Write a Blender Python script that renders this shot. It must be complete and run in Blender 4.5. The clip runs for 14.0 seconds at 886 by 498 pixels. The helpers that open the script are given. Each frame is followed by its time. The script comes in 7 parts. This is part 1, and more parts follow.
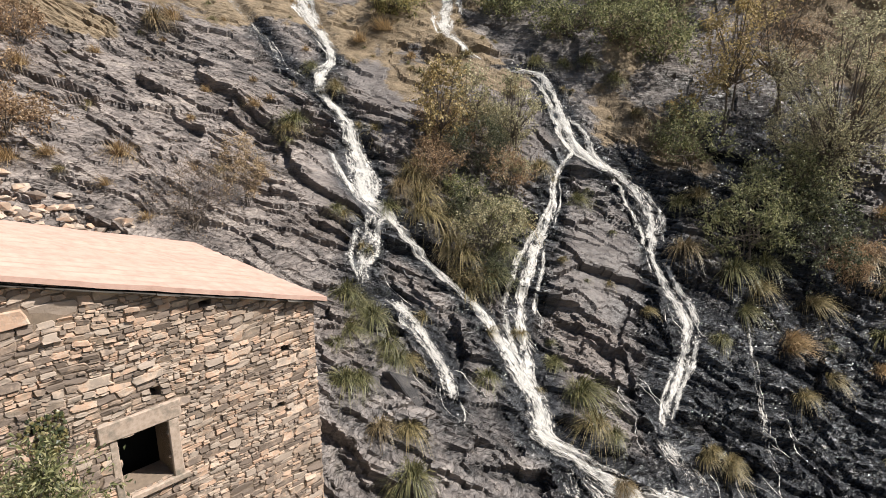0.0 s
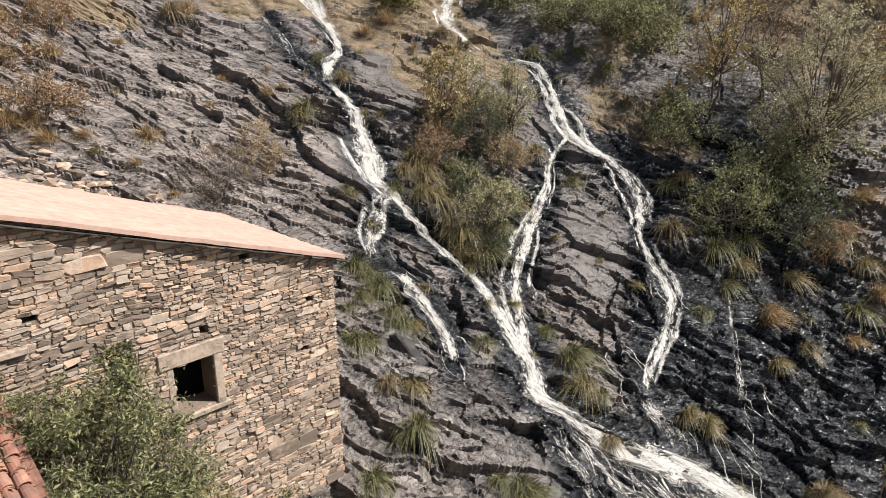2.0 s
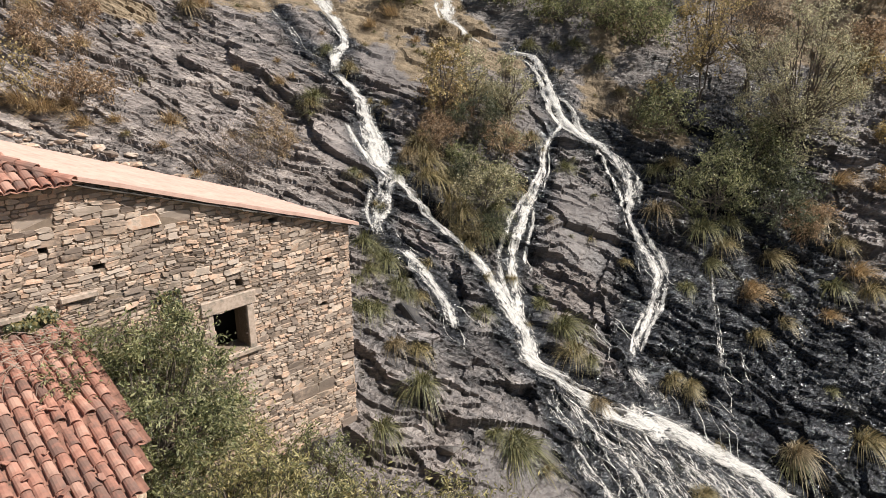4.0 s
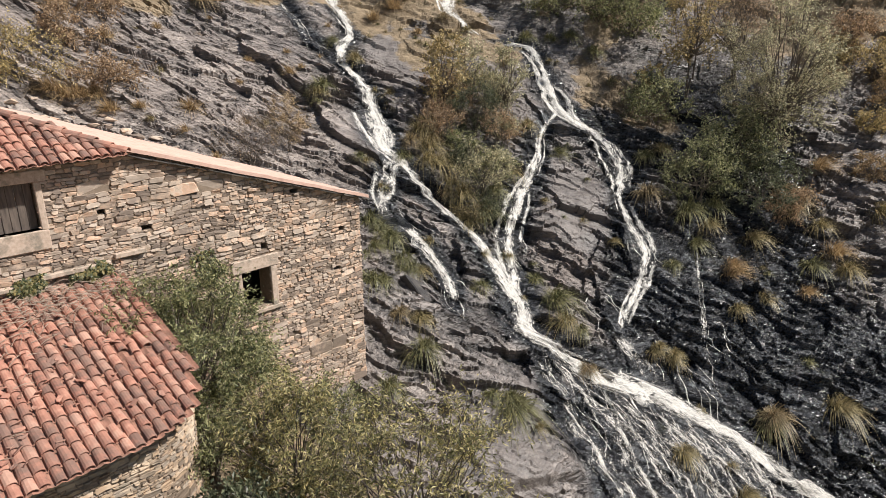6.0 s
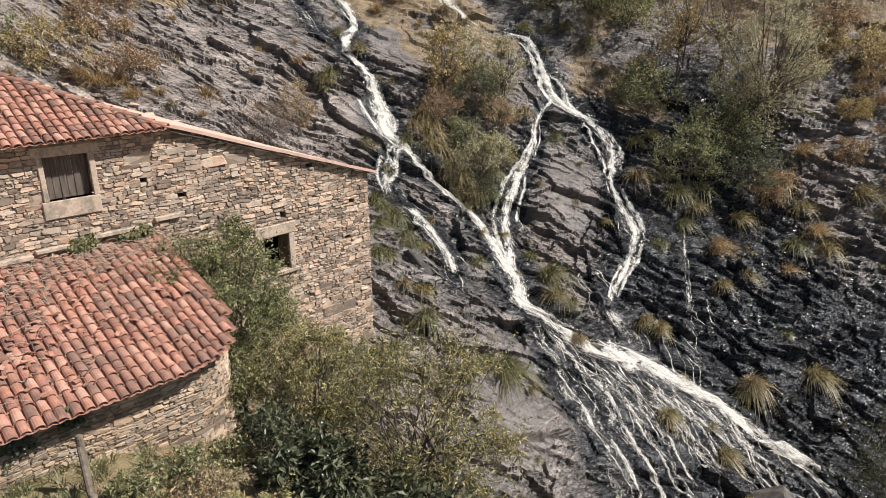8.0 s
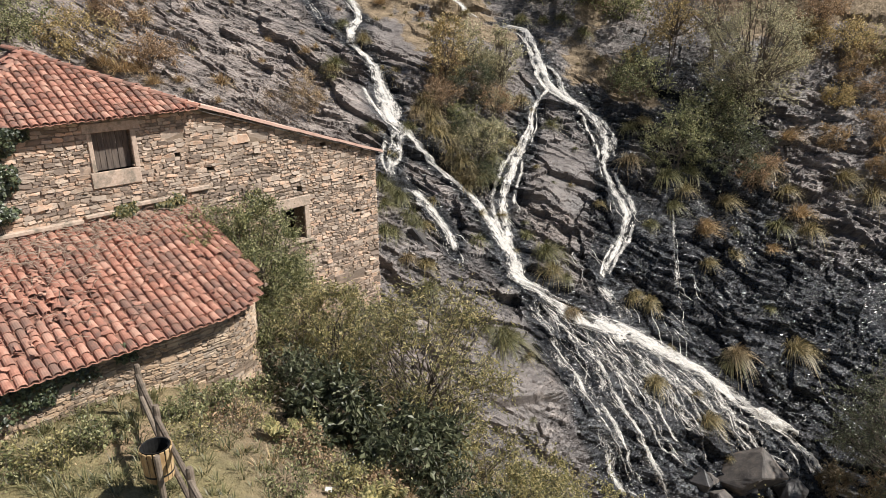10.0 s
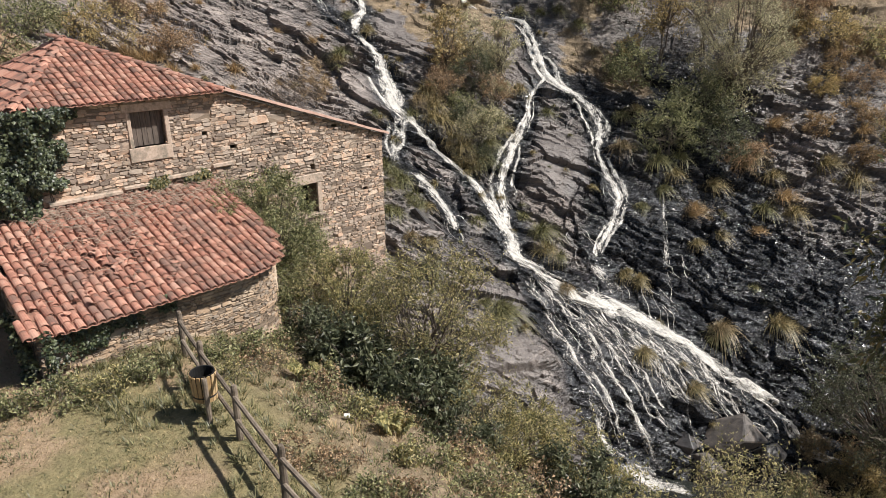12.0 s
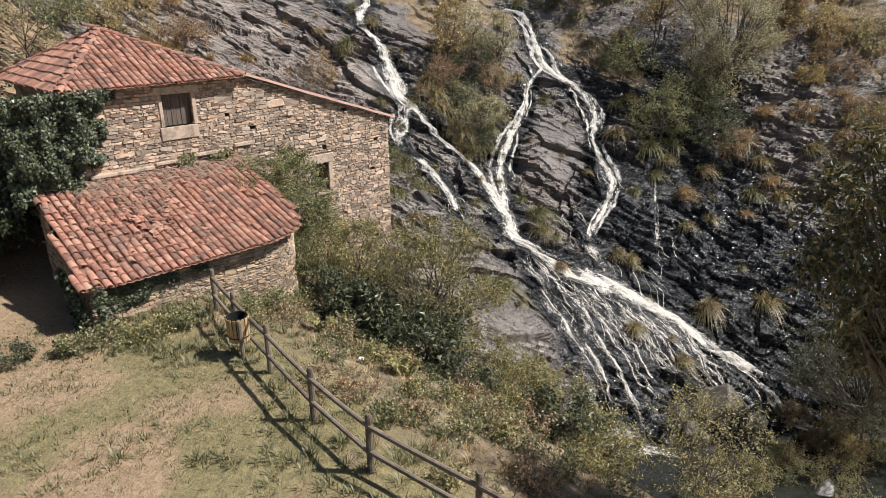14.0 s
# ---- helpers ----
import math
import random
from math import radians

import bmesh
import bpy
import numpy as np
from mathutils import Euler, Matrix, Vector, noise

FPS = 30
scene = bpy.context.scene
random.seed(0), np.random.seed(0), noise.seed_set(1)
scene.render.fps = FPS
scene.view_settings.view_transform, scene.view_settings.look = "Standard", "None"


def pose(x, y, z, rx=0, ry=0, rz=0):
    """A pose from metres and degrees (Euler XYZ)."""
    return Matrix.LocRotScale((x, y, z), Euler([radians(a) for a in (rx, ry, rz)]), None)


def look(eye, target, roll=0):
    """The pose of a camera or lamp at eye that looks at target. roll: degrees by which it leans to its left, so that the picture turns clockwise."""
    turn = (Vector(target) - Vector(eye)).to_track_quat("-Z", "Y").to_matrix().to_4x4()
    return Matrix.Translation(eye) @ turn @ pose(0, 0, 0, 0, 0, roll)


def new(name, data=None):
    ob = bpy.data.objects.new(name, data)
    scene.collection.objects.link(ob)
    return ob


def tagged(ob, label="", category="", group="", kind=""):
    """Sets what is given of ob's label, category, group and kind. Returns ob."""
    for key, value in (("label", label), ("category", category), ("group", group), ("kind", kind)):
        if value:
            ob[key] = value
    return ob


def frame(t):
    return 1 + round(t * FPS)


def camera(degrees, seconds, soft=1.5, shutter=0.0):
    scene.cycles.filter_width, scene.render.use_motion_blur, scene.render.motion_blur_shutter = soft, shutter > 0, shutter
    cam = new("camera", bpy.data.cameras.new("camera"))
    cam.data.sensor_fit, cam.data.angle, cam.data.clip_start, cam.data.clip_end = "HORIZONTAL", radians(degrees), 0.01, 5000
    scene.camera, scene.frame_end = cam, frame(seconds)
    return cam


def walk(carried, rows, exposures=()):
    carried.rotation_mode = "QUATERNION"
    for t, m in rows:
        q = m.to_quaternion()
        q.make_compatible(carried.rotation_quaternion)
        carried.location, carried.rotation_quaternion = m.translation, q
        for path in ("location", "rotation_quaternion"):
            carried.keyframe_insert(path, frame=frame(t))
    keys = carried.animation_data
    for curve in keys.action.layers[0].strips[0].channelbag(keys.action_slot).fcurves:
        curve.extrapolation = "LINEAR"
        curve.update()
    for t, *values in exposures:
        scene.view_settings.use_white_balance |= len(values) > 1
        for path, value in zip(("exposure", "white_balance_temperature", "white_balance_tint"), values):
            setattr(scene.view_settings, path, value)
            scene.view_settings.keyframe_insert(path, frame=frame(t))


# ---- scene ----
cam = camera(68.7, 14.0, soft=0.6)
METRES, EYE, TILT, LEAN, TURN = 14.0, 7.5, -16.5, 0.0, 0.0
ROWS = [
    (0.0, 0.0, 0.0, 0.0, 0.0, 0.0, -0.0),
    (0.5, -0.0003, -0.0346, -0.0105, 0.0, -0.18, -0.02),
    (1.0, -0.0009, -0.0695, -0.0216, 0.02, -0.35, -0.0),
    (1.5, -0.0018, -0.1042, -0.0326, 0.02, -0.51, -0.0),
    (2.0, -0.0029, -0.1399, -0.0437, 0.03, -0.67, -0.01),
    (2.5, -0.0036, -0.1752, -0.0552, 0.04, -0.81, -0.01),
    (3.0, -0.0042, -0.2106, -0.0667, 0.06, -0.94, -0.0),
    (5.5, -0.0083, -0.3827, -0.123, 0.06, -1.63, 0.0),
    (6.0, -0.0075, -0.4172, -0.1342, 0.09, -1.78, 0.02),
    (6.5, -0.0078, -0.451, -0.1459, 0.1, -1.94, 0.02),
    (7.0, -0.0074, -0.4855, -0.1573, 0.12, -2.09, 0.04),
    (7.5, -0.0073, -0.5194, -0.1688, 0.14, -2.23, 0.05),
    (8.0, -0.0068, -0.5535, -0.1799, 0.15, -2.39, 0.06),
    (10.5, -0.0112, -0.7188, -0.2351, 0.18, -3.1, 0.13),
    (11.0, -0.0121, -0.7518, -0.2457, 0.18, -3.25, 0.12),
    (11.5, -0.0125, -0.7849, -0.2561, 0.19, -3.4, 0.12),
    (12.0, -0.0128, -0.8183, -0.2666, 0.2, -3.55, 0.12),
    (12.5, -0.0135, -0.8515, -0.277, 0.21, -3.68, 0.13),
    (13.0, -0.0141, -0.8849, -0.2876, 0.22, -3.82, 0.13),
    (13.5, -0.0146, -0.9177, -0.2984, 0.24, -3.96, 0.14),
    (14.0, -0.0155, -0.9506, -0.3095, 0.26, -4.09, 0.15),
]
walk(cam, [(t, pose(0, 0, EYE, TILT, LEAN, TURN) @ pose(METRES * x, METRES * y, METRES * z, 90 + pitch, roll, yaw)) for t, x, y, z, yaw, pitch, roll in ROWS])

# ---- world, sun ----
SUN_DIR = Vector((0.65, -0.03, 0.76)).normalized()  # towards the sun
world = bpy.data.worlds.new("sky_world")
scene.world = world
world.use_nodes = True
wn = world.node_tree.nodes
wl = world.node_tree.links
sky = wn.new("ShaderNodeTexSky")
sky.sky_type = "NISHITA"
sky.sun_disc = False
sky.sun_elevation = math.asin(SUN_DIR.z)
sky.sun_rotation = math.atan2(SUN_DIR.x, SUN_DIR.y)
wl.new(sky.outputs[0], wn["Background"].inputs[0])
wn["Background"].inputs[1].default_value = 0.06
sun = new("sun", bpy.data.lights.new("sun", "SUN"))
sun.data.energy = 5.9
sun.data.angle = radians(1.5)
sun.data.color = (1.0, 0.952, 0.885)
sun.matrix_world = look(SUN_DIR * 60, (0, 0, 0))
scene.view_settings.exposure = 0.27

# ---- materials ----
def mat(name, stops, scale=3.0, rough=(0.7, 0.9), bump=0.3, bump_scale=20.0, vary="", amount=0.25,
        stain=None, stain_scale=0.6, stain_cut=(0.5, 0.65), stretch=(1, 1, 1), metal=0.0, translucent=0.0, specular=0.5, stain_world=False):
    """A node material. stops: colours of a ramp over noise of that scale (per metre). vary: '' or 'object' or 'island'."""
    m = bpy.data.materials.new(name)
    m.use_nodes = True
    n, l = m.node_tree.nodes, m.node_tree.links
    bs = n["Principled BSDF"]
    bs.inputs["Metallic"].default_value = metal
    bs.inputs["Specular IOR Level"].default_value = specular
    tc = n.new("ShaderNodeTexCoord")
    mp = n.new("ShaderNodeMapping")
    mp.inputs["Scale"].default_value = stretch
    l.new(tc.outputs["Object"], mp.inputs[0])
    rnd = None
    if vary:
        if vary == "object":
            rnd = n.new("ShaderNodeObjectInfo").outputs["Random"]
        else:
            rnd = n.new("ShaderNodeNewGeometry").outputs["Random Per Island"]
    no = n.new("ShaderNodeTexNoise")
    no.noise_dimensions = "4D" if rnd else "3D"
    no.inputs["Scale"].default_value = scale
    no.inputs["Detail"].default_value = 6
    no.inputs["Roughness"].default_value = 0.6
    l.new(mp.outputs[0], no.inputs["Vector"])
    fac = no.outputs[0]
    if rnd:
        w = n.new("ShaderNodeMath")
        w.operation = "MULTIPLY"
        w.inputs[1].default_value = 17.0
        l.new(rnd, w.inputs[0])
        l.new(w.outputs[0], no.inputs["W"])
        sh = n.new("ShaderNodeMath")
        sh.operation = "MULTIPLY_ADD"
        sh.inputs[1].default_value = amount * 2
        sh.inputs[2].default_value = -amount
        l.new(rnd, sh.inputs[0])
        ad = n.new("ShaderNodeMath")
        ad.operation = "ADD"
        l.new(fac, ad.inputs[0])
        l.new(sh.outputs[0], ad.inputs[1])
        fac = ad.outputs[0]
    rp = n.new("ShaderNodeValToRGB")
    e = rp.color_ramp.elements
    k = len(stops)
    while len(e) < k:
        e.new(0.5)
    for i, c in enumerate(stops):
        e[i].position = 0.28 + 0.44 * i / max(1, k - 1)
        e[i].color = (*c, 1)
    l.new(fac, rp.inputs[0])
    col = rp.outputs[0]
    if stain:
        s2 = n.new("ShaderNodeTexNoise")
        s2.inputs["Scale"].default_value = stain_scale
        s2.inputs["Detail"].default_value = 5
        s2.inputs["Roughness"].default_value = 0.65
        if stain_world:
            l.new(n.new("ShaderNodeNewGeometry").outputs["Position"], s2.inputs["Vector"])
        else:
            l.new(mp.outputs[0], s2.inputs["Vector"])
        mr = n.new("ShaderNodeMapRange")
        mr.inputs[1].default_value, mr.inputs[2].default_value = stain_cut
        l.new(s2.outputs[0], mr.inputs[0])
        mx = n.new("ShaderNodeMix")
        mx.data_type = "RGBA"
        l.new(mr.outputs[0], mx.inputs[0])
        l.new(col, mx.inputs[6])
        mx.inputs[7].default_value = (*stain, 1)
        col = mx.outputs[2]
    l.new(col, bs.inputs["Base Color"])
    b = n.new("ShaderNodeTexNoise")
    b.inputs["Scale"].default_value = bump_scale
    b.inputs["Detail"].default_value = 5
    b.inputs["Roughness"].default_value = 0.65
    l.new(mp.outputs[0], b.inputs["Vector"])
    r2 = n.new("ShaderNodeMapRange")
    r2.inputs[1].default_value, r2.inputs[2].default_value = 0.3, 0.7
    r2.inputs[3].default_value, r2.inputs[4].default_value = rough
    l.new(b.outputs[0], r2.inputs[0])
    l.new(r2.outputs[0], bs.inputs["Roughness"])
    if bump:
        bp = n.new("ShaderNodeBump")
        bp.inputs["Strength"].default_value = bump
        bp.inputs["Distance"].default_value = 0.6 / bump_scale
        l.new(b.outputs[0], bp.inputs["Height"])
        l.new(bp.outputs[0], bs.inputs["Normal"])
    if translucent:
        tr = n.new("ShaderNodeBsdfTranslucent")
        l.new(col, tr.inputs[0])
        ms = n.new("ShaderNodeMixShader")
        ms.inputs[0].default_value = translucent
        out = n["Material Output"]
        l.new(bs.outputs[0], ms.inputs[1])
        l.new(tr.outputs[0], ms.inputs[2])
        l.new(ms.outputs[0], out.inputs[0])
    return m


STONE = [(0.21, 0.162, 0.130), (0.345, 0.262, 0.203), (0.46, 0.342, 0.258), (0.54, 0.355, 0.25), (0.60, 0.465, 0.36), (0.41, 0.33, 0.268)]
m_stone = mat("wall_stone", STONE, 5, (0.75, 0.95), 0.5, 30, "object", 0.36, (0.22, 0.175, 0.135), 1.0, (0.52, 0.75), stain_world=True)
m_stones = mat("wall_stone_far", STONE, 5, (0.75, 0.95), 0.5, 30, "island", 0.36, (0.22, 0.175, 0.135), 1.0, (0.52, 0.75), stain_world=True)
STONE_LOW = [(0.17, 0.128, 0.095), (0.28, 0.205, 0.145), (0.37, 0.27, 0.185), (0.41, 0.285, 0.19), (0.48, 0.37, 0.27), (0.30, 0.245, 0.195)]
m_stone_low = mat("lean_to_stone", STONE_LOW, 5, (0.75, 0.95), 0.5, 30, "object", 0.34, (0.56, 0.45, 0.34), 0.75, (0.55, 0.68), stain_world=True)
m_stones_low = mat("lean_to_stone_far", STONE_LOW, 5, (0.75, 0.95), 0.5, 30, "island", 0.34, (0.56, 0.45, 0.34), 0.75, (0.55, 0.68), stain_world=True)
m_mortar = mat("earth_mortar", [(0.17, 0.13, 0.097), (0.28, 0.215, 0.16)], 8, (0.9, 1.0), 0.6, 40)
m_granite = mat("granite", [(0.35, 0.265, 0.205), (0.47, 0.365, 0.29), (0.55, 0.44, 0.36)], 14, (0.8, 0.95), 0.35, 60, stain=(0.22, 0.19, 0.15), stain_scale=3)
TILE = [(0.175, 0.10, 0.078), (0.28, 0.136, 0.098), (0.355, 0.166, 0.117), (0.415, 0.207, 0.148), (0.455, 0.265, 0.198)]
m_tile = mat("terracotta", TILE, 6, (0.7, 0.9), 0.3, 40, "object", 0.24, (0.22, 0.14, 0.11), 1.1, (0.52, 0.70), stain_world=True)
m_tiles = mat("terracotta_far", TILE, 6, (0.7, 0.9), 0.3, 40, "island", 0.24, (0.22, 0.14, 0.11), 1.1, (0.52, 0.70), stain_world=True)
m_pan = mat("terracotta_dirty", [(0.15, 0.09, 0.065), (0.28, 0.14, 0.10), (0.37, 0.19, 0.13)], 7, (0.8, 0.95), 0.4, 40)
m_plaster_roof = mat("pale_roof", [(0.46, 0.29, 0.23), (0.56, 0.37, 0.30), (0.62, 0.43, 0.355)], 4, (0.8, 0.95), 0.3, 40, stain=(0.50, 0.31, 0.22), stain_scale=3.4, stain_cut=(0.62, 0.72))
m_slate = mat("slate_edge", [(0.05, 0.045, 0.04), (0.12, 0.105, 0.09)], 8, (0.7, 0.9), 0.3, 40)
m_wood_old = mat("weathered_wood", [(0.055, 0.043, 0.036), (0.12, 0.095, 0.08), (0.17, 0.135, 0.11)], 6, (0.8, 0.95), 0.4, 40, stretch=(3, 3, 0.4))
# near-black colour in place of the shade inside the room
m_dark = mat("unlit_interior", [(0.02, 0.018, 0.016), (0.035, 0.03, 0.027)], 3, (0.9, 1.0), 0, 20)
m_rail = mat("round_rail_wood", [(0.085, 0.066, 0.05), (0.165, 0.13, 0.10), (0.24, 0.195, 0.15)], 9, (0.8, 0.95), 0.35, 30, "object", 0.1)
m_slat = mat("bin_slat_wood", [(0.30, 0.19, 0.09), (0.44, 0.30, 0.15), (0.52, 0.38, 0.22)], 9, (0.65, 0.85), 0.3, 40, "object", 0.15, stretch=(4, 4, 0.6))
m_iron = mat("dark_metal", [(0.02, 0.02, 0.02), (0.05, 0.05, 0.05)], 12, (0.4, 0.6), 0.1, 50, metal=0.6)
m_bark = mat("bark", [(0.05, 0.04, 0.032), (0.11, 0.09, 0.07), (0.17, 0.145, 0.12)], 10, (0.85, 0.95), 0.5, 40)

# ---- relief of the gorge ----
_perm = np.random.RandomState(7).permutation(256)
_perm = np.concatenate([_perm, _perm, _perm])
_grad = np.random.RandomState(8).normal(size=(256, 3))
_grad /= np.linalg.norm(_grad, axis=1)[:, None]
_rand = np.random.RandomState(9).rand(256)


def perlin(x, y, z):
    """Gradient noise, about -0.7 to 0.7, on arrays."""
    x, y, z = np.broadcast_arrays(np.asarray(x, float), np.asarray(y, float), np.asarray(z, float))
    xi, yi, zi = (np.floor(v).astype(int) for v in (x, y, z))
    xf, yf, zf = x - xi, y - yi, z - zi
    u, v, w = (f * f * f * (f * (f * 6 - 15) + 10) for f in (xf, yf, zf))
    tot = 0
    for i in (0, 1):
        for j in (0, 1):
            for k in (0, 1):
                h = _perm[_perm[_perm[(xi + i) & 255] + ((yi + j) & 255)] + ((zi + k) & 255)]
                g = _grad[h]
                dot = g[..., 0] * (xf - i) + g[..., 1] * (yf - j) + g[..., 2] * (zf - k)
                tot = tot + dot * (u if i else 1 - u) * (v if j else 1 - v) * (w if k else 1 - w)
    return tot


def fbm(x, y, z, octaves=4, gain=0.5):
    tot, a, f = 0, 1.0, 1.0
    for o in range(octaves):
        tot = tot + a * perlin(x * f + 13.7 * o, y * f - 7.1 * o, z * f + 3.3 * o)
        a, f = a * gain, f * 2.03
    return tot


def cell_random(i, j):
    return _rand[_perm[_perm[np.asarray(i).astype(int) & 255] + (np.asarray(j).astype(int) & 255)]]


def smooth(a, b, v):
    t = np.clip((v - a) / (b - a), 0, 1)
    return t * t * (3 - 2 * t)


def smax(a, b, k):
    h = np.clip(0.5 + 0.5 * (a - b) / k, 0, 1)
    return b + (a - b) * h + k * h * (1 - h)


FENCE_N = (0.78, 0.62)


def bank_way(x, y):
    """Metres past the fence line, towards the gorge."""
    return FENCE_N[0] * x + FENCE_N[1] * y + 4.35


def cliff_base(x, y):
    Y = y - 20
    Yc = np.clip(Y, -9, 22)
    Xc = np.clip(x, -22, 34)
    z = -1.894 - 0.469 * Xc + 0.4847 * Yc + 0.00538 * Xc**2 + 0.0194 * Xc * Yc + 0.00443 * Yc**2
    z = z + 0.75 * np.minimum(Y + 9, 0) + 0.55 * np.maximum(Y - 22, 0)
    z = z - 0.25 * (x - Xc) - 0.12 * np.clip(-6 - Y, 0, 4) ** 2
    return z


def valley_floor(x):
    """The bed of the stream below the falls, dropping to the right."""
    return -12.75 - 0.16 * np.maximum(x - 10, 0) + 0.10 * np.minimum(x - 4, 0)


def bank_base(x, y):
    d = np.maximum(bank_way(x, y), 0)
    z = -0.02 - 0.20 * d - 0.050 * d**2
    return np.maximum(z, valley_floor(x))


def ground_base(x, y):
    return smax(cliff_base(x, y), bank_base(x, y), 0.8)


def rockness(x, y):
    """1 on the rock face, 0 on the lawn and bank."""
    return smooth(-0.6, 0.9, cliff_base(x, y) - bank_base(x, y)) * smooth(5.5, 9, y + 0.35 * x + 4)


def facets(s, t, L, stretch, key, tilt):
    """Broken faces: each cell of a random mosaic is a tilted plane at its own height, about -0.5 to 0.5."""
    a, b = s / L, t / (L * stretch)
    ia, ib = np.floor(a), np.floor(b)
    best = np.full(np.shape(a), 9.0)
    out = np.zeros(np.shape(a))
    for da in (-1, 0, 1):
        for db in (-1, 0, 1):
            ca, cb = ia + da, ib + db
            pa = ca + 0.1 + 0.8 * cell_random(ca + key, cb)
            pb = cb + 0.1 + 0.8 * cell_random(ca, cb + 3 * key + 1)
            d = (a - pa) ** 2 + (b - pb) ** 2
            h = cell_random(ca + 7, cb + key) - 0.5 if tilt is None else cell_random(ca + 7, cb + key) - 0.5 + tilt * ((cell_random(ca + 2 * key, cb + 5) - 0.75) * (a - pa) + (cell_random(ca + 11, cb + key + 9) - 0.5) * (b - pb))
            near = d < best
            best = np.where(near, d, best)
            out = np.where(near, h, out)
    return out


def slabs(x, y):
    """1 on the broad smooth slabs of the face."""
    return np.max([smooth(1.25, 0.5, np.hypot(x - sx, (y - sy) * 0.8) / sr) for sx, sy, sr in ((-2.4, 33.5, 2.2), (6.6, 26.0, 2.0), (4.6, 31.0, 1.3), (-4.0, 25.8, 1.7), (2.4, 13.2, 1.5), (3.3, 15.4, 0.8))], axis=0)


def rock_coords(x, y, zb):
    """Places across (s) and along (t) the bedding of the slate, gently warped."""
    wx, wy, wz = (0.55 * fbm(x * 0.3 + a, y * 0.3, zb * 0.3, 3) for a in (0, 31, 67))
    px, py, pz = x + wx, y + wy, zb + wz
    wob = 0.05 * fbm(px * 2.2, py * 2.2, pz * 2.2, 2)
    return 0.33 * px + 0.48 * py + 0.62 * pz + wob, 0.90 * px - 0.35 * py + wob


def relief(x, y, zb):
    """Height of ledges, blocks and cracks on the rock."""
    s, t = rock_coords(x, y, zb)
    calm = 0.85 * smooth(0.06, 0.34, fbm(x * 0.17 + 5, y * 0.17 + 9, zb * 0.17, 2))
    calm = np.maximum(calm, slabs(x, y))
    d = 0.8 * fbm(x * 0.16 + 3, y * 0.16, zb * 0.16, 3)
    for L, A, k in ((2.4, 0.40, 3), (1.0, 0.34, 17), (0.46, 0.23, 29), (0.21, 0.12, 43)):
        loud = A * (1 - (0.3 if L > 2 else 0.72) * calm) * (1 - 0.25 * smooth(-3, -9, x))
        if L < 2:
            loud = loud * (1 - (0.85 if L < 0.5 else 0.45) * smooth(32, 35, y))
        d = d + loud * facets(s, t, L, 2.2 if L > 0.3 else 1.7, k, 1.5)
    for L, A in ((1.5, 0.09), (0.55, 0.07), (0.26, 0.055)):
        q = s / L + 0.55 * perlin(t / (2.6 * L), s / (3 * L), 0.5)
        f = q - np.floor(q)
        rip = smooth(-0.25, 0.25, perlin(t / (3.2 * L) + 9, s / (1.6 * L), 2.5))
        d = d + A * rip * (1 - 0.6 * calm) * (np.where(f > 0.16, (1 - f) / 0.84, f / 0.16) - 0.5)
    # one undercut ledge across the brown slab
    along, up = (x - 2.0) * 0.886 + (y - 12.0) * 0.464, (y - 12.0) * 0.886 - (x - 2.0) * 0.464 + 0.12 * perlin(x * 1.1, y * 1.1, 0.7)
    d = d + 0.40 * smooth(-0.14, 0.06, up) * smooth(1.6, 0.2, up) * smooth(-0.4, 0.4, along) * smooth(3.7, 2.9, along)
    return d + 0.03 * fbm(x * 1.4, y * 1.4, zb * 1.4, 3, 0.6)


ROCK_N = (0.14, -0.50, 0.85)  # out of the rock face


def ground_parts(x, y):
    x, y = np.asarray(x, float), np.asarray(y, float)
    zb = ground_base(x, y)
    r = rockness(x, y)
    soft = 0.10 * fbm(x * 0.5, y * 0.5, 2.0, 3) * smooth(-1, 3, bank_way(x, y)) + 0.025 * fbm(x * 1.1, y * 1.1, 4.0, 3)
    d = r * relief(x, y, zb) if np.any(r > 0.001) else 0 * r
    wash = r * smooth(0.45, -0.1, flow_distance(x, y))  # the falls have worn smoother channels
    d = d * (1 - 0.5 * wash) - 0.12 * wash
    return zb + (1 - r) * soft, d


def ground_xyz(x, y, more=None):
    """Points of the ground over plan points; the rock's relief stands out along ROCK_N."""
    z, d = ground_parts(x, y)
    if more is not None:
        d = more(d)
    return np.stack([x + ROCK_N[0] * d, y + ROCK_N[1] * d, z + ROCK_N[2] * d], -1)


def ground_z(x, y):
    z, d = ground_parts(x, y)
    return z + 0.9 * d


# ---- courses of the water ----
def spline(pts, step):
    """Catmull-Rom through rows (x, y, width), at even steps."""
    p = np.array(pts, float)
    p = np.vstack([2 * p[0] - p[1], p, 2 * p[-1] - p[-2]])
    out = []
    for i in range(1, len(p) - 2):
        a, b, c, d = p[i - 1], p[i], p[i + 1], p[i + 2]
        n_ = max(2, int(np.hypot(*(c - b)[:2]) / step))
        t = np.linspace(0, 1, n_, endpoint=False)[:, None]
        out.append(0.5 * (2 * b + (c - a) * t + (2 * a - 5 * b + 4 * c - d) * t**2 + (3 * b - a - 3 * c + d) * t**3))
    return np.vstack(out + [p[-2:-1]])


# plan of each fall: x, y and width
FALLS = []


def fall(nm, pts):
    FALLS.append((nm, pts))


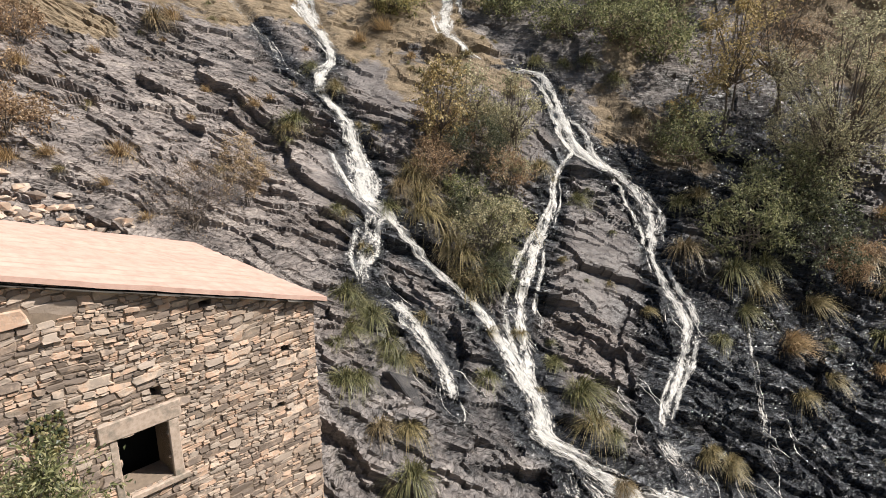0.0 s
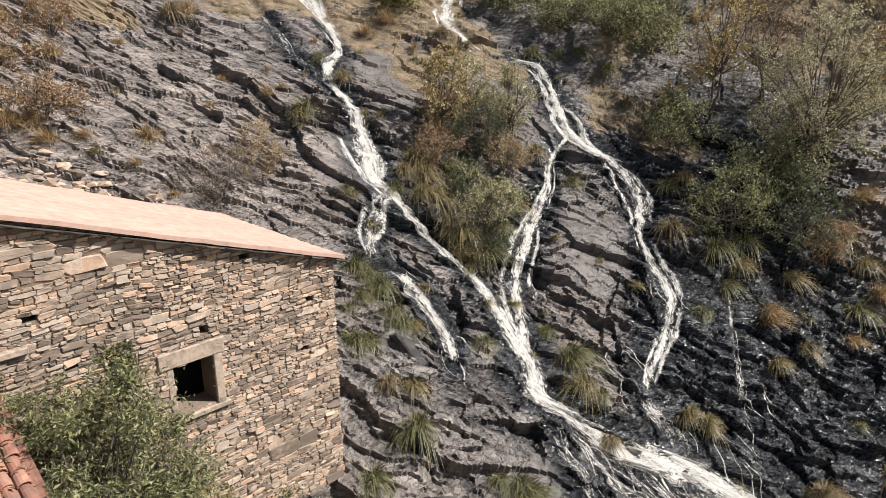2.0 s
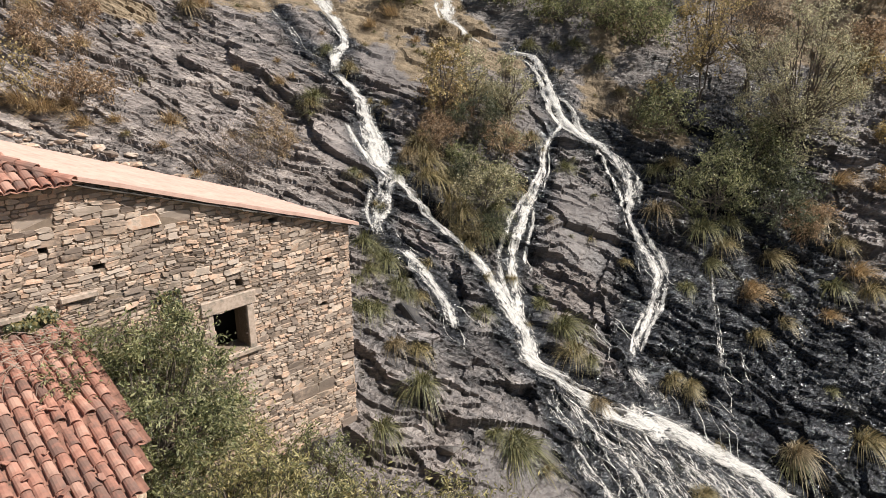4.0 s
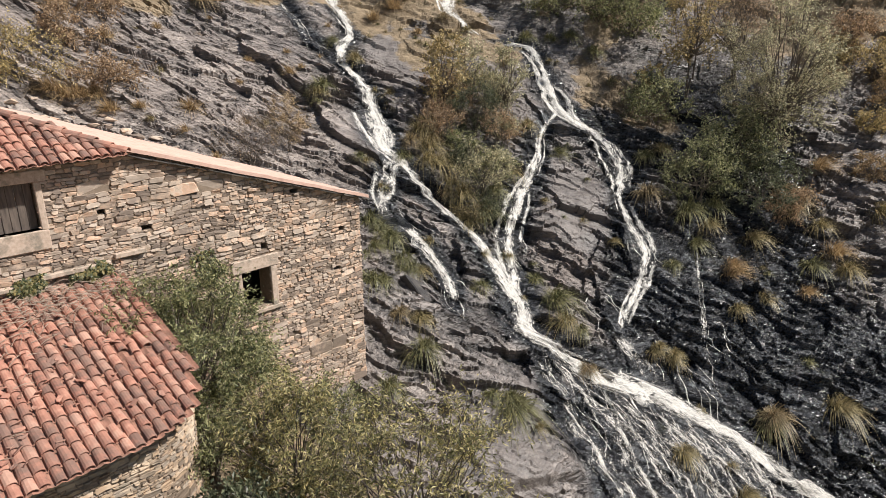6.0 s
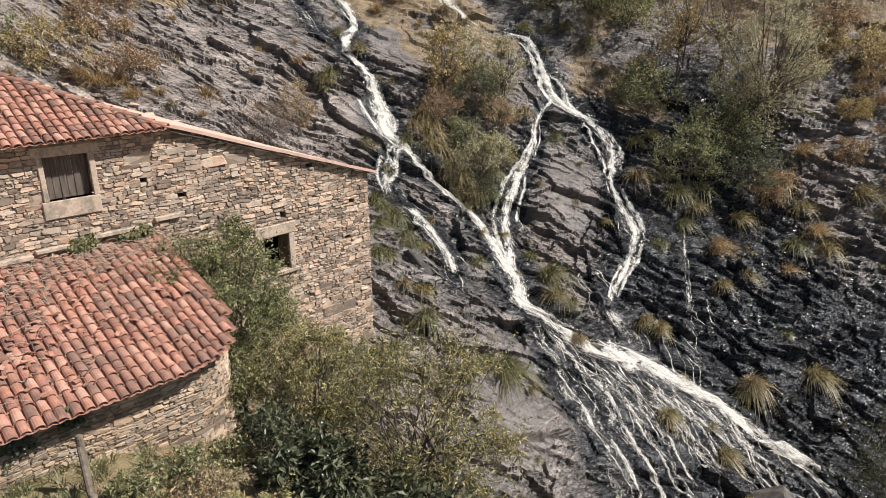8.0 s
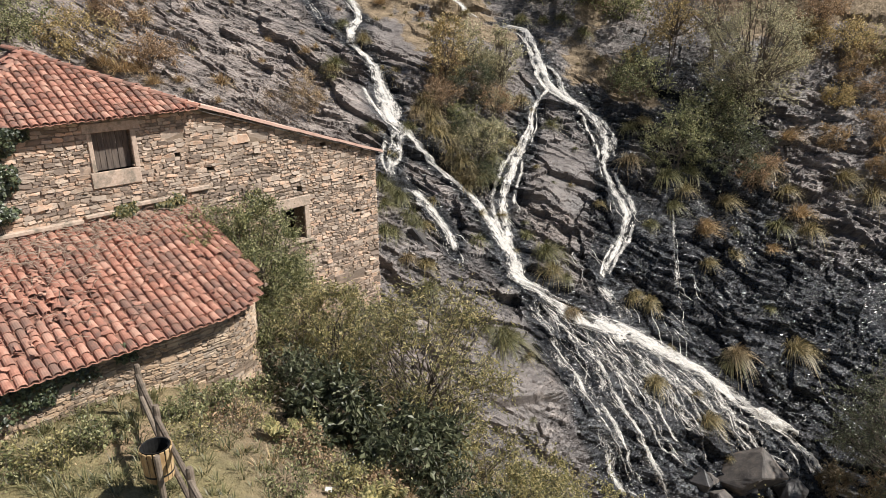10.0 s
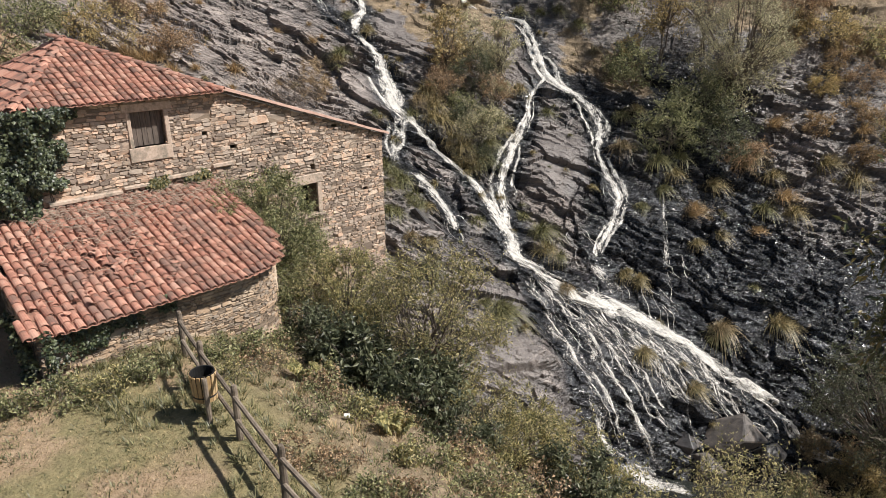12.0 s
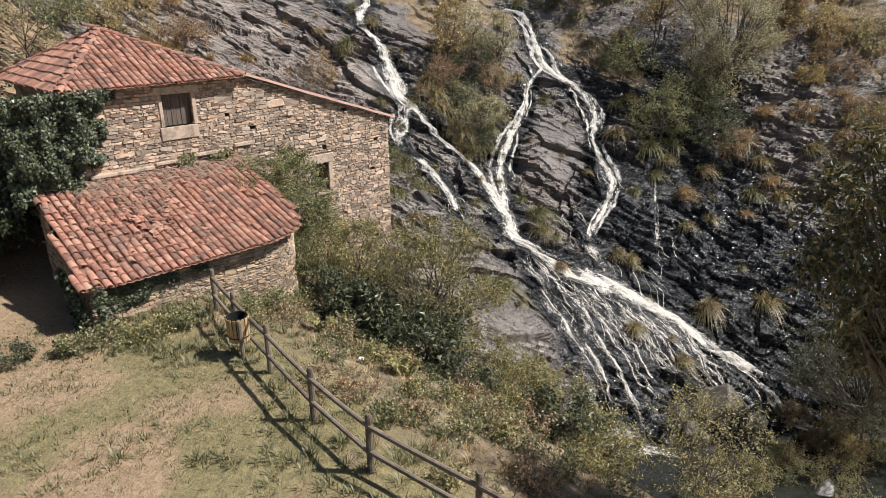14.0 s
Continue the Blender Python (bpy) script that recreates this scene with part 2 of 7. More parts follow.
fall("left_fall", [(-8.7, 41.6, 1.1), (-7.66, 38.66, 1.11), (-6.45, 36.66, 0.91), (-5.69, 34.69, 0.47), (-6.09, 32.65, 0.7), (-5.44, 31.22, 0.79), (-4.33, 29.53, 0.86), (-3.76, 28.14, 1.05), (-3.45, 27.0, 1.55), (-3.0, 25.44, 1.07), (-2.39, 25.08, 1.01), (-1.87, 24.63, 0.65), (-1.12, 24.18, 0.54), (-0.31, 23.6, 0.53), (0.77, 22.78, 0.57), (1.73, 21.94, 0.7), (2.28, 21.05, 0.92), (2.81, 20.15, 1.17), (3.25, 19.04, 1.1), (3.3, 18.33, 1.1)])
fall("left_fall_branch", [(-2.2, 25.25, 0.76), (-2.63, 24.34, 0.84), (-2.84, 22.81, 0.89), (-2.86, 22.0, 0.69), (-2.67, 21.3, 0.4)])
fall("left_side_fall", [(-1.98, 21.47, 0.5), (-1.11, 21.04, 0.81), (-0.35, 20.04, 0.78), (0.15, 19.36, 0.64), (0.3, 18.1, 0.33)])
fall("upper_trickle", [(-12.6, 39.8, 0.42), (-10.82, 36.86, 0.43), (-8.96, 34.75, 0.41), (-7.92, 33.22, 0.26), (-6.71, 32.5, 0.32)])
fall("top_fall", [(0.6, 44.2, 1.0), (0.19, 41.39, 1.01), (0.11, 39.02, 1.1), (0.85, 38.0, 0.57), (1.84, 37.12, 0.63)])
fall("middle_fall", [(3.82, 36.73, 0.7), (5.22, 36.36, 0.97), (5.84, 35.07, 0.88), (6.11, 33.09, 0.96), (6.44, 31.9, 1.1), (7.3, 31.1, 0.9), (8.2, 30.8, 0.6)])
fall("middle_fall_lower", [(6.3, 32.5, 0.35), (6.2, 31.5, 0.35), (5.27, 30.04, 0.41), (4.95, 28.44, 0.57), (4.27, 26.93, 0.71), (3.46, 24.74, 0.71), (3.08, 23.31, 0.83), (2.97, 22.06, 0.95), (3.01, 20.54, 0.82), (3.19, 20.06, 0.68)])
fall("right_fall", [(6.2, 32.6, 0.7), (6.6, 31.7, 0.93), (7.8, 31.09, 0.74), (8.95, 30.5, 1.11), (9.38, 29.65, 1.39), (9.61, 28.61, 1.0), (9.11, 27.16, 0.51), (9.18, 26.18, 0.56), (9.52, 25.42, 1.04), (9.91, 24.74, 0.98), (9.72, 23.7, 0.69), (9.0, 22.37, 0.56), (8.26, 21.19, 0.44), (7.67, 20.02, 0.38)])
fall("right_fall_foot", [(7.65, 19.94, 0.81), (8.01, 19.47, 1.19), (8.47, 19.01, 1.09), (8.71, 18.22, 0.71)])
fall("thin_trickle", [(12.84, 25.7, 0.14), (12.38, 23.38, 0.16), (12.17, 22.14, 0.16), (11.76, 20.48, 0.21), (12.27, 19.65, 0.18)])
fall("main_slide", [(2.86, 18.54, 1.1), (3.3, 18.33, 1.1), (4.28, 18.03, 1.1), (5.33, 17.88, 1.2), (6.91, 17.62, 1.7), (8.65, 17.89, 1.9), (10.1, 17.66, 1.6), (11.61, 17.38, 1.2), (12.88, 16.82, 1.0), (13.61, 16.18, 0.8)])
fall("fan_a", [(3.8, 17.47, 0.38), (3.97, 16.44, 0.59), (4.48, 15.63, 0.63), (5.35, 14.8, 0.79), (6.26, 13.31, 0.88), (6.8, 12.26, 0.88), (7.03, 11.59, 0.78), (7.84, 11.19, 1.06)])
fall("fan_b", [(5.48, 16.66, 0.55), (6.41, 15.65, 0.7), (7.27, 13.89, 0.64), (7.96, 12.76, 0.53), (8.67, 12.1, 0.48), (9.09, 11.54, 0.7)])
fall("fan_c", [(7.14, 16.62, 0.72), (8.08, 15.23, 0.66), (8.71, 13.92, 0.43), (9.46, 13.12, 0.33), (10.21, 12.83, 0.28)])
fall("fan_d", [(8.94, 17.11, 0.58), (10.06, 16.43, 0.7), (11.05, 15.92, 0.64), (11.93, 15.54, 0.41)])
fall("fan_e", [(4.13, 16.67, 0.21), (4.94, 15.63, 0.42), (5.72, 14.66, 0.53), (6.71, 13.0, 0.52), (7.48, 12.11, 0.42), (8.03, 11.54, 0.32)])
fall("outflow", [(13.61, 16.2, 0.92), (14.88, 16.19, 1.25), (16.41, 15.89, 0.77)])
fall("outflow_low", [(16.26, 15.84, 0.41), (17.24, 14.55, 0.88), (18.86, 14.26, 0.77), (20.7, 14.22, 1.07), (22.38, 13.91, 1.46)])


def _flow_grid():
    bx, by = np.meshgrid(np.arange(-14, 26.05, 0.1), np.arange(9, 44.05, 0.1))
    best = np.full(bx.shape, 9.0)
    for nm, pts in FALLS:
        if "fan" in nm or "out" in nm:
            continue
        for fx, fy, fw in spline(pts, 0.3):
            best = np.minimum(best, np.hypot(bx - fx, by - fy) - fw * 0.4)
    return best


FLOW_GRID = _flow_grid()


def flow_distance(x, y):
    """Metres to the edge of the nearest fall, 9 far away."""
    gi, gj = np.clip((y - 9) / 0.1, 0, FLOW_GRID.shape[0] - 1.001), np.clip((x + 14) / 0.1, 0, FLOW_GRID.shape[1] - 1.001)
    i, j = gi.astype(int), gj.astype(int)
    u, v = gi - i, gj - j
    return (FLOW_GRID[i, j] * (1 - v) + FLOW_GRID[i, j + 1] * v) * (1 - u) + (FLOW_GRID[i + 1, j] * (1 - v) + FLOW_GRID[i + 1, j + 1] * v) * u


# ---- building helpers ----
def mesh_from(name, verts, faces, material=None, smooth_shade=False):
    me = bpy.data.meshes.new(name)
    verts = np.asarray(verts, np.float32)
    faces = np.asarray(faces, np.int32)
    k = faces.shape[1]
    me.vertices.add(len(verts))
    me.vertices.foreach_set("co", verts.ravel())
    me.loops.add(faces.size)
    me.loops.foreach_set("vertex_index", faces.ravel())
    me.polygons.add(len(faces))
    me.polygons.foreach_set("loop_start", np.arange(len(faces), dtype=np.int32) * k)
    me.polygons.foreach_set("use_smooth", np.full(len(faces), smooth_shade))
    me.update(calc_edges=True)
    if material:
        me.materials.append(material)
    return me


def part(name, bm, material, parent=None, label=""):
    """Links a bmesh (or a mesh) as one object, under a thing if given."""
    if isinstance(bm, bmesh.types.BMesh):
        me = bpy.data.meshes.new(name)
        bmesh.ops.recalc_face_normals(bm, faces=bm.faces)
        bm.to_mesh(me)
        bm.free()
        me.materials.append(material)
    else:
        me = bm
        if material and not me.materials:
            me.materials.append(material)
    ob = new(name, me)
    if parent:
        ob.parent = parent
        ob.matrix_parent_inverse = parent.matrix_basis.inverted()
    if label:
        tagged(ob, label)
    return ob


def box(bm, x0, y0, z0, x1, y1, z1, m=None, bevel=0.0):
    m = m or Matrix()
    vs = [bm.verts.new(m @ Vector((x, y, z))) for z in (z0, z1) for x, y in ((x0, y0), (x1, y0), (x1, y1), (x0, y1))]
    fs = [bm.faces.new([vs[i] for i in f]) for f in ((3, 2, 1, 0), (4, 5, 6, 7), (0, 1, 5, 4), (1, 2, 6, 5), (2, 3, 7, 6), (3, 0, 4, 7))]
    if bevel:
        es = list({e for f in fs for e in f.edges})
        bmesh.ops.bevel(bm, geom=es, offset=bevel, segments=1, affect="EDGES")


def tube(bm, pts, radii, sides=8, caps=True):
    """A tapered tube through points."""
    rings = []
    pts = [Vector(p) for p in pts]
    for i, p in enumerate(pts):
        d = (pts[min(i + 1, len(pts) - 1)] - pts[max(i - 1, 0)]).normalized()
        a = d.orthogonal().normalized() if abs(d.z) > 0.95 else Vector((0, 0, 1)).cross(d).normalized()
        b = d.cross(a)
        rings.append([bm.verts.new(p + radii[i] * (math.cos(t) * a + math.sin(t) * b)) for t in (2 * math.pi * k / sides for k in range(sides))])
    for r0, r1 in zip(rings, rings[1:]):
        for k in range(sides):
            bm.faces.new((r0[k], r0[(k + 1) % sides], r1[(k + 1) % sides], r1[k]))
    if caps:
        bm.faces.new(rings[0][::-1])
        bm.faces.new(rings[-1])


# ---- ground: one sheet, fine on the rock face ----
def spaced(stretches):
    out = []
    for a, b, step in stretches:
        out.append(np.arange(a, b - 1e-6, step))
    return np.concatenate(out + [[stretches[-1][1]]])


gx = spaced([(-420, -60, 30), (-60, -24, 3), (-24, -16, 0.25), (-16, 22, 0.066), (22, 30, 0.13), (30, 60, 3), (60, 420, 30)])
gy = spaced([(-420, -60, 30), (-60, -16, 3), (-16, 7, 0.22), (7, 33, 0.066), (33, 46, 0.13), (46, 90, 3), (90, 420, 30)])
GX, GY = np.meshgrid(gx, gy)
GP = ground_xyz(GX, GY)
GZ = GP[..., 2]
nx, ny = len(gx), len(gy)
idx = np.arange(nx * ny).reshape(ny, nx)
quads = np.stack([idx[:-1, :-1], idx[:-1, 1:], idx[1:, 1:], idx[1:, :-1]], -1).reshape(-1, 4)
gm = mesh_from("ground", GP.reshape(-1, 3), quads, None, False)
rock_mask = rockness(GX, GY)
far_soil = smooth(-0.1, 0.35, fbm(GX * 0.12 + 40, GY * 0.12, GZ * 0.12, 4) + 0.5 * smooth(30, 40, GY) - 0.35 + 0.5 * smooth(12, 20, -GX) + 0.35 * smooth(17, 24, GX) * smooth(-6, 2, GZ))
bare = smooth(0.02, 0.3, fbm(GX * 0.45, GY * 0.45, 9.0, 4) + 0.16 * smooth(-1.0, -4.5, bank_way(GX, GY)) - 0.10 + 0.9 * smooth(-8.3, -9.6, GX))
flow = np.vstack([spline(pts, 0.5) for nm, pts in FALLS])
near_fall = np.full(GX.shape, 9.0)
core = (GX > -12) & (GX < 24) & (GY > 9) & (GY < 43)
px_, py_ = GX[core], GY[core]
best = np.full(px_.shape, 9.0)
for fx, fy, fw in flow:
    best = np.minimum(best, np.hypot(px_ - fx, py_ - fy) - fw * 0.5)
near_fall[core] = best
# wet rock near the falls; the rightward term also paints in shade
wet_and_shade = np.clip(0.95 * smooth(1.1, 0.0, near_fall + 0.5 * fbm(GX * 0.6, GY * 0.6, 3.0, 2)) + 1.0 * smooth(4.5, 12.0, GX - 0.25 * (GY - 20) + 6 * fbm(GX * 0.15, GY * 0.15, 6.0, 3)) * smooth(8, 3, GZ) * (1 - 0.85 * smooth(18, 22, GX) * smooth(-8, -3, GZ)), 0, 1)
dry_side = smooth(1.5, 0.6, np.hypot((GX - 21.2) / 1.7, (GY - 29.0) / 1.7)) + 0.2 * smooth(20, 23.5, GX) * smooth(-4, 0, GZ) + smooth(-1.5, -8.5, GX + 3 * fbm(GX * 0.2, GY * 0.2, 8.0, 3)) * (1 - 0.5 * smooth(26, 34, GY))
CS, CT = rock_coords(GX, GY, ground_base(GX, GY))
chip = 0.5 + 0.55 * facets(CS, CT, 0.46, 2.2, 29, None) + 0.45 * facets(CS, CT, 0.21, 1.7, 43, None)
for nm, arr in (("chip", chip), ("slab", slabs(GX, GY)), ("wet", wet_and_shade), ("dry", dry_side), ("rock", rock_mask * (1 - 0.9 * far_soil)), ("bare", bare), ("slope", smooth(0.3, 2.0, bank_way(GX, GY)))):
    at = gm.attributes.new(nm, "FLOAT", "POINT")
    at.data.foreach_set("value", arr.astype(np.float32).ravel())


def ground_material():
    m = bpy.data.materials.new("ground_rock_and_grass")
    m.use_nodes = True
    n, l = m.node_tree.nodes, m.node_tree.links
    bs = n["Principled BSDF"]
    tc = n.new("ShaderNodeTexCoord")

    def noise_tex(scale, detail=6, rough=0.6, vec=None):
        t = n.new("ShaderNodeTexNoise")
        t.inputs["Scale"].default_value, t.inputs["Detail"].default_value, t.inputs["Roughness"].default_value = scale, detail, rough
        l.new(vec or tc.outputs["Object"], t.inputs["Vector"])
        return t.outputs[0]

    def ramp(fac, stops):
        r = n.new("ShaderNodeValToRGB")
        e = r.color_ramp.elements
        while len(e) < len(stops):
            e.new(0.5)
        for i, (p, c) in enumerate(stops):
            e[i].position, e[i].color = p, (*c, 1)
        l.new(fac, r.inputs[0])
        return r.outputs[0]

    def mix(fac, a, b):
        x = n.new("ShaderNodeMix")
        x.data_type = "RGBA"
        l.new(fac, x.inputs[0])
        l.new(a, x.inputs[6])
        l.new(b, x.inputs[7])
        return x.outputs[2]

    def span(v, a, b, c=0.0, d=1.0):
        r = n.new("ShaderNodeMapRange")
        r.inputs[1].default_value, r.inputs[2].default_value, r.inputs[3].default_value, r.inputs[4].default_value = a, b, c, d
        l.new(v, r.inputs[0])
        return r.outputs[0]

    def attr(nm):
        a = n.new("ShaderNodeAttribute")
        a.attribute_name = nm
        return a.outputs["Fac"]

    # layered slate: noise stretched along the bedding
    mp = n.new("ShaderNodeMapping")
    mp.inputs["Rotation"].default_value = (0, radians(30), 0)
    mp.inputs["Scale"].default_value = (1, 1, 4.5)
    l.new(tc.outputs["Object"], mp.inputs[0])
    bed = noise_tex(1.6, 8, 0.62, mp.outputs[0])
    bed2 = noise_tex(6, 6, 0.65, mp.outputs[0])
    vo = n.new("ShaderNodeTexVoronoi")
    vo.inputs["Scale"].default_value = 2.6
    wv = n.new("ShaderNodeMix")
    wv.data_type = "RGBA"
    wv.inputs[0].default_value = 0.18
    nt_ = n.new("ShaderNodeTexNoise")
    nt_.inputs["Scale"].default_value = 1.5
    l.new(mp.outputs[0], nt_.inputs["Vector"])
    l.new(mp.outputs[0], wv.inputs[6])
    l.new(nt_.outputs[1], wv.inputs[7])
    l.new(wv.outputs[2], vo.inputs["Vector"])
    v2 = n.new("ShaderNodeTexVoronoi")
    v2.inputs["Scale"].default_value = 7.5
    l.new(wv.outputs[2], v2.inputs["Vector"])
    def weigh(v, k, plus=0.0):
        w_ = n.new("ShaderNodeMath")
        w_.operation = "MULTIPLY_ADD"
        l.new(v, w_.inputs[0])
        w_.inputs[1].default_value, w_.inputs[2].default_value = k, plus
        return w_.outputs[0]

    def plus(u, v):
        w_ = n.new("ShaderNodeMath")
        w_.operation = "ADD"
        l.new(u, w_.inputs[0])
        l.new(v, w_.inputs[1])
        return w_.outputs[0]

    sep = n.new("ShaderNodeSeparateColor")
    l.new(v2.outputs["Color"], sep.inputs[0])
    bed = plus(plus(weigh(bed, 0.8), weigh(attr("chip"), 0.40, -0.20)), weigh(sep.outputs[0], 0.14, 0.03))
    rock = ramp(bed, [(0.28, (0.045, 0.042, 0.042)), (0.42, (0.125, 0.113, 0.108)), (0.58, (0.225, 0.20, 0.188)), (0.74, (0.36, 0.315, 0.285))])
    brown = ramp(bed2, [(0.32, (0.10, 0.078, 0.068)), (0.68, (0.29, 0.235, 0.20))])
    rock = mix(span(noise_tex(0.28, 4), 0.48, 0.62, 0, 0.5), rock, brown)
    slab_tone = ramp(bed2, [(0.32, (0.075, 0.065, 0.061)), (0.5, (0.125, 0.109, 0.102)), (0.68, (0.195, 0.170, 0.157))])
    rock = mix(span(attr("slab"), 0.1, 0.8, 0, 0.75), rock, slab_tone)
    pale = ramp(bed, [(0.25, (0.085, 0.072, 0.066)), (0.45, (0.215, 0.182, 0.165)), (0.62, (0.34, 0.288, 0.258)), (0.78, (0.47, 0.40, 0.35))])
    rock = mix(span(attr("dry"), 0, 1, 0, 0.85), rock, pale)
    # colour of wet slate, and of the shade painted on the right side
    black = ramp(bed, [(0.30, (0.006, 0.0072, 0.0095)), (0.5, (0.021, 0.024, 0.029)), (0.72, (0.080, 0.088, 0.097))])
    rock = mix(span(attr("wet"), 0.05, 0.9, 0, 0.92), rock, black)
    moss = ramp(bed2, [(0.35, (0.020, 0.024, 0.014)), (0.65, (0.05, 0.052, 0.026))])
    rock = mix(span(noise_tex(0.6, 5, 0.7), 0.62, 0.74, 0, 0.6), rock, moss)
    soil = ramp(noise_tex(2.2, 7, 0.7), [(0.3, (0.10, 0.077, 0.048)), (0.5, (0.22, 0.165, 0.105)), (0.7, (0.36, 0.275, 0.18))])
    grass = ramp(noise_tex(5, 7, 0.75), [(0.3, (0.10, 0.098, 0.042)), (0.5, (0.185, 0.165, 0.076)), (0.68, (0.30, 0.25, 0.125))])
    earth = ramp(noise_tex(7, 7, 0.7), [(0.3, (0.24, 0.155, 0.097)), (0.5, (0.355, 0.245, 0.162)), (0.7, (0.45, 0.325, 0.225))])
    near = mix(span(attr("bare"), 0, 1, 0.12, 0.8), grass, earth)
    near = mix(attr("slope"), near, soil)
    rk = span(attr("rock"), 0.25, 0.75)
    edge = n.new("ShaderNodeMath")
    edge.operation = "ADD"
    l.new(attr("rock"), edge.inputs[0])
    l.new(span(noise_tex(1.2, 6, 0.7), 0.3, 0.7, -0.3, 0.3), edge.inputs[1])
    rk = span(edge.outputs[0], 0.4, 0.6)
    l.new(mix(rk, near, rock), bs.inputs["Base Color"])
    wet = span(attr("wet"), 0.0, 0.8, 0.52, 0.2)
    dry = n.new("ShaderNodeMix")
    l.new(rk, dry.inputs[0])
    dry.inputs[2].default_value = 0.92
    l.new(wet, dry.inputs[3])
    l.new(dry.outputs[0], bs.inputs["Roughness"])
    bp = n.new("ShaderNodeBump")
    bp.inputs["Strength"].default_value, bp.inputs["Distance"].default_value = 1.0, 0.09
    def chip(v, weight):
        """Each cell of the mosaic is a plane of its own tilt."""
        off = n.new("ShaderNodeVectorMath")
        off.operation = "SUBTRACT"
        sc = n.new("ShaderNodeVectorMath")
        sc.operation = "SCALE"
        sc.inputs["Scale"].default_value = v.inputs["Scale"].default_value
        l.new(wv.outputs[2], off.inputs[0])
        l.new(v.outputs["Position"], off.inputs[1])
        l.new(off.outputs[0], sc.inputs[0])
        tilt_ = n.new("ShaderNodeVectorMath")
        tilt_.operation = "SUBTRACT"
        l.new(v.outputs["Color"], tilt_.inputs[0])
        tilt_.inputs[1].default_value = (0.5, 0.5, 0.5)
        dt = n.new("ShaderNodeVectorMath")
        dt.operation = "DOT_PRODUCT"
        l.new(sc.outputs[0], dt.inputs[0])
        l.new(tilt_.outputs[0], dt.inputs[1])
        w_ = n.new("ShaderNodeMath")
        w_.operation = "MULTIPLY"
        w_.inputs[1].default_value = weight
        l.new(dt.outputs["Value"], w_.inputs[0])
        return w_.outputs[0]

    hh = n.new("ShaderNodeMath")
    hh.operation = "ADD"
    l.new(chip(v2, 1.1), hh.inputs[0])
    l.new(chip(vo, 2.2), hh.inputs[1])
    ed = n.new("ShaderNodeTexVoronoi")
    ed.feature = "DISTANCE_TO_EDGE"
    ed.inputs["Scale"].default_value = 2.6
    l.new(wv.outputs[2], ed.inputs["Vector"])
    crack = n.new("ShaderNodeMath")
    crack.operation = "ADD"
    l.new(hh.outputs[0], crack.inputs[0])
    l.new(span(ed.outputs["Distance"], 0.0, 0.05, -0.35, 0.0), crack.inputs[1])
    hh = crack
    h2 = n.new("ShaderNodeMath")
    h2.operation = "ADD"
    l.new(hh.outputs[0], h2.inputs[0])
    l.new(weigh(bed2, 0.35), h2.inputs[1])
    near_h = n.new("ShaderNodeMix")
    l.new(rk, near_h.inputs[0])
    l.new(bed2, near_h.inputs[2])
    on_slab = n.new("ShaderNodeMix")
    l.new(span(attr("slab"), 0.1, 0.7), on_slab.inputs[0])
    l.new(h2.outputs[0], on_slab.inputs[2])
    l.new(bed, on_slab.inputs[3])
    l.new(on_slab.outputs[0], near_h.inputs[3])
    l.new(near_h.outputs[0], bp.inputs["Height"])
    b2 = n.new("ShaderNodeBump")
    b2.inputs["Strength"].default_value, b2.inputs["Distance"].default_value = 0.5, 0.02
    l.new(noise_tex(30, 5, 0.75), b2.inputs["Height"])
    l.new(bp.outputs[0], b2.inputs["Normal"])
    l.new(b2.outputs[0], bs.inputs["Normal"])
    return m


gm.materials.append(ground_material())
ground = tagged(new("ground", gm), "dark wet layered slate gorge with a grassy bank", "ground", kind="structure")


# ---- house: plan along the long wall ----
WALL_0 = Vector((-8.57, 5.35, 0))
WALL_U = Vector((0.696, 0.718, 0)).normalized()
WALL_N = Vector((WALL_U.y, -WALL_U.x, 0))  # out of the wall


def at_wall(u, out, z):
    p = WALL_0 + u * WALL_U + out * WALL_N
    return Vector((p.x, p.y, z))


def straight(s):
    return WALL_0 + s * WALL_U, WALL_N


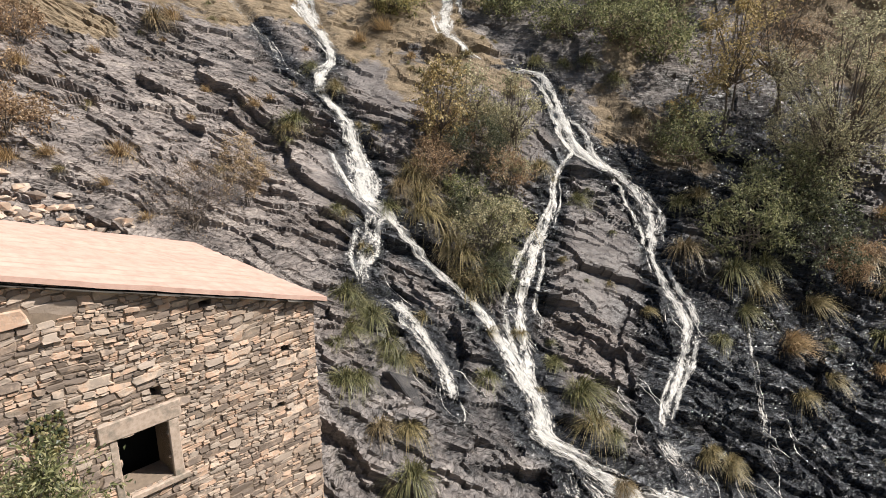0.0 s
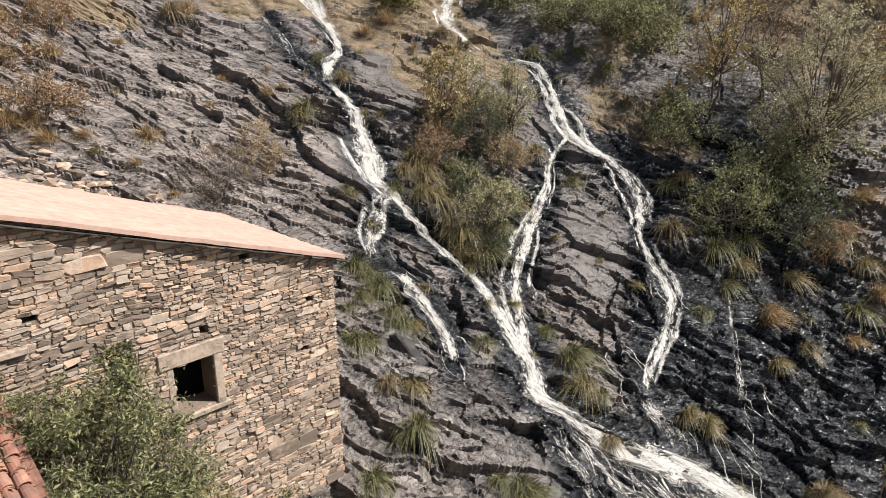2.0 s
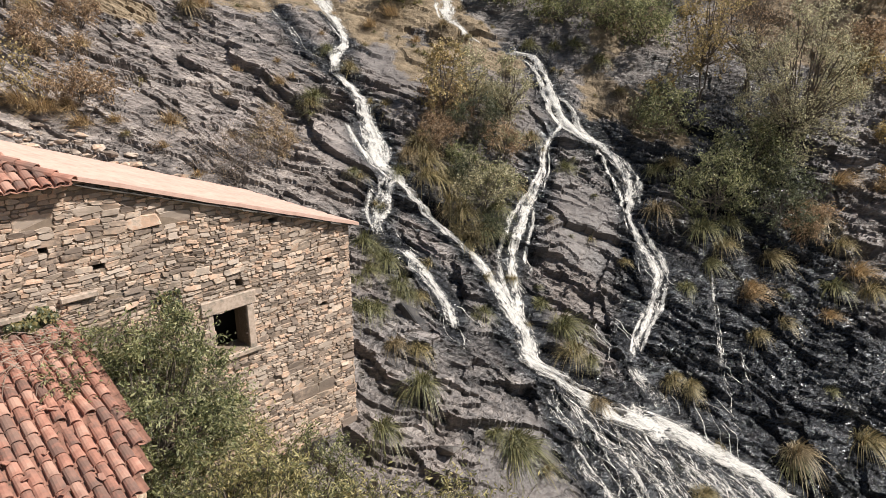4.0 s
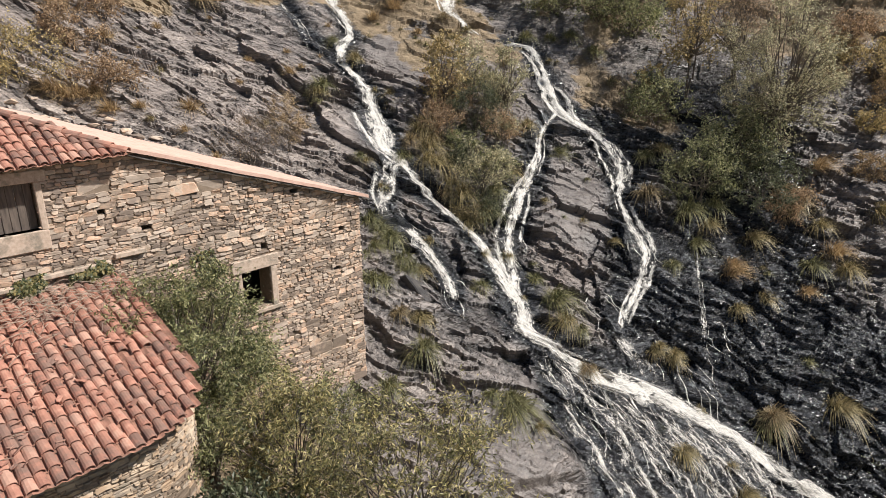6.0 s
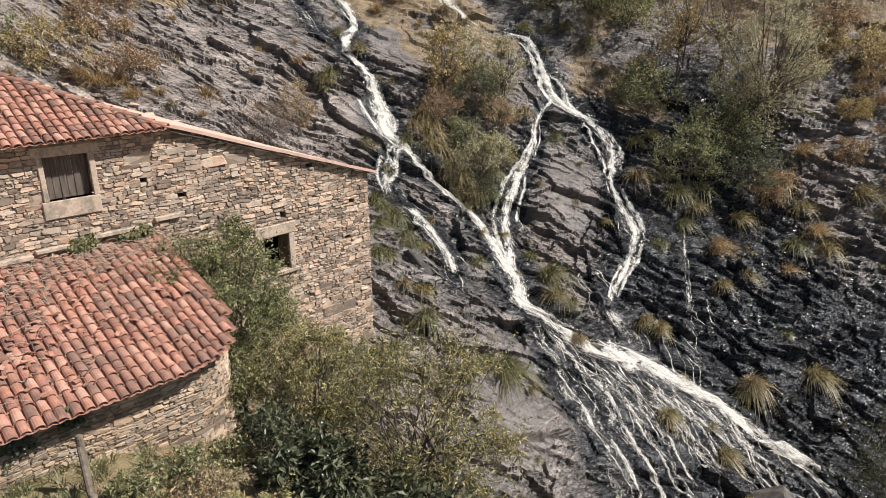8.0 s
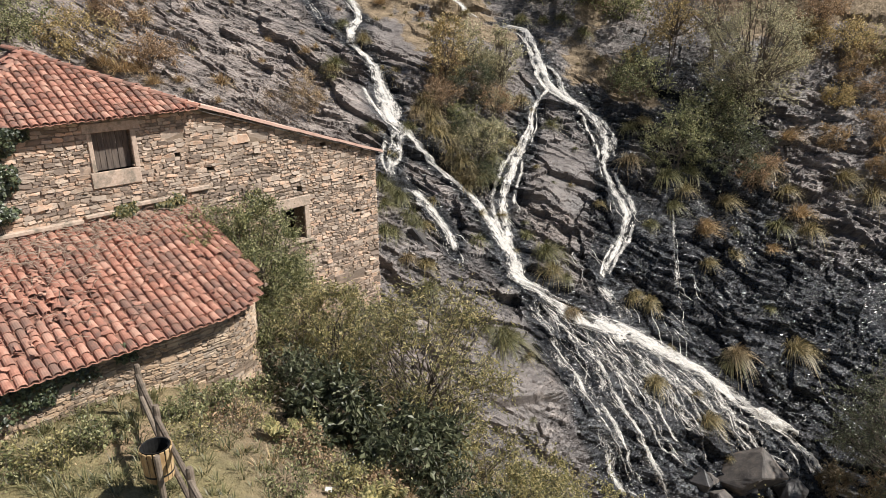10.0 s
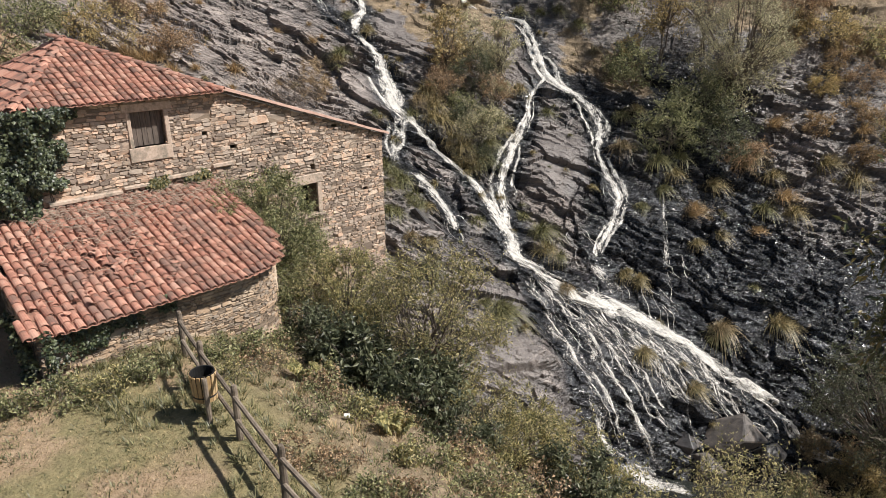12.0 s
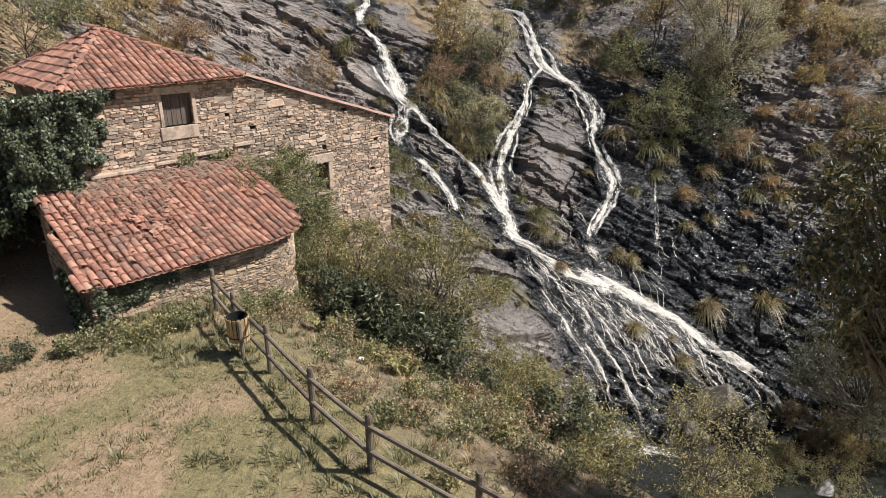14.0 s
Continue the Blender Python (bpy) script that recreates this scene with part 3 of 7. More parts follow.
def masonry(parent, path, s0, s1, zlo, zhi, openings=(), big=(0.42, 0.165), thick=0.55, rng=None, singles=300, pick=None, seed=1, rough=1.0, mats=None):
    """Rubble wall: a backing of earth mortar with openings through it, and stones set proud on its face.
    path(s): point and outward normal; zlo, zhi: functions of s; openings: (s0, s1, z0, z1)."""
    rng = random.Random(seed)

    def at(s, z, out):
        p, nrm = path(s)
        return (p.x + nrm.x * out, p.y + nrm.y * out, z)

    # backing
    ss = sorted({s0, s1, *[v for o in openings for v in o[:2]], *[s0 + (s1 - s0) * i / max(2, int((s1 - s0) / 0.35)) for i in range(1, max(2, int((s1 - s0) / 0.35)))]})
    lo, hi = min(zlo(s) for s in ss), max(zhi(s) for s in ss)
    zs = sorted({lo, hi, *[v for o in openings for v in o[2:]], *[lo + 0.6 * i for i in range(1, int((hi - lo) / 0.6) + 1) if lo + 0.6 * i < hi]})
    bm = bmesh.new()
    cells = set()
    for i in range(len(ss) - 1):
        for j in range(len(zs) - 1):
            cs, cz = (ss[i] + ss[i + 1]) / 2, (zs[j] + zs[j + 1]) / 2
            if any(a < cs < b and c < cz < d for a, b, c, d in openings) or zs[j] >= max(zhi(ss[i]), zhi(ss[i + 1])) - 0.01 or zs[j + 1] <= zlo(cs):
                continue
            cells.add((i, j))
    seen = {}

    def v(i, j, k):
        key = (i, j, k)
        if key not in seen:
            z = min(zs[j], zhi(ss[i]))
            seen[key] = bm.verts.new(at(ss[i], z, (0.0, -thick)[k]))
        return seen[key]

    for i, j in cells:
        quads_ = [((i, j, 0), (i + 1, j, 0), (i + 1, j + 1, 0), (i, j + 1, 0)), ((i, j, 1), (i, j + 1, 1), (i + 1, j + 1, 1), (i + 1, j, 1))]
        for di, dj, a, b in ((-1, 0, (i, j), (i, j + 1)), (1, 0, (i + 1, j), (i + 1, j + 1)), (0, -1, (i, j), (i + 1, j)), (0, 1, (i, j + 1), (i + 1, j + 1))):
            if (i + di, j + dj) not in cells:
                quads_.append(((*a, 0), (*b, 0), (*b, 1), (*a, 1)))
        for q in quads_:
            vs = [v(*c) for c in q]
            if len(set(vs)) == 4:
                try:
                    bm.faces.new(vs)
                except ValueError:
                    pass
    part("backing", bm, m_mortar, parent, "brown earth mortar behind the stones")

    # stones: split rectangles until they are stone-sized
    rects, todo = [], []
    todo.append((s0, s1, lo, hi))
    while todo:
        a, b, c, d = todo.pop()
        cut = None
        for o in openings:
            if o[0] < b - 1e-4 and o[1] > a + 1e-4 and o[2] < d - 1e-4 and o[3] > c + 1e-4:
                for val, ax in ((o[2], 1), (o[3], 1), (o[0], 0), (o[1], 0)):
                    if (c + 1e-4 < val < d - 1e-4) if ax else (a + 1e-4 < val < b - 1e-4):
                        cut = (ax, val)
                        break
                if cut is None:
                    cut = "drop"
                break
        if cut == "drop":
            continue
        w, h = b - a, d - c
        if cut is None:
            f = min(2.2, max(0.4, math.exp(rng.gauss(0.0, 0.62))))
            if h > big[1] * f * 1.35:
                cut = (1, c + h * rng.uniform(0.3, 0.7))
                if h > 1.2 and w > h * 2.2:
                    cut = (0, a + w * rng.uniform(0.35, 0.65))
            elif w > big[0] * f * 1.5 or w > 3.4 * h:
                cut = (0, a + w * rng.uniform(0.3, 0.7))
        if cut is None:
            rects.append((a, b, c, d))
        elif cut[0]:
            todo += [(a, b, c, cut[1]), (a, b, cut[1], d)]
        else:
            todo += [(a, cut[1], c, d), (cut[1], b, c, d)]
    stones = []
    for a, b, c, d in rects:
        cs, cz = (a + b) / 2, (c + d) / 2
        if cz > zhi(cs) - 0.02 or cz < zlo(cs) or b - a < 0.03 or d - c < 0.02:
            continue
        gap = rng.uniform(0.002, 0.011)
        hw, hh = (b - a) / 2 - gap, (d - c) / 2 - gap
        if hw < 0.012 or hh < 0.012:
            continue
        proud = rough * (rng.uniform(0.012, 0.055) + (0.035 if rng.random() < 0.1 else 0))
        ring = []
        for px, pz in ((-1, -1), (0.1, -1.05), (1, -1), (1.04, 0.1), (1, 1), (-0.1, 1.05), (-1, 1), (-1.04, -0.1)):
            corner = abs(px) == 1 and abs(pz) == 1
            k = rng.uniform(0.86, 1.06) if corner else rng.uniform(0.92, 1.09)
            jz = rng.gauss(0, 0.13) * min(hh, 0.08)
            jx = rng.gauss(0, 0.16) * min(hw, 0.15)
            ring.append((px * hw * (k if corner or abs(px) == 1 else 1) + jx, pz * hh * k + jz))
        # the courses waver along the wall
        wav = 0.10 * math.sin(cs * 1.3 + cz * 0.7) + 0.05 * math.sin(cs * 2.9 - cz * 2.1 + seed)
        slope = 0.06 * math.cos(cs * 1.3 + cz * 0.7) + 0.10 * math.cos(cs * 2.9 - cz * 2.1 + seed) + rng.gauss(0, 0.06)
        verts = []
        tilt, tilt2 = rng.gauss(0, 0.16), rng.gauss(0, 0.12)
        for out, k in ((-0.03, 1.0), (proud * 0.7, 0.985), (proud, 0.90)):
            for x, z in ring:
                s, zc = cs + x * k, cz + z * k + x * slope * 0.6
                zc = min(zc, zhi(min(max(s, s0), s1)) - 0.005)
                o = out + (tilt * z + tilt2 * x * 0.3 + rng.gauss(0, 0.004) if out > 0 else 0)
                verts.append(at(s, zc, max(o, -0.03)))
        n_ = len(ring)
        faces = [(i + n_ * r, (i + 1) % n_ + n_ * r, (i + 1) % n_ + n_ * (r + 1), i + n_ * (r + 1)) for r in (0, 1) for i in range(n_)]
        stones.append((cs, cz, verts, faces, [n_ * 2 + i for i in range(n_)]))
    near = sorted(stones, key=pick)[:singles] if pick else stones[:singles]
    ids = {id(s_) for s_ in near}
    for s_ in stones:
        if id(s_) in ids:
            o = Vector(s_[2][0])
            me = bpy.data.meshes.new("stone")
            me.from_pydata([Vector(p) - o for p in s_[2]], [], s_[3] + [s_[4]])
            me.materials.append(mats[0] if mats else m_stone)
            ob = new("stone", me)
            ob.location = o
            ob.parent = parent
            ob.matrix_parent_inverse = parent.matrix_basis.inverted()
    rest = [s_ for s_ in stones if id(s_) not in ids]
    if rest:
        vv, ff = [], []
        for s_ in rest:
            k = len(vv)
            vv += s_[2]
            ff += [tuple(i + k for i in f) for f in s_[3] + [s_[4]]]
        me = bpy.data.meshes.new("rubble")
        me.from_pydata(vv, [], ff)
        me.materials.append(mats[1] if mats else m_stones)
        tagged(part("rubble", me, None, parent), kind="stuff")


house = tagged(new("house"), "old rubble stone house with terracotta tiled hip roof", "house")
house.matrix_basis = Matrix.Translation(at_wall(3, -2, -1.5))
bpy.context.view_layer.update()
EAVE_U = 2.58


def top_of_wall(s):
    return 5.04 if s < EAVE_U else 5.12 - 0.335 * (s - EAVE_U)


WIN_A = (-0.02, 0.88, 3.75, 4.70)
WIN_B = (4.95, 5.74, 0.72, 1.74)
HOLES = [(6.50, 6.72, 3.52, 3.62), (7.95, 8.14, 2.20, 2.33), (5.55, 5.72, 2.22, 2.40), (2.74, 2.98, 3.33, 3.44), (3.84, 4.06, 2.30, 2.40),
         (7.74, 7.94, 1.10, 1.20), (1.92, 2.08, 3.84, 3.95), (3.2, 3.42, 2.34, 2.42)]
WALL_END = 8.72
masonry(house, straight, -2.45, WALL_END, lambda s: -2.6, top_of_wall, [WIN_A, WIN_B, *HOLES], big=(0.38, 0.18), seed=3, rough=0.62,
        pick=lambda s_: -s_[0] * 0.15 + abs(s_[1] - 2.6) + abs(s_[0] - 5.5) * 0.4)


def end_wall(s):
    return at_wall(WALL_END - 0.02, 0, 0) + s * -WALL_N, WALL_U


def left_wall(s):
    return at_wall(-2.45, 0, 0) - s * WALL_N, -WALL_U


masonry(house, end_wall, 0.0, 5.2, lambda s: -2.6, lambda s: 2.95, (), big=(0.9, 0.36), seed=5, singles=0)
masonry(house, left_wall, 0.0, 5.2, lambda s: -0.5, lambda s: 5.04, (), big=(0.9, 0.36), seed=6, singles=0)
bm = bmesh.new()
for u0, u1, d0, d1, z1 in ((-2.45, 8.7, 5.2, 5.6, 2.9),):
    vs = [at_wall(u, -d, z) for z in (-2.6, z1) for u, d in ((u0, d0), (u1, d0), (u1, d1), (u0, d1))]
    vs = [bm.verts.new(v_) for v_ in vs]
    for f in ((3, 2, 1, 0), (4, 5, 6, 7), (0, 1, 5, 4), (1, 2, 6, 5), (2, 3, 7, 6), (3, 0, 4, 7)):
        bm.faces.new([vs[i] for i in f])
part("back_wall", bm, m_mortar, house)


# ---- roofs ----
def tile_mesh(r0=0.092, r1=0.074, length=0.42, thick=0.014, segs=6):
    """A half-round clay tile; y runs up the slope, the wide end is at y = 0."""
    vv, ff = [], []
    for y, r in ((0, r0), (length, r1)):
        for rr in (r, r - thick):
            for k in range(segs + 1):
                a = math.pi * k / segs
                vv.append((rr * math.cos(a), y, rr * math.sin(a) * 0.82 - 0.012))
    m_ = segs + 1
    for k in range(segs):
        ff.append((k, k + 1, 2 * m_ + k + 1, 2 * m_ + k))
        ff.append((m_ + k + 1, m_ + k, 3 * m_ + k, 3 * m_ + k + 1))
        ff.append((k + 1, k, m_ + k, m_ + k + 1))
        ff.append((2 * m_ + k, 2 * m_ + k + 1, 3 * m_ + k + 1, 3 * m_ + k))
    ff += [(0, 2 * m_, 3 * m_, m_), (segs, m_ + segs, 3 * m_ + segs, 2 * m_ + segs)]
    me = bpy.data.meshes.new("tile")
    me.from_pydata(vv, [], ff)
    me.materials.append(m_tile)
    return me


TILES = [tile_mesh(), tile_mesh(0.096, 0.078, 0.43), tile_mesh(0.088, 0.072, 0.40)]


def tiled_plane(parent, origin, ex, ey, u0, u1, y_from, y_to, pitch=0.218, row=0.315, singles=300, seed=1, mess=None):
    """Barrel tiles on a plane: ex along the eave, ey up the slope; y_from, y_to: reach of the column at u."""
    rng = random.Random(seed)
    ez = ex.cross(ey).normalized()
    base = Matrix((ex.to_4d(), ey.to_4d(), ez.to_4d(), (0, 0, 0, 1))).transposed()
    base.translation = origin
    places = []
    cols = int((u1 - u0) / pitch)
    pv, pf = [], []
    for c in range(cols + 1):
        u = u0 + c * pitch
        a, b = y_from(u), y_to(u)
        if b - a < 0.1:
            continue
        n_ = int(math.ceil((b - a) / row))
        drift = rng.gauss(0, 0.012)
        for r in range(n_):
            y = a + r * row
            if y > b - 0.08:
                break
            bad = mess(u, y) if mess else 0
            roll = rng.random()
            if roll < bad * 0.35:
                continue
            wild = bad if rng.random() < bad else 0.0
            m_ = base @ Matrix.Translation((u + drift + rng.gauss(0, 0.008 + 0.03 * wild), y + rng.gauss(0, 0.012 + 0.04 * wild), 0.046 + rng.uniform(0, 0.01) + 0.03 * wild))
            m_ = m_ @ Euler((radians(-4.4 + rng.gauss(0, 0.6)), radians(rng.gauss(0, 1.2 + 7 * wild)), radians(rng.gauss(0, 1.0 + 8 * wild)))).to_matrix().to_4x4() @ Matrix.Diagonal((pitch / 0.198, 1, pitch / 0.215, 1))
            places.append((u, y, rng.choice(TILES), m_))
        # channel tiles between this column and the next
        for r in range(n_):
            y0_, y1_ = a + r * row - 0.02, min(a + (r + 1) * row + 0.03, b)
            if y1_ <= y0_:
                continue
            k = len(pv)
            tip = rng.uniform(0.0, 0.012)
            for y, lift in ((y0_, 0.018 + tip), (y1_, 0.0)):
                for q in range(5):
                    x = u + pitch * q / 4
                    pv.append(base @ Vector((x, y, lift - 0.035 * math.sin(math.pi * q / 4) + 0.03)))
            pf += [(k + q, k + q + 1, k + 6 + q, k + 5 + q) for q in range(4)]
    me = bpy.data.meshes.new("channel_tiling")
    me.from_pydata(pv, [], pf)
    me.materials.append(m_pan)
    tagged(part("channel_tiling", me, None, parent), "mossy terracotta channel tiles", kind="stuff")
    rng.shuffle(places)
    places.sort(key=lambda p_: p_[1] > 3.5)
    for u, y, me_, m_ in places[:singles]:
        ob = new("tile", me_)
        ob.parent = parent
        ob.matrix_parent_inverse = parent.matrix_basis.inverted()
        ob.matrix_basis = m_
    rest = places[singles:]
    if rest:
        vv, ff = [], []
        for u, y, me_, m_ in rest:
            k = len(vv)
            vv += [m_ @ v_.co for v_ in me_.vertices]
            ff += [tuple(i + k for i in p_.vertices) for p_ in me_.polygons]
        mj = bpy.data.meshes.new("tiling")
        mj.from_pydata(vv, [], ff)
        mj.materials.append(m_tiles)
        tagged(part("tiling", mj, None, parent), kind="stuff")


def ridge_tiles(parent, a, b, lift=0.06, step=0.33, seed=2):
    rng = random.Random(seed)
    a, b = Vector(a), Vector(b)
    d = (b - a).normalized()
    side = d.cross(Vector((0, 0, 1))).normalized()
    up = side.cross(d).normalized()
    base = Matrix((side.to_4d(), d.to_4d(), up.to_4d(), (0, 0, 0, 1))).transposed()
    n_ = int((b - a).length / step)
    for i in range(n_ + 1):
        ob = new("ridge_tile", TILES[1])
        ob.parent = parent
        ob.matrix_parent_inverse = parent.matrix_basis.inverted()
        m_ = base.copy()
        m_.translation = a + d * (i * step) + up * (lift + rng.uniform(0, 0.015))
        ob.matrix_basis = m_ @ Euler((radians(-3.5), radians(rng.gauss(0, 3)), radians(rng.gauss(0, 2)))).to_matrix().to_4x4() @ Matrix.Diagonal((1.25, 1.0, 1.2, 1))


roof = part("roof", bmesh.new(), m_slate, house, "terracotta tiled hip roof")
APEX = at_wall(-0.43, -2.9, 6.45)
EF_L, EF_R = at_wall(-2.78, 0.30, 5.00), at_wall(2.60, 0.30, 5.06)
EB_L = at_wall(-2.78, -5.7, 5.00)
TIP_F, TIP_B = at_wall(8.95, 0.16, 3.04), at_wall(8.95, -5.4, 3.04)
VERGE = at_wall(2.60, 0.16, 5.14)
bm = bmesh.new()
deck = [bm.verts.new(p) for p in (EF_L, EF_R, APEX, EB_L)]
for f in ((0, 1, 2), (3, 0, 2)):
    bm.faces.new([deck[i] for i in f])
g = bmesh.ops.solidify(bm, geom=bm.faces[:], thickness=-0.05)
part("roof_deck", bm, m_slate, roof, "dark boarding under the tiles")
ex = (EF_R - EF_L).normalized()
ey = (APEX - EF_L) - ex * (APEX - EF_L).dot(ex)
reach = ey.length
ey.normalize()
u_apex = (APEX - EF_L).dot(ex)
wid = (EF_R - EF_L).length
tiled_plane(roof, EF_L, ex, ey, 0.08, wid - 0.05, lambda u: -0.06, lambda u: reach * min(u / u_apex, (wid - u) / (wid - u_apex)), pitch=0.188, row=0.275, seed=11,
            mess=lambda u, y: 0.01)
exl = (EF_L - EB_L).normalized()
eyl = (APEX - EB_L) - exl * (APEX - EB_L).dot(exl)
reach_l = eyl.length
eyl.normalize()
ul, wl_ = (APEX - EB_L).dot(exl), (EF_L - EB_L).length
tiled_plane(roof, EB_L, exl, eyl, 0.1, wl_ - 0.05, lambda u: -0.05, lambda u: reach_l * min(u / ul, (wl_ - u) / (wl_ - ul)), pitch=0.235, row=0.33, singles=0, seed=12)
ridge_tiles(roof, EF_L, APEX, seed=3)
ridge_tiles(roof, EF_R, APEX, seed=4)
ridge_tiles(roof, EB_L, APEX, seed=5)

# the long pale slope, running down to the low end of the wall
bm = bmesh.new()
rows_ = 26
cols_ = 60
rng = random.Random(5)
grid = []
for i in range(rows_ + 1):
    f = i / rows_
    line = []
    for j in range(cols_ + 1):
        g_ = j / cols_
        a = VERGE.lerp(APEX, f)
        b = TIP_F.lerp(TIP_B, f)
        p = a.lerp(b, g_)
        p.z += 0.035 + 0.012 * math.sin(f * 75 + 0.4 * math.sin(g_ * 9)) + 0.018 * noise.noise(p * 0.9) + 0.008 * noise.noise(p * 4)
        line.append(bm.verts.new(p))
    grid.append(line)
for i in range(rows_):
    for j in range(cols_):
        bm.faces.new((grid[i][j], grid[i][j + 1], grid[i + 1][j + 1], grid[i + 1][j]))
low_ = [[bm.verts.new(v_.co - Vector((0, 0, 0.085))) for v_ in line] for line in grid]
for i in range(rows_):
    for j in range(cols_):
        bm.faces.new((low_[i + 1][j], low_[i + 1][j + 1], low_[i][j + 1], low_[i][j]))
rim = [(0, j) for j in range(cols_ + 1)] + [(i, cols_) for i in range(1, rows_ + 1)] + [(rows_, j) for j in range(cols_ - 1, -1, -1)] + [(i, 0) for i in range(rows_ - 1, 0, -1)]
for (a_, b_), (c_, d_) in zip(rim, rim[1:] + rim[:1]):
    bm.faces.new((grid[a_][b_], low_[a_][b_], low_[c_][d_], grid[c_][d_]))
long_slope = part("long_slope", bm, m_plaster_roof, roof, "smooth pale pink mortar-washed roof slope")
# slates laid under the verge
rng = random.Random(8)
u = EAVE_U + 0.05
while u < 8.75:
    w_ = rng.uniform(0.22, 0.5)
    bm = bmesh.new()
    z0 = 5.06 - 0.322 * (u - EAVE_U)
    z1 = 5.06 - 0.322 * (u + w_ - EAVE_U)
    o = rng.uniform(0.11, 0.19)
    vs = [bm.verts.new(at_wall(uu, oo, zz)) for zz_ in (-0.055, -0.03) for uu, oo, zz in ((u, -0.1, z0 + zz_), (u + w_, -0.1, z1 + zz_), (u + w_, o, z1 + zz_), (u, o + rng.uniform(-0.03, 0.03), z0 + zz_))]
    for f in ((3, 2, 1, 0), (4, 5, 6, 7), (0, 1, 5, 4), (1, 2, 6, 5), (2, 3, 7, 6), (3, 0, 4, 7)):
        bm.faces.new([vs[i] for i in f])
    part("slate", bm, m_slate, roof)
    u += w_ * 0.97

# ---- window with the shutter, and the dark lower window ----
def wall_box(bm, u0, u1, z0, z1, o0, o1, bevel=0.015):
    m_ = Matrix((WALL_U.to_4d(), (-WALL_N).to_4d(), (0, 0, 1, 0), (0, 0, 0, 1))).transposed()
    m_.translation = WALL_0
    m_[3][3] = 1
    box(bm, u0, -o1, z0, u1, -o0, z1, m_, bevel)


def wall_part(name, parent, material, boxes, label=""):
    bm = bmesh.new()
    for b in boxes:
        wall_box(bm, *b)
    return part(name, bm, material, parent, label)


window_a = wall_part("window", house, m_granite, [(-0.22, 1.12, 4.70, 4.93, -0.3, 0.055)], "granite-framed window with closed plank shutter")
wall_part("jamb", window_a, m_granite, [(-0.13, -0.02, 3.75, 4.70, -0.3, 0.05)])
wall_part("jamb", window_a, m_granite, [(0.88, 1.01, 3.75, 4.70, -0.3, 0.05)])
wall_part("sill", window_a, m_granite, [(-0.18, 1.0, 3.36, 3.75, -0.3, 0.06)], "pale granite sill block")
for i in range(6):
    wall_part("plank", window_a, m_wood_old, [(0.0 + i * 0.145, 0.137 + i * 0.145, 3.76, 4.69, -0.16 - 0.01 * (i % 2), -0.12 - 0.01 * (i % 2), 0.006)], "grey weathered shutter plank" if i == 0 else "")
wall_part("shutter_rail", window_a, m_wood_old, [(0.0, 0.87, 3.95, 4.05, -0.21, -0.172, 0.006)])
window_b = wall_part("window", house, m_granite, [(4.68, 5.98, 1.76, 2.08, -0.4, 0.07)], "open dark window under a granite lintel")
wall_part("jamb", window_b, m_granite, [(5.74, 5.92, 0.68, 1.755, -0.4, 0.06)])
wall_part("jamb", window_b, m_granite, [(4.82, 4.95, 0.68, 1.755, -0.4, 0.04)])
wall_part("sill", window_b, m_granite, [(4.72, 6.0, 0.58, 0.69, -0.4, 0.09)])
wall_part("ledge", house, m_granite, [(2.1, 2.75, 2.86, 2.97, 0.0, 0.11)], "projecting stone ledge above the lower roof")
wall_part("ledge", house, m_granite, [(-2.35, -0.55, 2.60, 2.70, 0.0, 0.16)], "projecting stone ledge above the lower roof")
wall_part("ledge", house, m_granite, [(-0.5, 0.62, 2.68, 2.77, 0.0, 0.14)], "projecting stone ledge above the lower roof")
wall_part("ledge", house, m_granite, [(0.7, 2.0, 2.76, 2.86, 0.0, 0.13)], "mossy stone ledge above the lower roof")
# added dark sheet behind the windows, so the room looks unlit
wall_part("room_shade", house, m_dark, [(-2.0, 8.2, -1.5, 3.0, -1.35, -1.25)], "dark sheet added to stand for the unlit room")

# ---- low round-ended building against the house ----
mill = tagged(new("lean_to"), "low rubble lean-to with rounded end and tiled roof", "outbuilding")
mill.matrix_basis = Matrix.Translation(at_wall(-1, 2, -0.6))
bpy.context.view_layer.update()
ROUND_R = 1.45


def mill_path(s):
    """Along the foot: up the left side, along the front, round the end and back to the house."""
    if s < 4.0:
        a, b = (-3.75, 0.05), (-4.02, 4.05)
        f = s / 4.0
        p = (a[0] + (b[0] - a[0]) * f, a[1] + (b[1] - a[1]) * f)
        nrm = -WALL_U
    elif s < 8.7:
        p = (-4.02 + (s - 4.0), 4.05)
        nrm = WALL_N
    elif s < 8.7 + ROUND_R * math.pi / 2:
        a = (s - 8.7) / ROUND_R
        p = (0.68 + ROUND_R * math.sin(a), 4.05 - ROUND_R + ROUND_R * math.cos(a))
        nrm = WALL_U * math.sin(a) + WALL_N * math.cos(a)
    else:
        q = s - 8.7 - ROUND_R * math.pi / 2
        p = (0.68 + ROUND_R, 4.05 - ROUND_R - q)
        nrm = WALL_U
    return at_wall(p[0], p[1], 0), nrm


def mill_roof_z(out):
    return 2.52 - 0.337 * out


def mill_top(s):
    p, _ = mill_path(s)
    return mill_roof_z((p - WALL_0).dot(WALL_N)) - 0.06


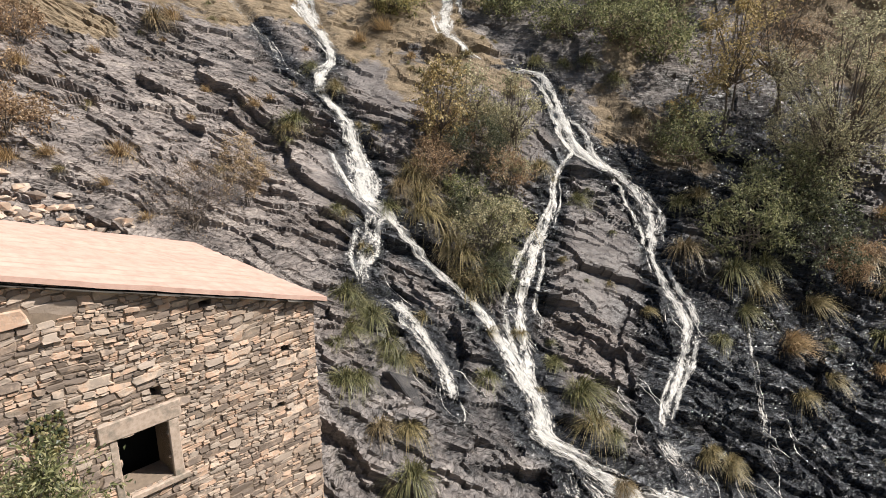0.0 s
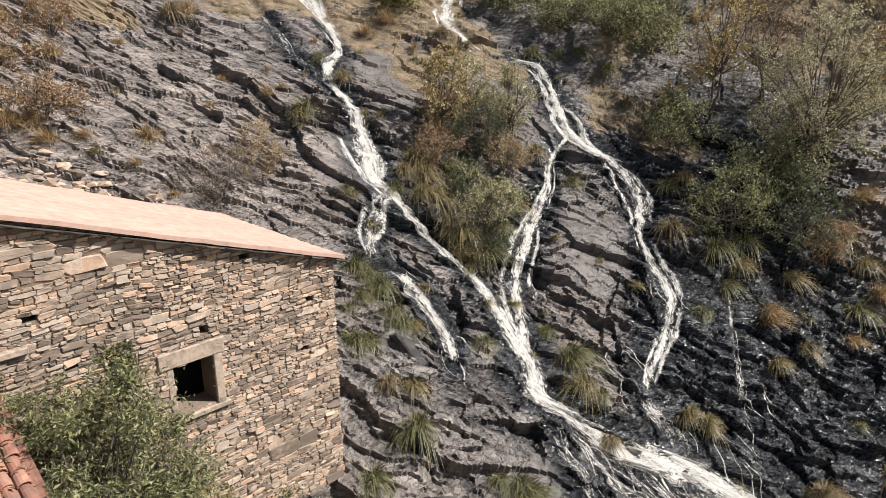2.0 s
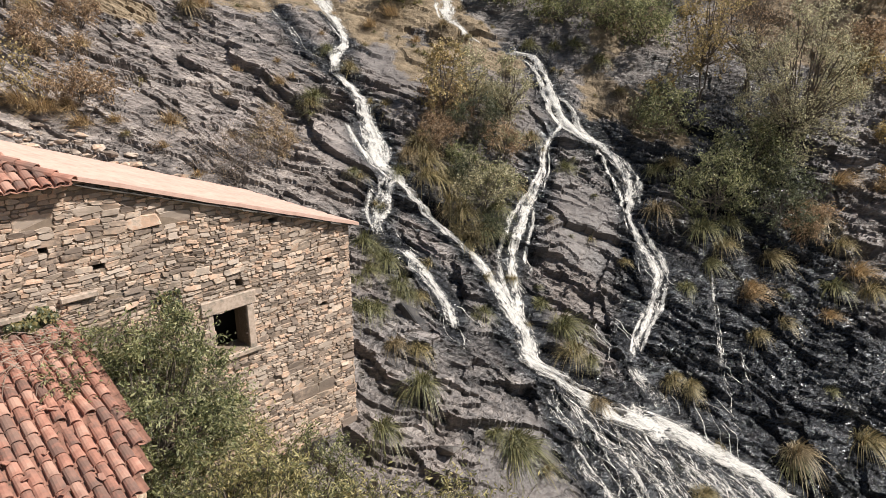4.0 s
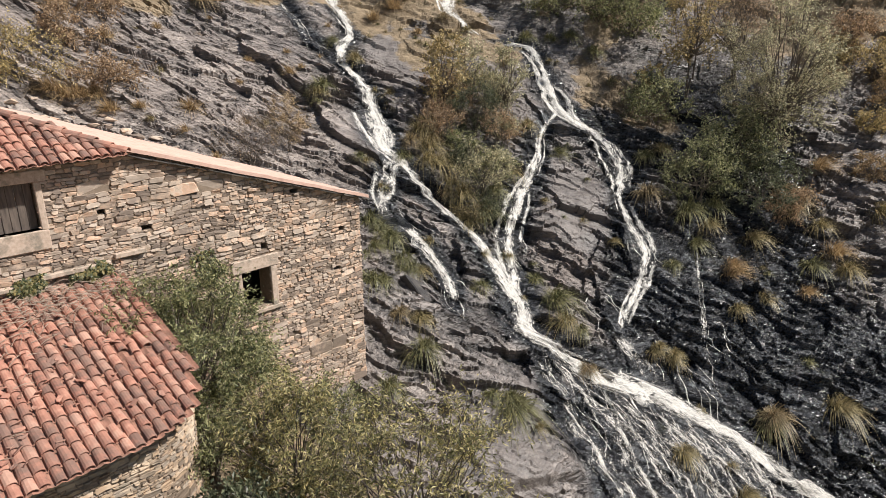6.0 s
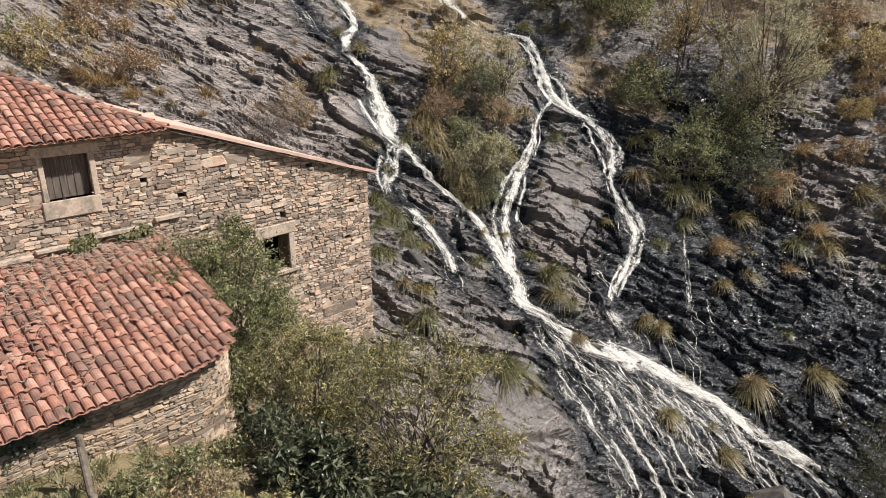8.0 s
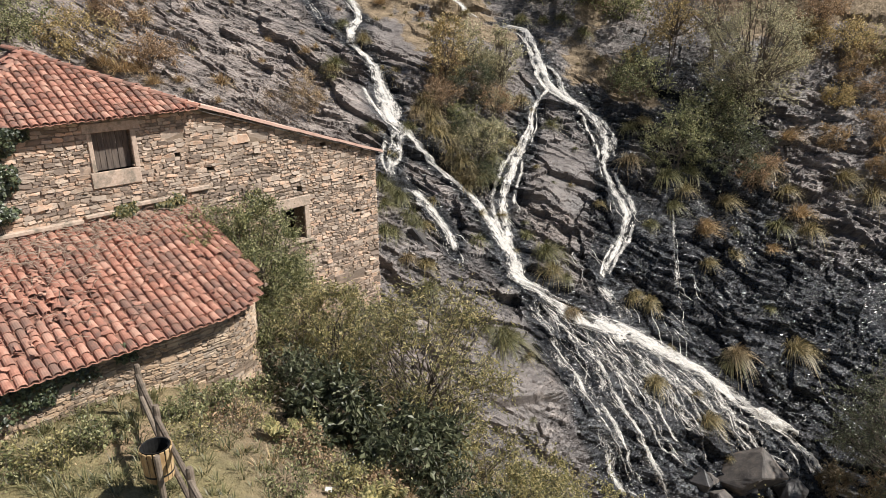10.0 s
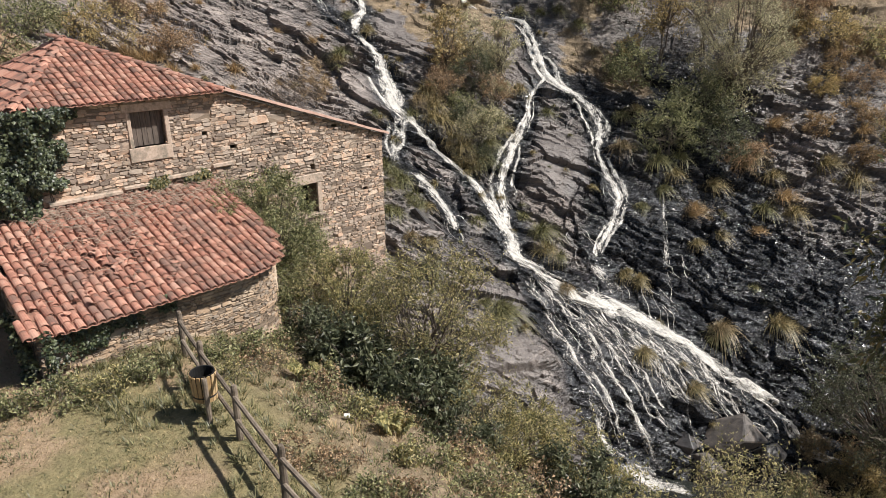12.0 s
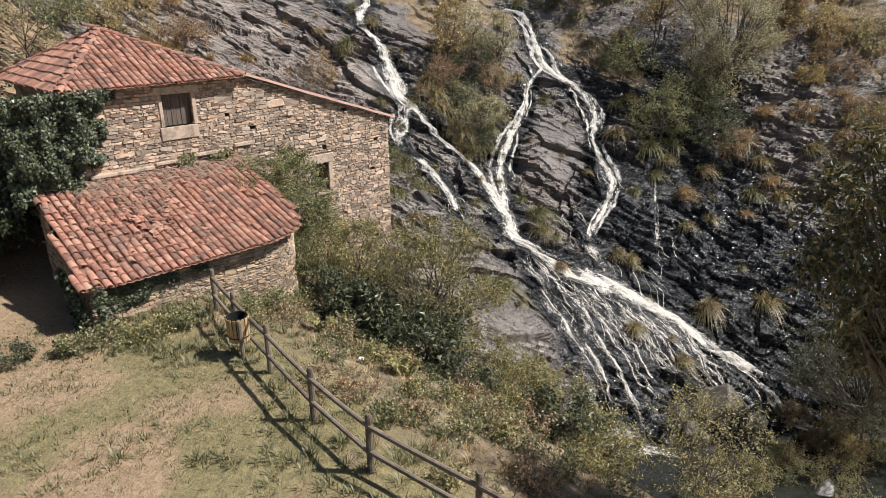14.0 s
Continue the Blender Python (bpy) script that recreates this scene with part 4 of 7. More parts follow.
MILL_END = 8.7 + ROUND_R * math.pi / 2 + 2.5
masonry(mill, mill_path, 0.0, MILL_END, lambda s: -1.6, mill_top, (), big=(0.40, 0.12), seed=9, rough=0.55, mats=(m_stone_low, m_stones_low), pick=lambda s_: -s_[1] * 0.5 + abs(s_[0] - 8.3) * 0.3)
mill_roof = part("roof", bmesh.new(), m_slate, mill, "terracotta barrel tile roof with broken tiles")
o_l = at_wall(-4.25, 4.36, mill_roof_z(4.36))
exm = WALL_U.copy()
eym = (at_wall(0, 0, mill_roof_z(0)) - at_wall(0, 1, mill_roof_z(1))).normalized()
SL = math.hypot(1, 0.337)


def mill_eave(u):
    uu = u - 4.25
    return (0.0 if uu < 0.3 else 0.60 * ((uu - 0.3) / 1.8) ** 2 + 0.8 * (max(0, uu - 1.5) / 0.6) ** 2) * SL - 0.05 + 0.1 * smooth(0.8, 0.0, u)


tiled_plane(mill_roof, o_l, exm, eym, 0.0, 6.42, mill_eave, lambda u: 4.30 * SL * min(1, (u + 0.06) / 0.5), pitch=0.196, row=0.30, seed=21,
            mess=lambda u, y: 0.01 + 0.6 * float(smooth(0.16, 0.42, fbm(u * 0.55 + 3, y * 0.5, 1.7, 2) + 0.25 * math.exp(-((u - 2.2) ** 2 + (y - 1.6) ** 2) / 2.0))))
bm = bmesh.new()
ring = [at_wall(-3.8, 0.1, 0), at_wall(-4.2, 4.2, 0)] + [at_wall(u_, 4.2 - 0.6 * (max(0, u_ - 0.3) / 1.8) ** 2 - 0.8 * (max(0, u_ - 1.5) / 0.6) ** 2, 0) for u_ in (0.3, 0.9, 1.5, 1.8, 2.12)] + [at_wall(2.12, 0.1, 0)]
vs = [bm.verts.new((p.x, p.y, mill_roof_z((p - WALL_0).dot(WALL_N)) - 0.035)) for p in ring]
bm.faces.new(vs)
bmesh.ops.solidify(bm, geom=bm.faces[:], thickness=0.04)
part("roof_deck", bm, m_slate, mill_roof)


# ---- water ----
def foam_material(name, thin=0.0):
    m = bpy.data.materials.new(name)
    m.use_nodes = True
    n, l = m.node_tree.nodes, m.node_tree.links
    bs = n["Principled BSDF"]
    bs.inputs["Roughness"].default_value = 0.45
    uv = n.new("ShaderNodeUVMap")
    mp = n.new("ShaderNodeMapping")
    mp.inputs["Scale"].default_value = (7.0, 4.6, 1) if thin else (8.0, 3.2, 1)
    l.new(uv.outputs[0], mp.inputs[0])
    no = n.new("ShaderNodeTexNoise")
    no.inputs["Scale"].default_value, no.inputs["Detail"].default_value, no.inputs["Roughness"].default_value = 1.0, 6, 0.62
    no.inputs["Distortion"].default_value = 2.4 if thin else 1.7
    l.new(mp.outputs[0], no.inputs["Vector"])
    cr = n.new("ShaderNodeValToRGB")
    cr.color_ramp.elements[0].position, cr.color_ramp.elements[0].color = 0.32, (0.43, 0.42, 0.40, 1)
    cr.color_ramp.elements[1].position, cr.color_ramp.elements[1].color = 0.58, (0.64, 0.61, 0.565, 1)
    l.new(no.outputs[0], cr.inputs[0])
    l.new(cr.outputs[0], bs.inputs["Base Color"])
    at = n.new("ShaderNodeAttribute")
    at.attribute_name = "body"
    m2 = n.new("ShaderNodeMapping")
    m2.inputs["Scale"].default_value = (4.5, 1.1, 1)
    l.new(uv.outputs[0], m2.inputs[0])
    n2 = n.new("ShaderNodeTexNoise")
    n2.inputs["Scale"].default_value, n2.inputs["Detail"].default_value = 1.0, 3
    l.new(m2.outputs[0], n2.inputs["Vector"])
    a1 = n.new("ShaderNodeMath")
    a1.operation = "MULTIPLY_ADD"
    a1.inputs[1].default_value = 1.4
    l.new(no.outputs[0], a1.inputs[0])
    l.new(at.outputs["Fac"], a1.inputs[2])
    ad = n.new("ShaderNodeMath")
    ad.operation = "MULTIPLY_ADD"
    ad.inputs[1].default_value = 1.0
    l.new(n2.outputs[0], ad.inputs[0])
    l.new(a1.outputs[0], ad.inputs[2])
    mr = n.new("ShaderNodeMapRange")
    mr.inputs[1].default_value, mr.inputs[2].default_value = 1.22 + thin, 1.62 + thin
    l.new(ad.outputs[0], mr.inputs[0])
    tr = n.new("ShaderNodeBsdfTransparent")
    ms = n.new("ShaderNodeMixShader")
    l.new(mr.outputs[0], ms.inputs[0])
    l.new(tr.outputs[0], ms.inputs[1])
    l.new(bs.outputs[0], ms.inputs[2])
    l.new(ms.outputs[0], n["Material Output"].inputs[0])
    bp = n.new("ShaderNodeBump")
    bp.inputs["Strength"].default_value, bp.inputs["Distance"].default_value = 0.8, 0.12
    l.new(no.outputs[0], bp.inputs["Height"])
    l.new(bp.outputs[0], bs.inputs["Normal"])
    return m


m_foam = foam_material("white_water")
m_foam_thin = foam_material("thin_white_water", 0.06)


def ribbon_arrays(pts, seed, across=9, lift=0.07, ragged=0.35, fade=0.5, full=0.44, even=0.5, wander=0.0):
    c = spline(pts, 0.10)
    n_ = len(c)
    tang = np.gradient(c[:, :2], axis=0)
    tang /= np.linalg.norm(tang, axis=1)[:, None] + 1e-9
    side = np.stack([-tang[:, 1], tang[:, 0]], 1)
    # widths lie across the view, so spread them mostly sideways
    side = side * 0.45 + np.array([1.0, 0.0]) * np.sign(side[:, :1] + 1e-6) * 0.75
    side /= np.linalg.norm(side, axis=1)[:, None]
    along = np.concatenate([[0], np.cumsum(np.hypot(*np.diff(c[:, :2], axis=0).T))])
    wig = perlin(along * 0.9, seed * 1.7, 0.3) * 0.22 * c[:, 2]
    wig = wig + wander * (perlin(along * 0.7, seed * 2.3, 1.3) + 0.5 * perlin(along * 1.9, seed * 4.1, 2.3)) * smooth(0, 1.2, along)
    q = np.linspace(-1, 1, across)
    edge = 1 + ragged * perlin(along * 2.2, seed * 3.1 + 7, 0.5)
    X = c[:, :1] + side[:, :1] * (q * (c[:, 2] * 0.5 * edge)[:, None] + wig[:, None])
    Y = c[:, 1:2] + side[:, 1:] * (q * (c[:, 2] * 0.5 * edge)[:, None] + wig[:, None])
    k = np.array([0.15, 0.2, 0.3, 0.2, 0.15])

    def over(d):
        ds = np.stack([np.convolve(np.pad(d[:, j], 2, mode="edge"), k, mode="valid") for j in range(across)], 1)
        ds = (1 - even) * ds + even * ds.mean(1, keepdims=True)
        return np.maximum(ds, d) + lift * (0.4 + 0.6 * (1 - q**2)) + 0.03 * perlin(X * 5, Y * 5, seed)

    P = ground_xyz(X, Y, over)
    X, Y, Z = P[..., 0], P[..., 1], P[..., 2]
    body = full * 1.15 * (1 - np.abs(q) ** 1.2)[None, :] * np.ones((n_, 1))
    ends = smooth(0, fade, along) * smooth(0, fade, along[-1] - along)
    body = body * ends[:, None] + 0.26 * perlin(X * 1.1, Y * 1.1, seed) + 0.22 * perlin(X * 3.6, Y * 3.6, seed + 5) - 0.10 * (1 - ends[:, None])
    U = q[None, :] * (c[:, 2:3] * 0.5) + seed * 3.3
    V = along[:, None] + 0 * U + seed * 11.1
    return X, Y, Z, body, U, V


def water_mesh(name, ribbons, material):
    vs, fs, bd, uv = [], [], [], []
    k = 0
    for X, Y, Z, body, U, V in ribbons:
        n_, m_ = X.shape
        vs.append(np.stack([X, Y, Z], -1).reshape(-1, 3))
        i = np.arange(n_ * m_).reshape(n_, m_) + k
        fs.append(np.stack([i[:-1, :-1], i[:-1, 1:], i[1:, 1:], i[1:, :-1]], -1).reshape(-1, 4))
        bd.append(body.ravel())
        uv.append(np.stack([U, V], -1).reshape(-1, 2))
        k += n_ * m_
    vs, fs, bd, uv = np.vstack(vs), np.vstack(fs), np.concatenate(bd), np.vstack(uv)
    me = mesh_from(name, vs, fs, material, True)
    at = me.attributes.new("body", "FLOAT", "POINT")
    at.data.foreach_set("value", bd.astype(np.float32))
    lay = me.uv_layers.new(name="UVMap")
    lay.data.foreach_set("uv", uv[fs.ravel()].astype(np.float32).ravel())
    return me


FALL_LABELS = {"left_fall": "tall white waterfall running down dark slate", "main_slide": "broad white water slide over dark rock", "thin_trickle": "thin trickle down a dark wet rock wall",
               "upper_trickle": "thin trickle over grey slabs", "right_fall": "split white cascade over a rounded rock rib", "outflow_low": "shallow broken stream among boulders"}
rng = random.Random(4)
for i, (nm, pts) in enumerate(FALLS):
    thin = "trickle" in nm or "fan" in nm or "foot" in nm or "branch" in nm or "side" in nm
    spread_ = 0.66 if nm in ("right_fall", "middle_fall_lower", "middle_fall") else (0.8 if "fan" in nm else 0.92)
    full_ = {"main_slide": 0.46, "middle_fall": 0.42, "right_fall": 0.32, "middle_fall_lower": 0.36, "left_side_fall": 0.36, "left_fall_branch": 0.22}.get(nm, 0.10 if thin else 0.42)
    rib = [ribbon_arrays([(x, y, w * spread_) for x, y, w in pts], i + 1.0, full=full_, lift=0.12 if nm in ("middle_fall", "main_slide") else 0.06, across=21 if nm == "main_slide" else 11, even=0.65 if nm == "main_slide" else 0.0 if "fan" in nm else 0.4, wander=1.0 if "fan" in nm else 0.0)]
    # loose strands beside the main body
    base_c = spline(pts, 0.35)
    for k in range(6 if not thin else 2):
        if len(base_c) < 8:
            continue
        a = rng.randrange(0, max(1, len(base_c) - 6))
        b = min(len(base_c), a + rng.randrange(6, 16))
        seg = base_c[a:b].copy()
        off = rng.choice((-1, 1)) * rng.uniform(0.35, 0.75)
        seg[:, 0] += off * seg[:, 2] + 0.5 * perlin(np.arange(len(seg)) * 0.3, k + i * 1.7, 0.4) * seg[:, 2]
        seg[:, 2] = np.clip(seg[:, 2] * rng.uniform(0.2, 0.5), 0.06, 0.4)
        rib.append(ribbon_arrays(seg, i * 7.3 + k, 5, 0.05, 0.4, 0.5, 0.30))
    kind_ = "waterfall" if "out" not in nm else "stream"
    ob = new("waterfall" if kind_ == "waterfall" else "stream", water_mesh("waterfall", rib, m_foam_thin if thin else m_foam))
    tagged(ob, FALL_LABELS.get(nm, "white water strand falling over dark wet slate"), kind_, kind="structure")


def rivulet(x, y, length, width, seed, push=0.0):
    """A strand that finds its way down the slope from (x, y)."""
    rows_, e = [], 0.5
    for k in range(int(length / 0.3)):
        g_ = ground_base(np.array([x + e, x - e, x, x]), np.array([y, y, y + e, y - e]))
        d = np.array([-(g_[0] - g_[1]), -(g_[2] - g_[3])])
        d /= np.linalg.norm(d) + 1e-9
        w_ = float(perlin(x * 1.2 + seed, y * 1.2, seed * 1.3)) * 2.6 + push
        d = np.array([d[0] * math.cos(w_) - d[1] * math.sin(w_), d[0] * math.sin(w_) + d[1] * math.cos(w_)])
        rows_.append((x, y, width * (0.7 + 0.6 * abs(float(perlin(k * 0.5, seed, 0.2))))))
        x, y = x + 0.3 * d[0], y + 0.3 * d[1]
    return rows_


rng = random.Random(12)
rib = []
slide = spline(FALLS[10][1], 0.2)
for k in range(56):
    c = slide[rng.randrange(4, len(slide) - 1)]
    rows_ = rivulet(c[0] + rng.uniform(-0.5, 0.5), c[1] - rng.uniform(0.0, 0.8), rng.uniform(2.6, 6.5), rng.choice((0.08, 0.12, 0.18, 0.45)) * rng.uniform(0.8, 1.2), k + 0.5, 0.15)
    rib.append(ribbon_arrays(rows_, k + 100.0, 7, 0.045, 0.5, 0.6, 0.2, 0.0))
tagged(new("cascade_strand", water_mesh("cascade_strand", rib, m_foam_thin)), "many thin strands of water fanning over slate ledges", "cascade", kind="structure")
rib = []
for (x, y, n_, ln) in ((7.5, 21.5, 7, 2.5), (9.6, 25.0, 6, 2.4), (3.0, 22.3, 8, 2.2), (12.0, 22.0, 5, 2.6), (-2.5, 22.5, 6, 2.0), (10.2, 19.6, 8, 3.2), (0.2, 19.0, 6, 2.2), (5.0, 36.0, 5, 2.4)):
    for k in range(n_):
        rows_ = rivulet(x + rng.gauss(0, 0.7), y + rng.gauss(0, 0.5), rng.uniform(0.8, ln), rng.uniform(0.035, 0.11), k * 3.7 + x, 0.0)
        if len(rows_) > 3:
            rib.append(ribbon_arrays(rows_, k + 200.0 + x, 5, 0.04, 0.4, 0.25))
tagged(new("cascade_strand", water_mesh("cascade_strand", rib, m_foam_thin)), "fine trickles dripping over wet rock ledges", "cascade", kind="structure")

# the stream below the falls
wxs, wys = np.arange(3.0, 46, 0.35), np.arange(3.0, 15.5, 0.35)
WX, WY = np.meshgrid(wxs, wys)
WZ = valley_floor(WX) + 0.42 + 0.03 * fbm(WX * 1.6, WY * 1.6, 1.0, 3)
i = np.arange(WX.size).reshape(WX.shape)
wm = mesh_from("water", np.stack([WX, WY, WZ], -1).reshape(-1, 3), np.stack([i[:-1, :-1], i[:-1, 1:], i[1:, 1:], i[1:, :-1]], -1).reshape(-1, 4), None, True)
m_pool = mat("dark_stream_water", [(0.012, 0.014, 0.012), (0.03, 0.032, 0.028)], 1.5, (0.05, 0.14), 0.55, 6.0)
wm.materials.append(m_pool)
tagged(new("water", wm), "dark rippled stream pool under the falls", "water", kind="structure")
rib = [ribbon_arrays([(7.4, 11.3, 1.3), (8.6, 11.0, 1.7), (9.6, 10.9, 1.2), (10.4, 10.5, 0.6)], 301.0, 9, 0.10, 0.5, 0.5)]
for X, Y, Z, body, U, V in rib:
    Z[:] = np.maximum(Z, valley_floor(X) + 0.47)
tagged(new("pool_foam", water_mesh("pool_foam", rib, m_foam_thin)), "white foam where the water meets the pool", "foam", kind="structure")


# ---- plants ----
def leaf_mat(name, stops, translucent=0.42, rough=(0.35, 0.6), amount=0.4):
    return mat(name, stops, 1.2, rough, 0, 20, "island", amount, translucent=translucent, specular=0.6)


m_leaf_green = leaf_mat("leaf_green", [(0.095, 0.108, 0.048), (0.185, 0.203, 0.090), (0.32, 0.33, 0.155), (0.48, 0.465, 0.25)], 0.48)
m_leaf_dark = leaf_mat("leaf_dark", [(0.045, 0.055, 0.030), (0.095, 0.108, 0.058), (0.22, 0.235, 0.14)], rough=(0.3, 0.5))
m_leaf_olive = leaf_mat("leaf_olive", [(0.135, 0.137, 0.060), (0.275, 0.265, 0.116), (0.445, 0.405, 0.182), (0.60, 0.52, 0.26)], 0.5)
m_leaf_grey = leaf_mat("leaf_grey", [(0.23, 0.222, 0.135), (0.46, 0.43, 0.265), (0.68, 0.62, 0.41)], 0.55)
m_leaf_yellow = leaf_mat("leaf_yellow", [(0.25, 0.20, 0.09), (0.45, 0.35, 0.155), (0.64, 0.50, 0.25)])
m_leaf_brown = leaf_mat("leaf_brown", [(0.20, 0.132, 0.08), (0.385, 0.265, 0.16), (0.58, 0.42, 0.262)])
m_leaf_chestnut = leaf_mat("leaf_chestnut", [(0.05, 0.062, 0.025), (0.11, 0.115, 0.045), (0.25, 0.205, 0.085)], 0.25, (0.35, 0.55))
m_ivy = leaf_mat("leaf_ivy", [(0.018, 0.026, 0.013), (0.042, 0.056, 0.026), (0.10, 0.118, 0.058)], 0.12, (0.32, 0.55))
m_blade_green = leaf_mat("blade_green", [(0.075, 0.08, 0.036), (0.155, 0.155, 0.066), (0.28, 0.255, 0.125)], 0.25)
m_blade_yellow = leaf_mat("blade_yellow", [(0.11, 0.095, 0.045), (0.24, 0.195, 0.088), (0.40, 0.32, 0.165)], 0.25)
m_blade_dry = leaf_mat("blade_dry", [(0.20, 0.135, 0.07), (0.39, 0.27, 0.14), (0.57, 0.42, 0.235)], 0.25)
m_blade_rust = leaf_mat("blade_rust", [(0.12, 0.092, 0.05), (0.25, 0.19, 0.10), (0.39, 0.30, 0.175)], 0.25)
m_twig = mat("twig_wood", [(0.06, 0.048, 0.038), (0.13, 0.105, 0.085), (0.20, 0.165, 0.135)], 8, (0.85, 0.95), 0.3, 40)


m_vine = mat("dead_vine_wood", [(0.17, 0.12, 0.09), (0.31, 0.24, 0.185), (0.44, 0.36, 0.29)], 8, (0.85, 0.95), 0.3, 40)


def unit(v):
    return v / (np.linalg.norm(v, axis=-1, keepdims=True) + 1e-9)


def leaf_arrays(pos, way, size, width, rs, flat=0.5):
    """Folded diamond leaves: base, side, tip, side."""
    n_ = len(pos)
    nrm = unit(rs.normal(size=(n_, 3)) * (1 - flat) + np.array([0.1, -0.1, 1.0]) * flat)
    side = unit(np.cross(way, nrm))
    nrm = np.cross(side, way)
    s = (size * rs.uniform(0.65, 1.25, n_))[:, None]
    mid = pos + way * s * 0.45
    fold = nrm * s * 0.10
    droop = np.array([0, 0, -1.0]) * s * 0.12
    v = np.stack([pos, mid + side * s * width * 0.5 + fold, pos + way * s + droop, mid - side * s * width * 0.5 + fold], 1)
    f = np.arange(n_ * 4).reshape(n_, 4)
    return v.reshape(-1, 3), f


def prism_arrays(a, b, r0, r1, sides=3):
    """Tapered sticks from a to b."""
    n_ = len(a)
    d = unit(b - a)
    o = np.where(np.abs(d[:, 2:]) > 0.9, np.array([[1.0, 0, 0]]), np.array([[0, 0, 1.0]]))
    x = unit(np.cross(d, o))
    y = np.cross(d, x)
    vs = []
    for p, r in ((a, r0), (b, r1)):
        for k in range(sides):
            t = 2 * math.pi * k / sides
            vs.append(p + (x * math.cos(t) + y * math.sin(t)) * np.reshape(r, (-1, 1)))
    v = np.stack(vs, 1).reshape(-1, 3)
    i = np.arange(n_)[:, None] * 2 * sides
    f = np.concatenate([i + np.array([[k, (k + 1) % sides, sides + (k + 1) % sides, sides + k]]) for k in range(sides)])
    return v, f


def joined(arrays):
    vs, fs, k = [], [], 0
    for v, f in arrays:
        vs.append(v)
        fs.append(f + k)
        k += len(v)
    return np.vstack(vs), np.vstack(fs)


def woody(name, label, category, base, height, radius, leaf, leaves, size, width=0.4, clusters=14, twigs=14, stems=4, trunk=0.05,
          lean=(0, 0), low=0.25, spread=0.42, seed=1, group="", flat=0.45, up=0.35, twig_mat=None, cone=0.0, squash=1.0):
    """A shrub or tree: stems from the foot to leafy clusters; each cluster is a burst of twigs with leaves."""
    rs = np.random.RandomState(seed)
    base = np.array(base, float)
    # cluster centres fill an uneven crown
    k = rs.normal(size=(clusters, 3))
    k = unit(k) * (rs.uniform(0.25, 1.0, (clusters, 1)) ** 0.5)
    hz = low + (1 - low) * (k[:, 2] * 0.5 + 0.5)
    taper = 1 - cone * hz
    cen = np.stack([k[:, 0] * radius * taper, k[:, 1] * radius * taper * squash, hz * height * 0.93], 1)
    reach_k = rs.uniform(0.6, 1.45, clusters)
    cen[:, :2] += np.outer(hz, np.array(lean)) * height
    cen = cen + base
    bits = []
    order = np.argsort(rs.rand(clusters))
    for s in range(stems):
        foot = base + np.r_[rs.normal(0, 0.05 * radius, 2), -0.15]
        mine = order[s::stems]
        if not len(mine):
            continue
        goal = cen[mine].mean(0)
        knee = foot * 0.45 + goal * 0.55 + rs.normal(0, 0.08 * radius, 3)
        bits.append(prism_arrays(np.array([foot, knee * 0.5 + foot * 0.5 + rs.normal(0, 0.04 * radius, 3)]), np.array([knee * 0.5 + foot * 0.5, knee]), np.array([trunk, trunk * 0.75]), np.array([trunk * 0.78, trunk * 0.5]), 7))
        for c in mine:
            m_ = (knee + cen[c]) / 2 + rs.normal(0, 0.07 * radius, 3)
            bits.append(prism_arrays(np.array([knee, m_]), np.array([m_, cen[c]]), np.array([trunk * 0.5, trunk * 0.33]), np.array([trunk * 0.33, trunk * 0.16]), 5))
    reach = radius * spread
    nt = clusters * twigs
    way = unit(rs.normal(size=(nt, 3)) + np.array([0, 0, up]))
    a = np.repeat(cen, twigs, 0) + rs.normal(0, reach * 0.12, (nt, 3))
    ln = reach * rs.uniform(0.5, 1.3, nt) * np.repeat(reach_k, twigs)
    b = a + way * ln[:, None]
    bits.append(prism_arrays(a, b, np.full(nt, trunk * 0.05 + 0.003), np.full(nt, 0.0015)))
    per = max(1, int(leaves / nt))
    f = np.tile(np.linspace(0.12, 1.05, per), nt) + rs.normal(0, 0.05, nt * per)
    pos = np.repeat(a, per, 0) + np.repeat(way * ln[:, None], per, 0) * f[:, None] + rs.normal(0, size * 0.35, (nt * per, 3))
    lw = unit(np.repeat(way, per, 0) * 0.7 + rs.normal(size=(nt * per, 3)) * 0.8 + np.array([0, 0, -0.1]))
    lv, lf = leaf_arrays(pos, lw, np.full(len(pos), size * 1.15), width * 1.15, rs, flat)
    thing = tagged(new(name), label, category, group)
    thing.matrix_basis = Matrix.Translation(base)
    wv, wf = joined(bits)
    w = part("trunk" if trunk > 0.07 else "wood", mesh_from("trunk", wv - base, wf, twig_mat or m_twig), None)
    w.parent = thing
    if leaves:
        c = part("crown", mesh_from("crown", lv - base, lf, leaf), None)
        c.parent = thing
    return thing


def on_ground(x, y):
    p_ = ground_xyz(np.array([float(x)]), np.array([float(y)]))[0]
    return tuple(float(c) for c in p_)


def gz(x, y):
    return float(ground_z(np.array([float(x)]), np.array([float(y)]))[0])


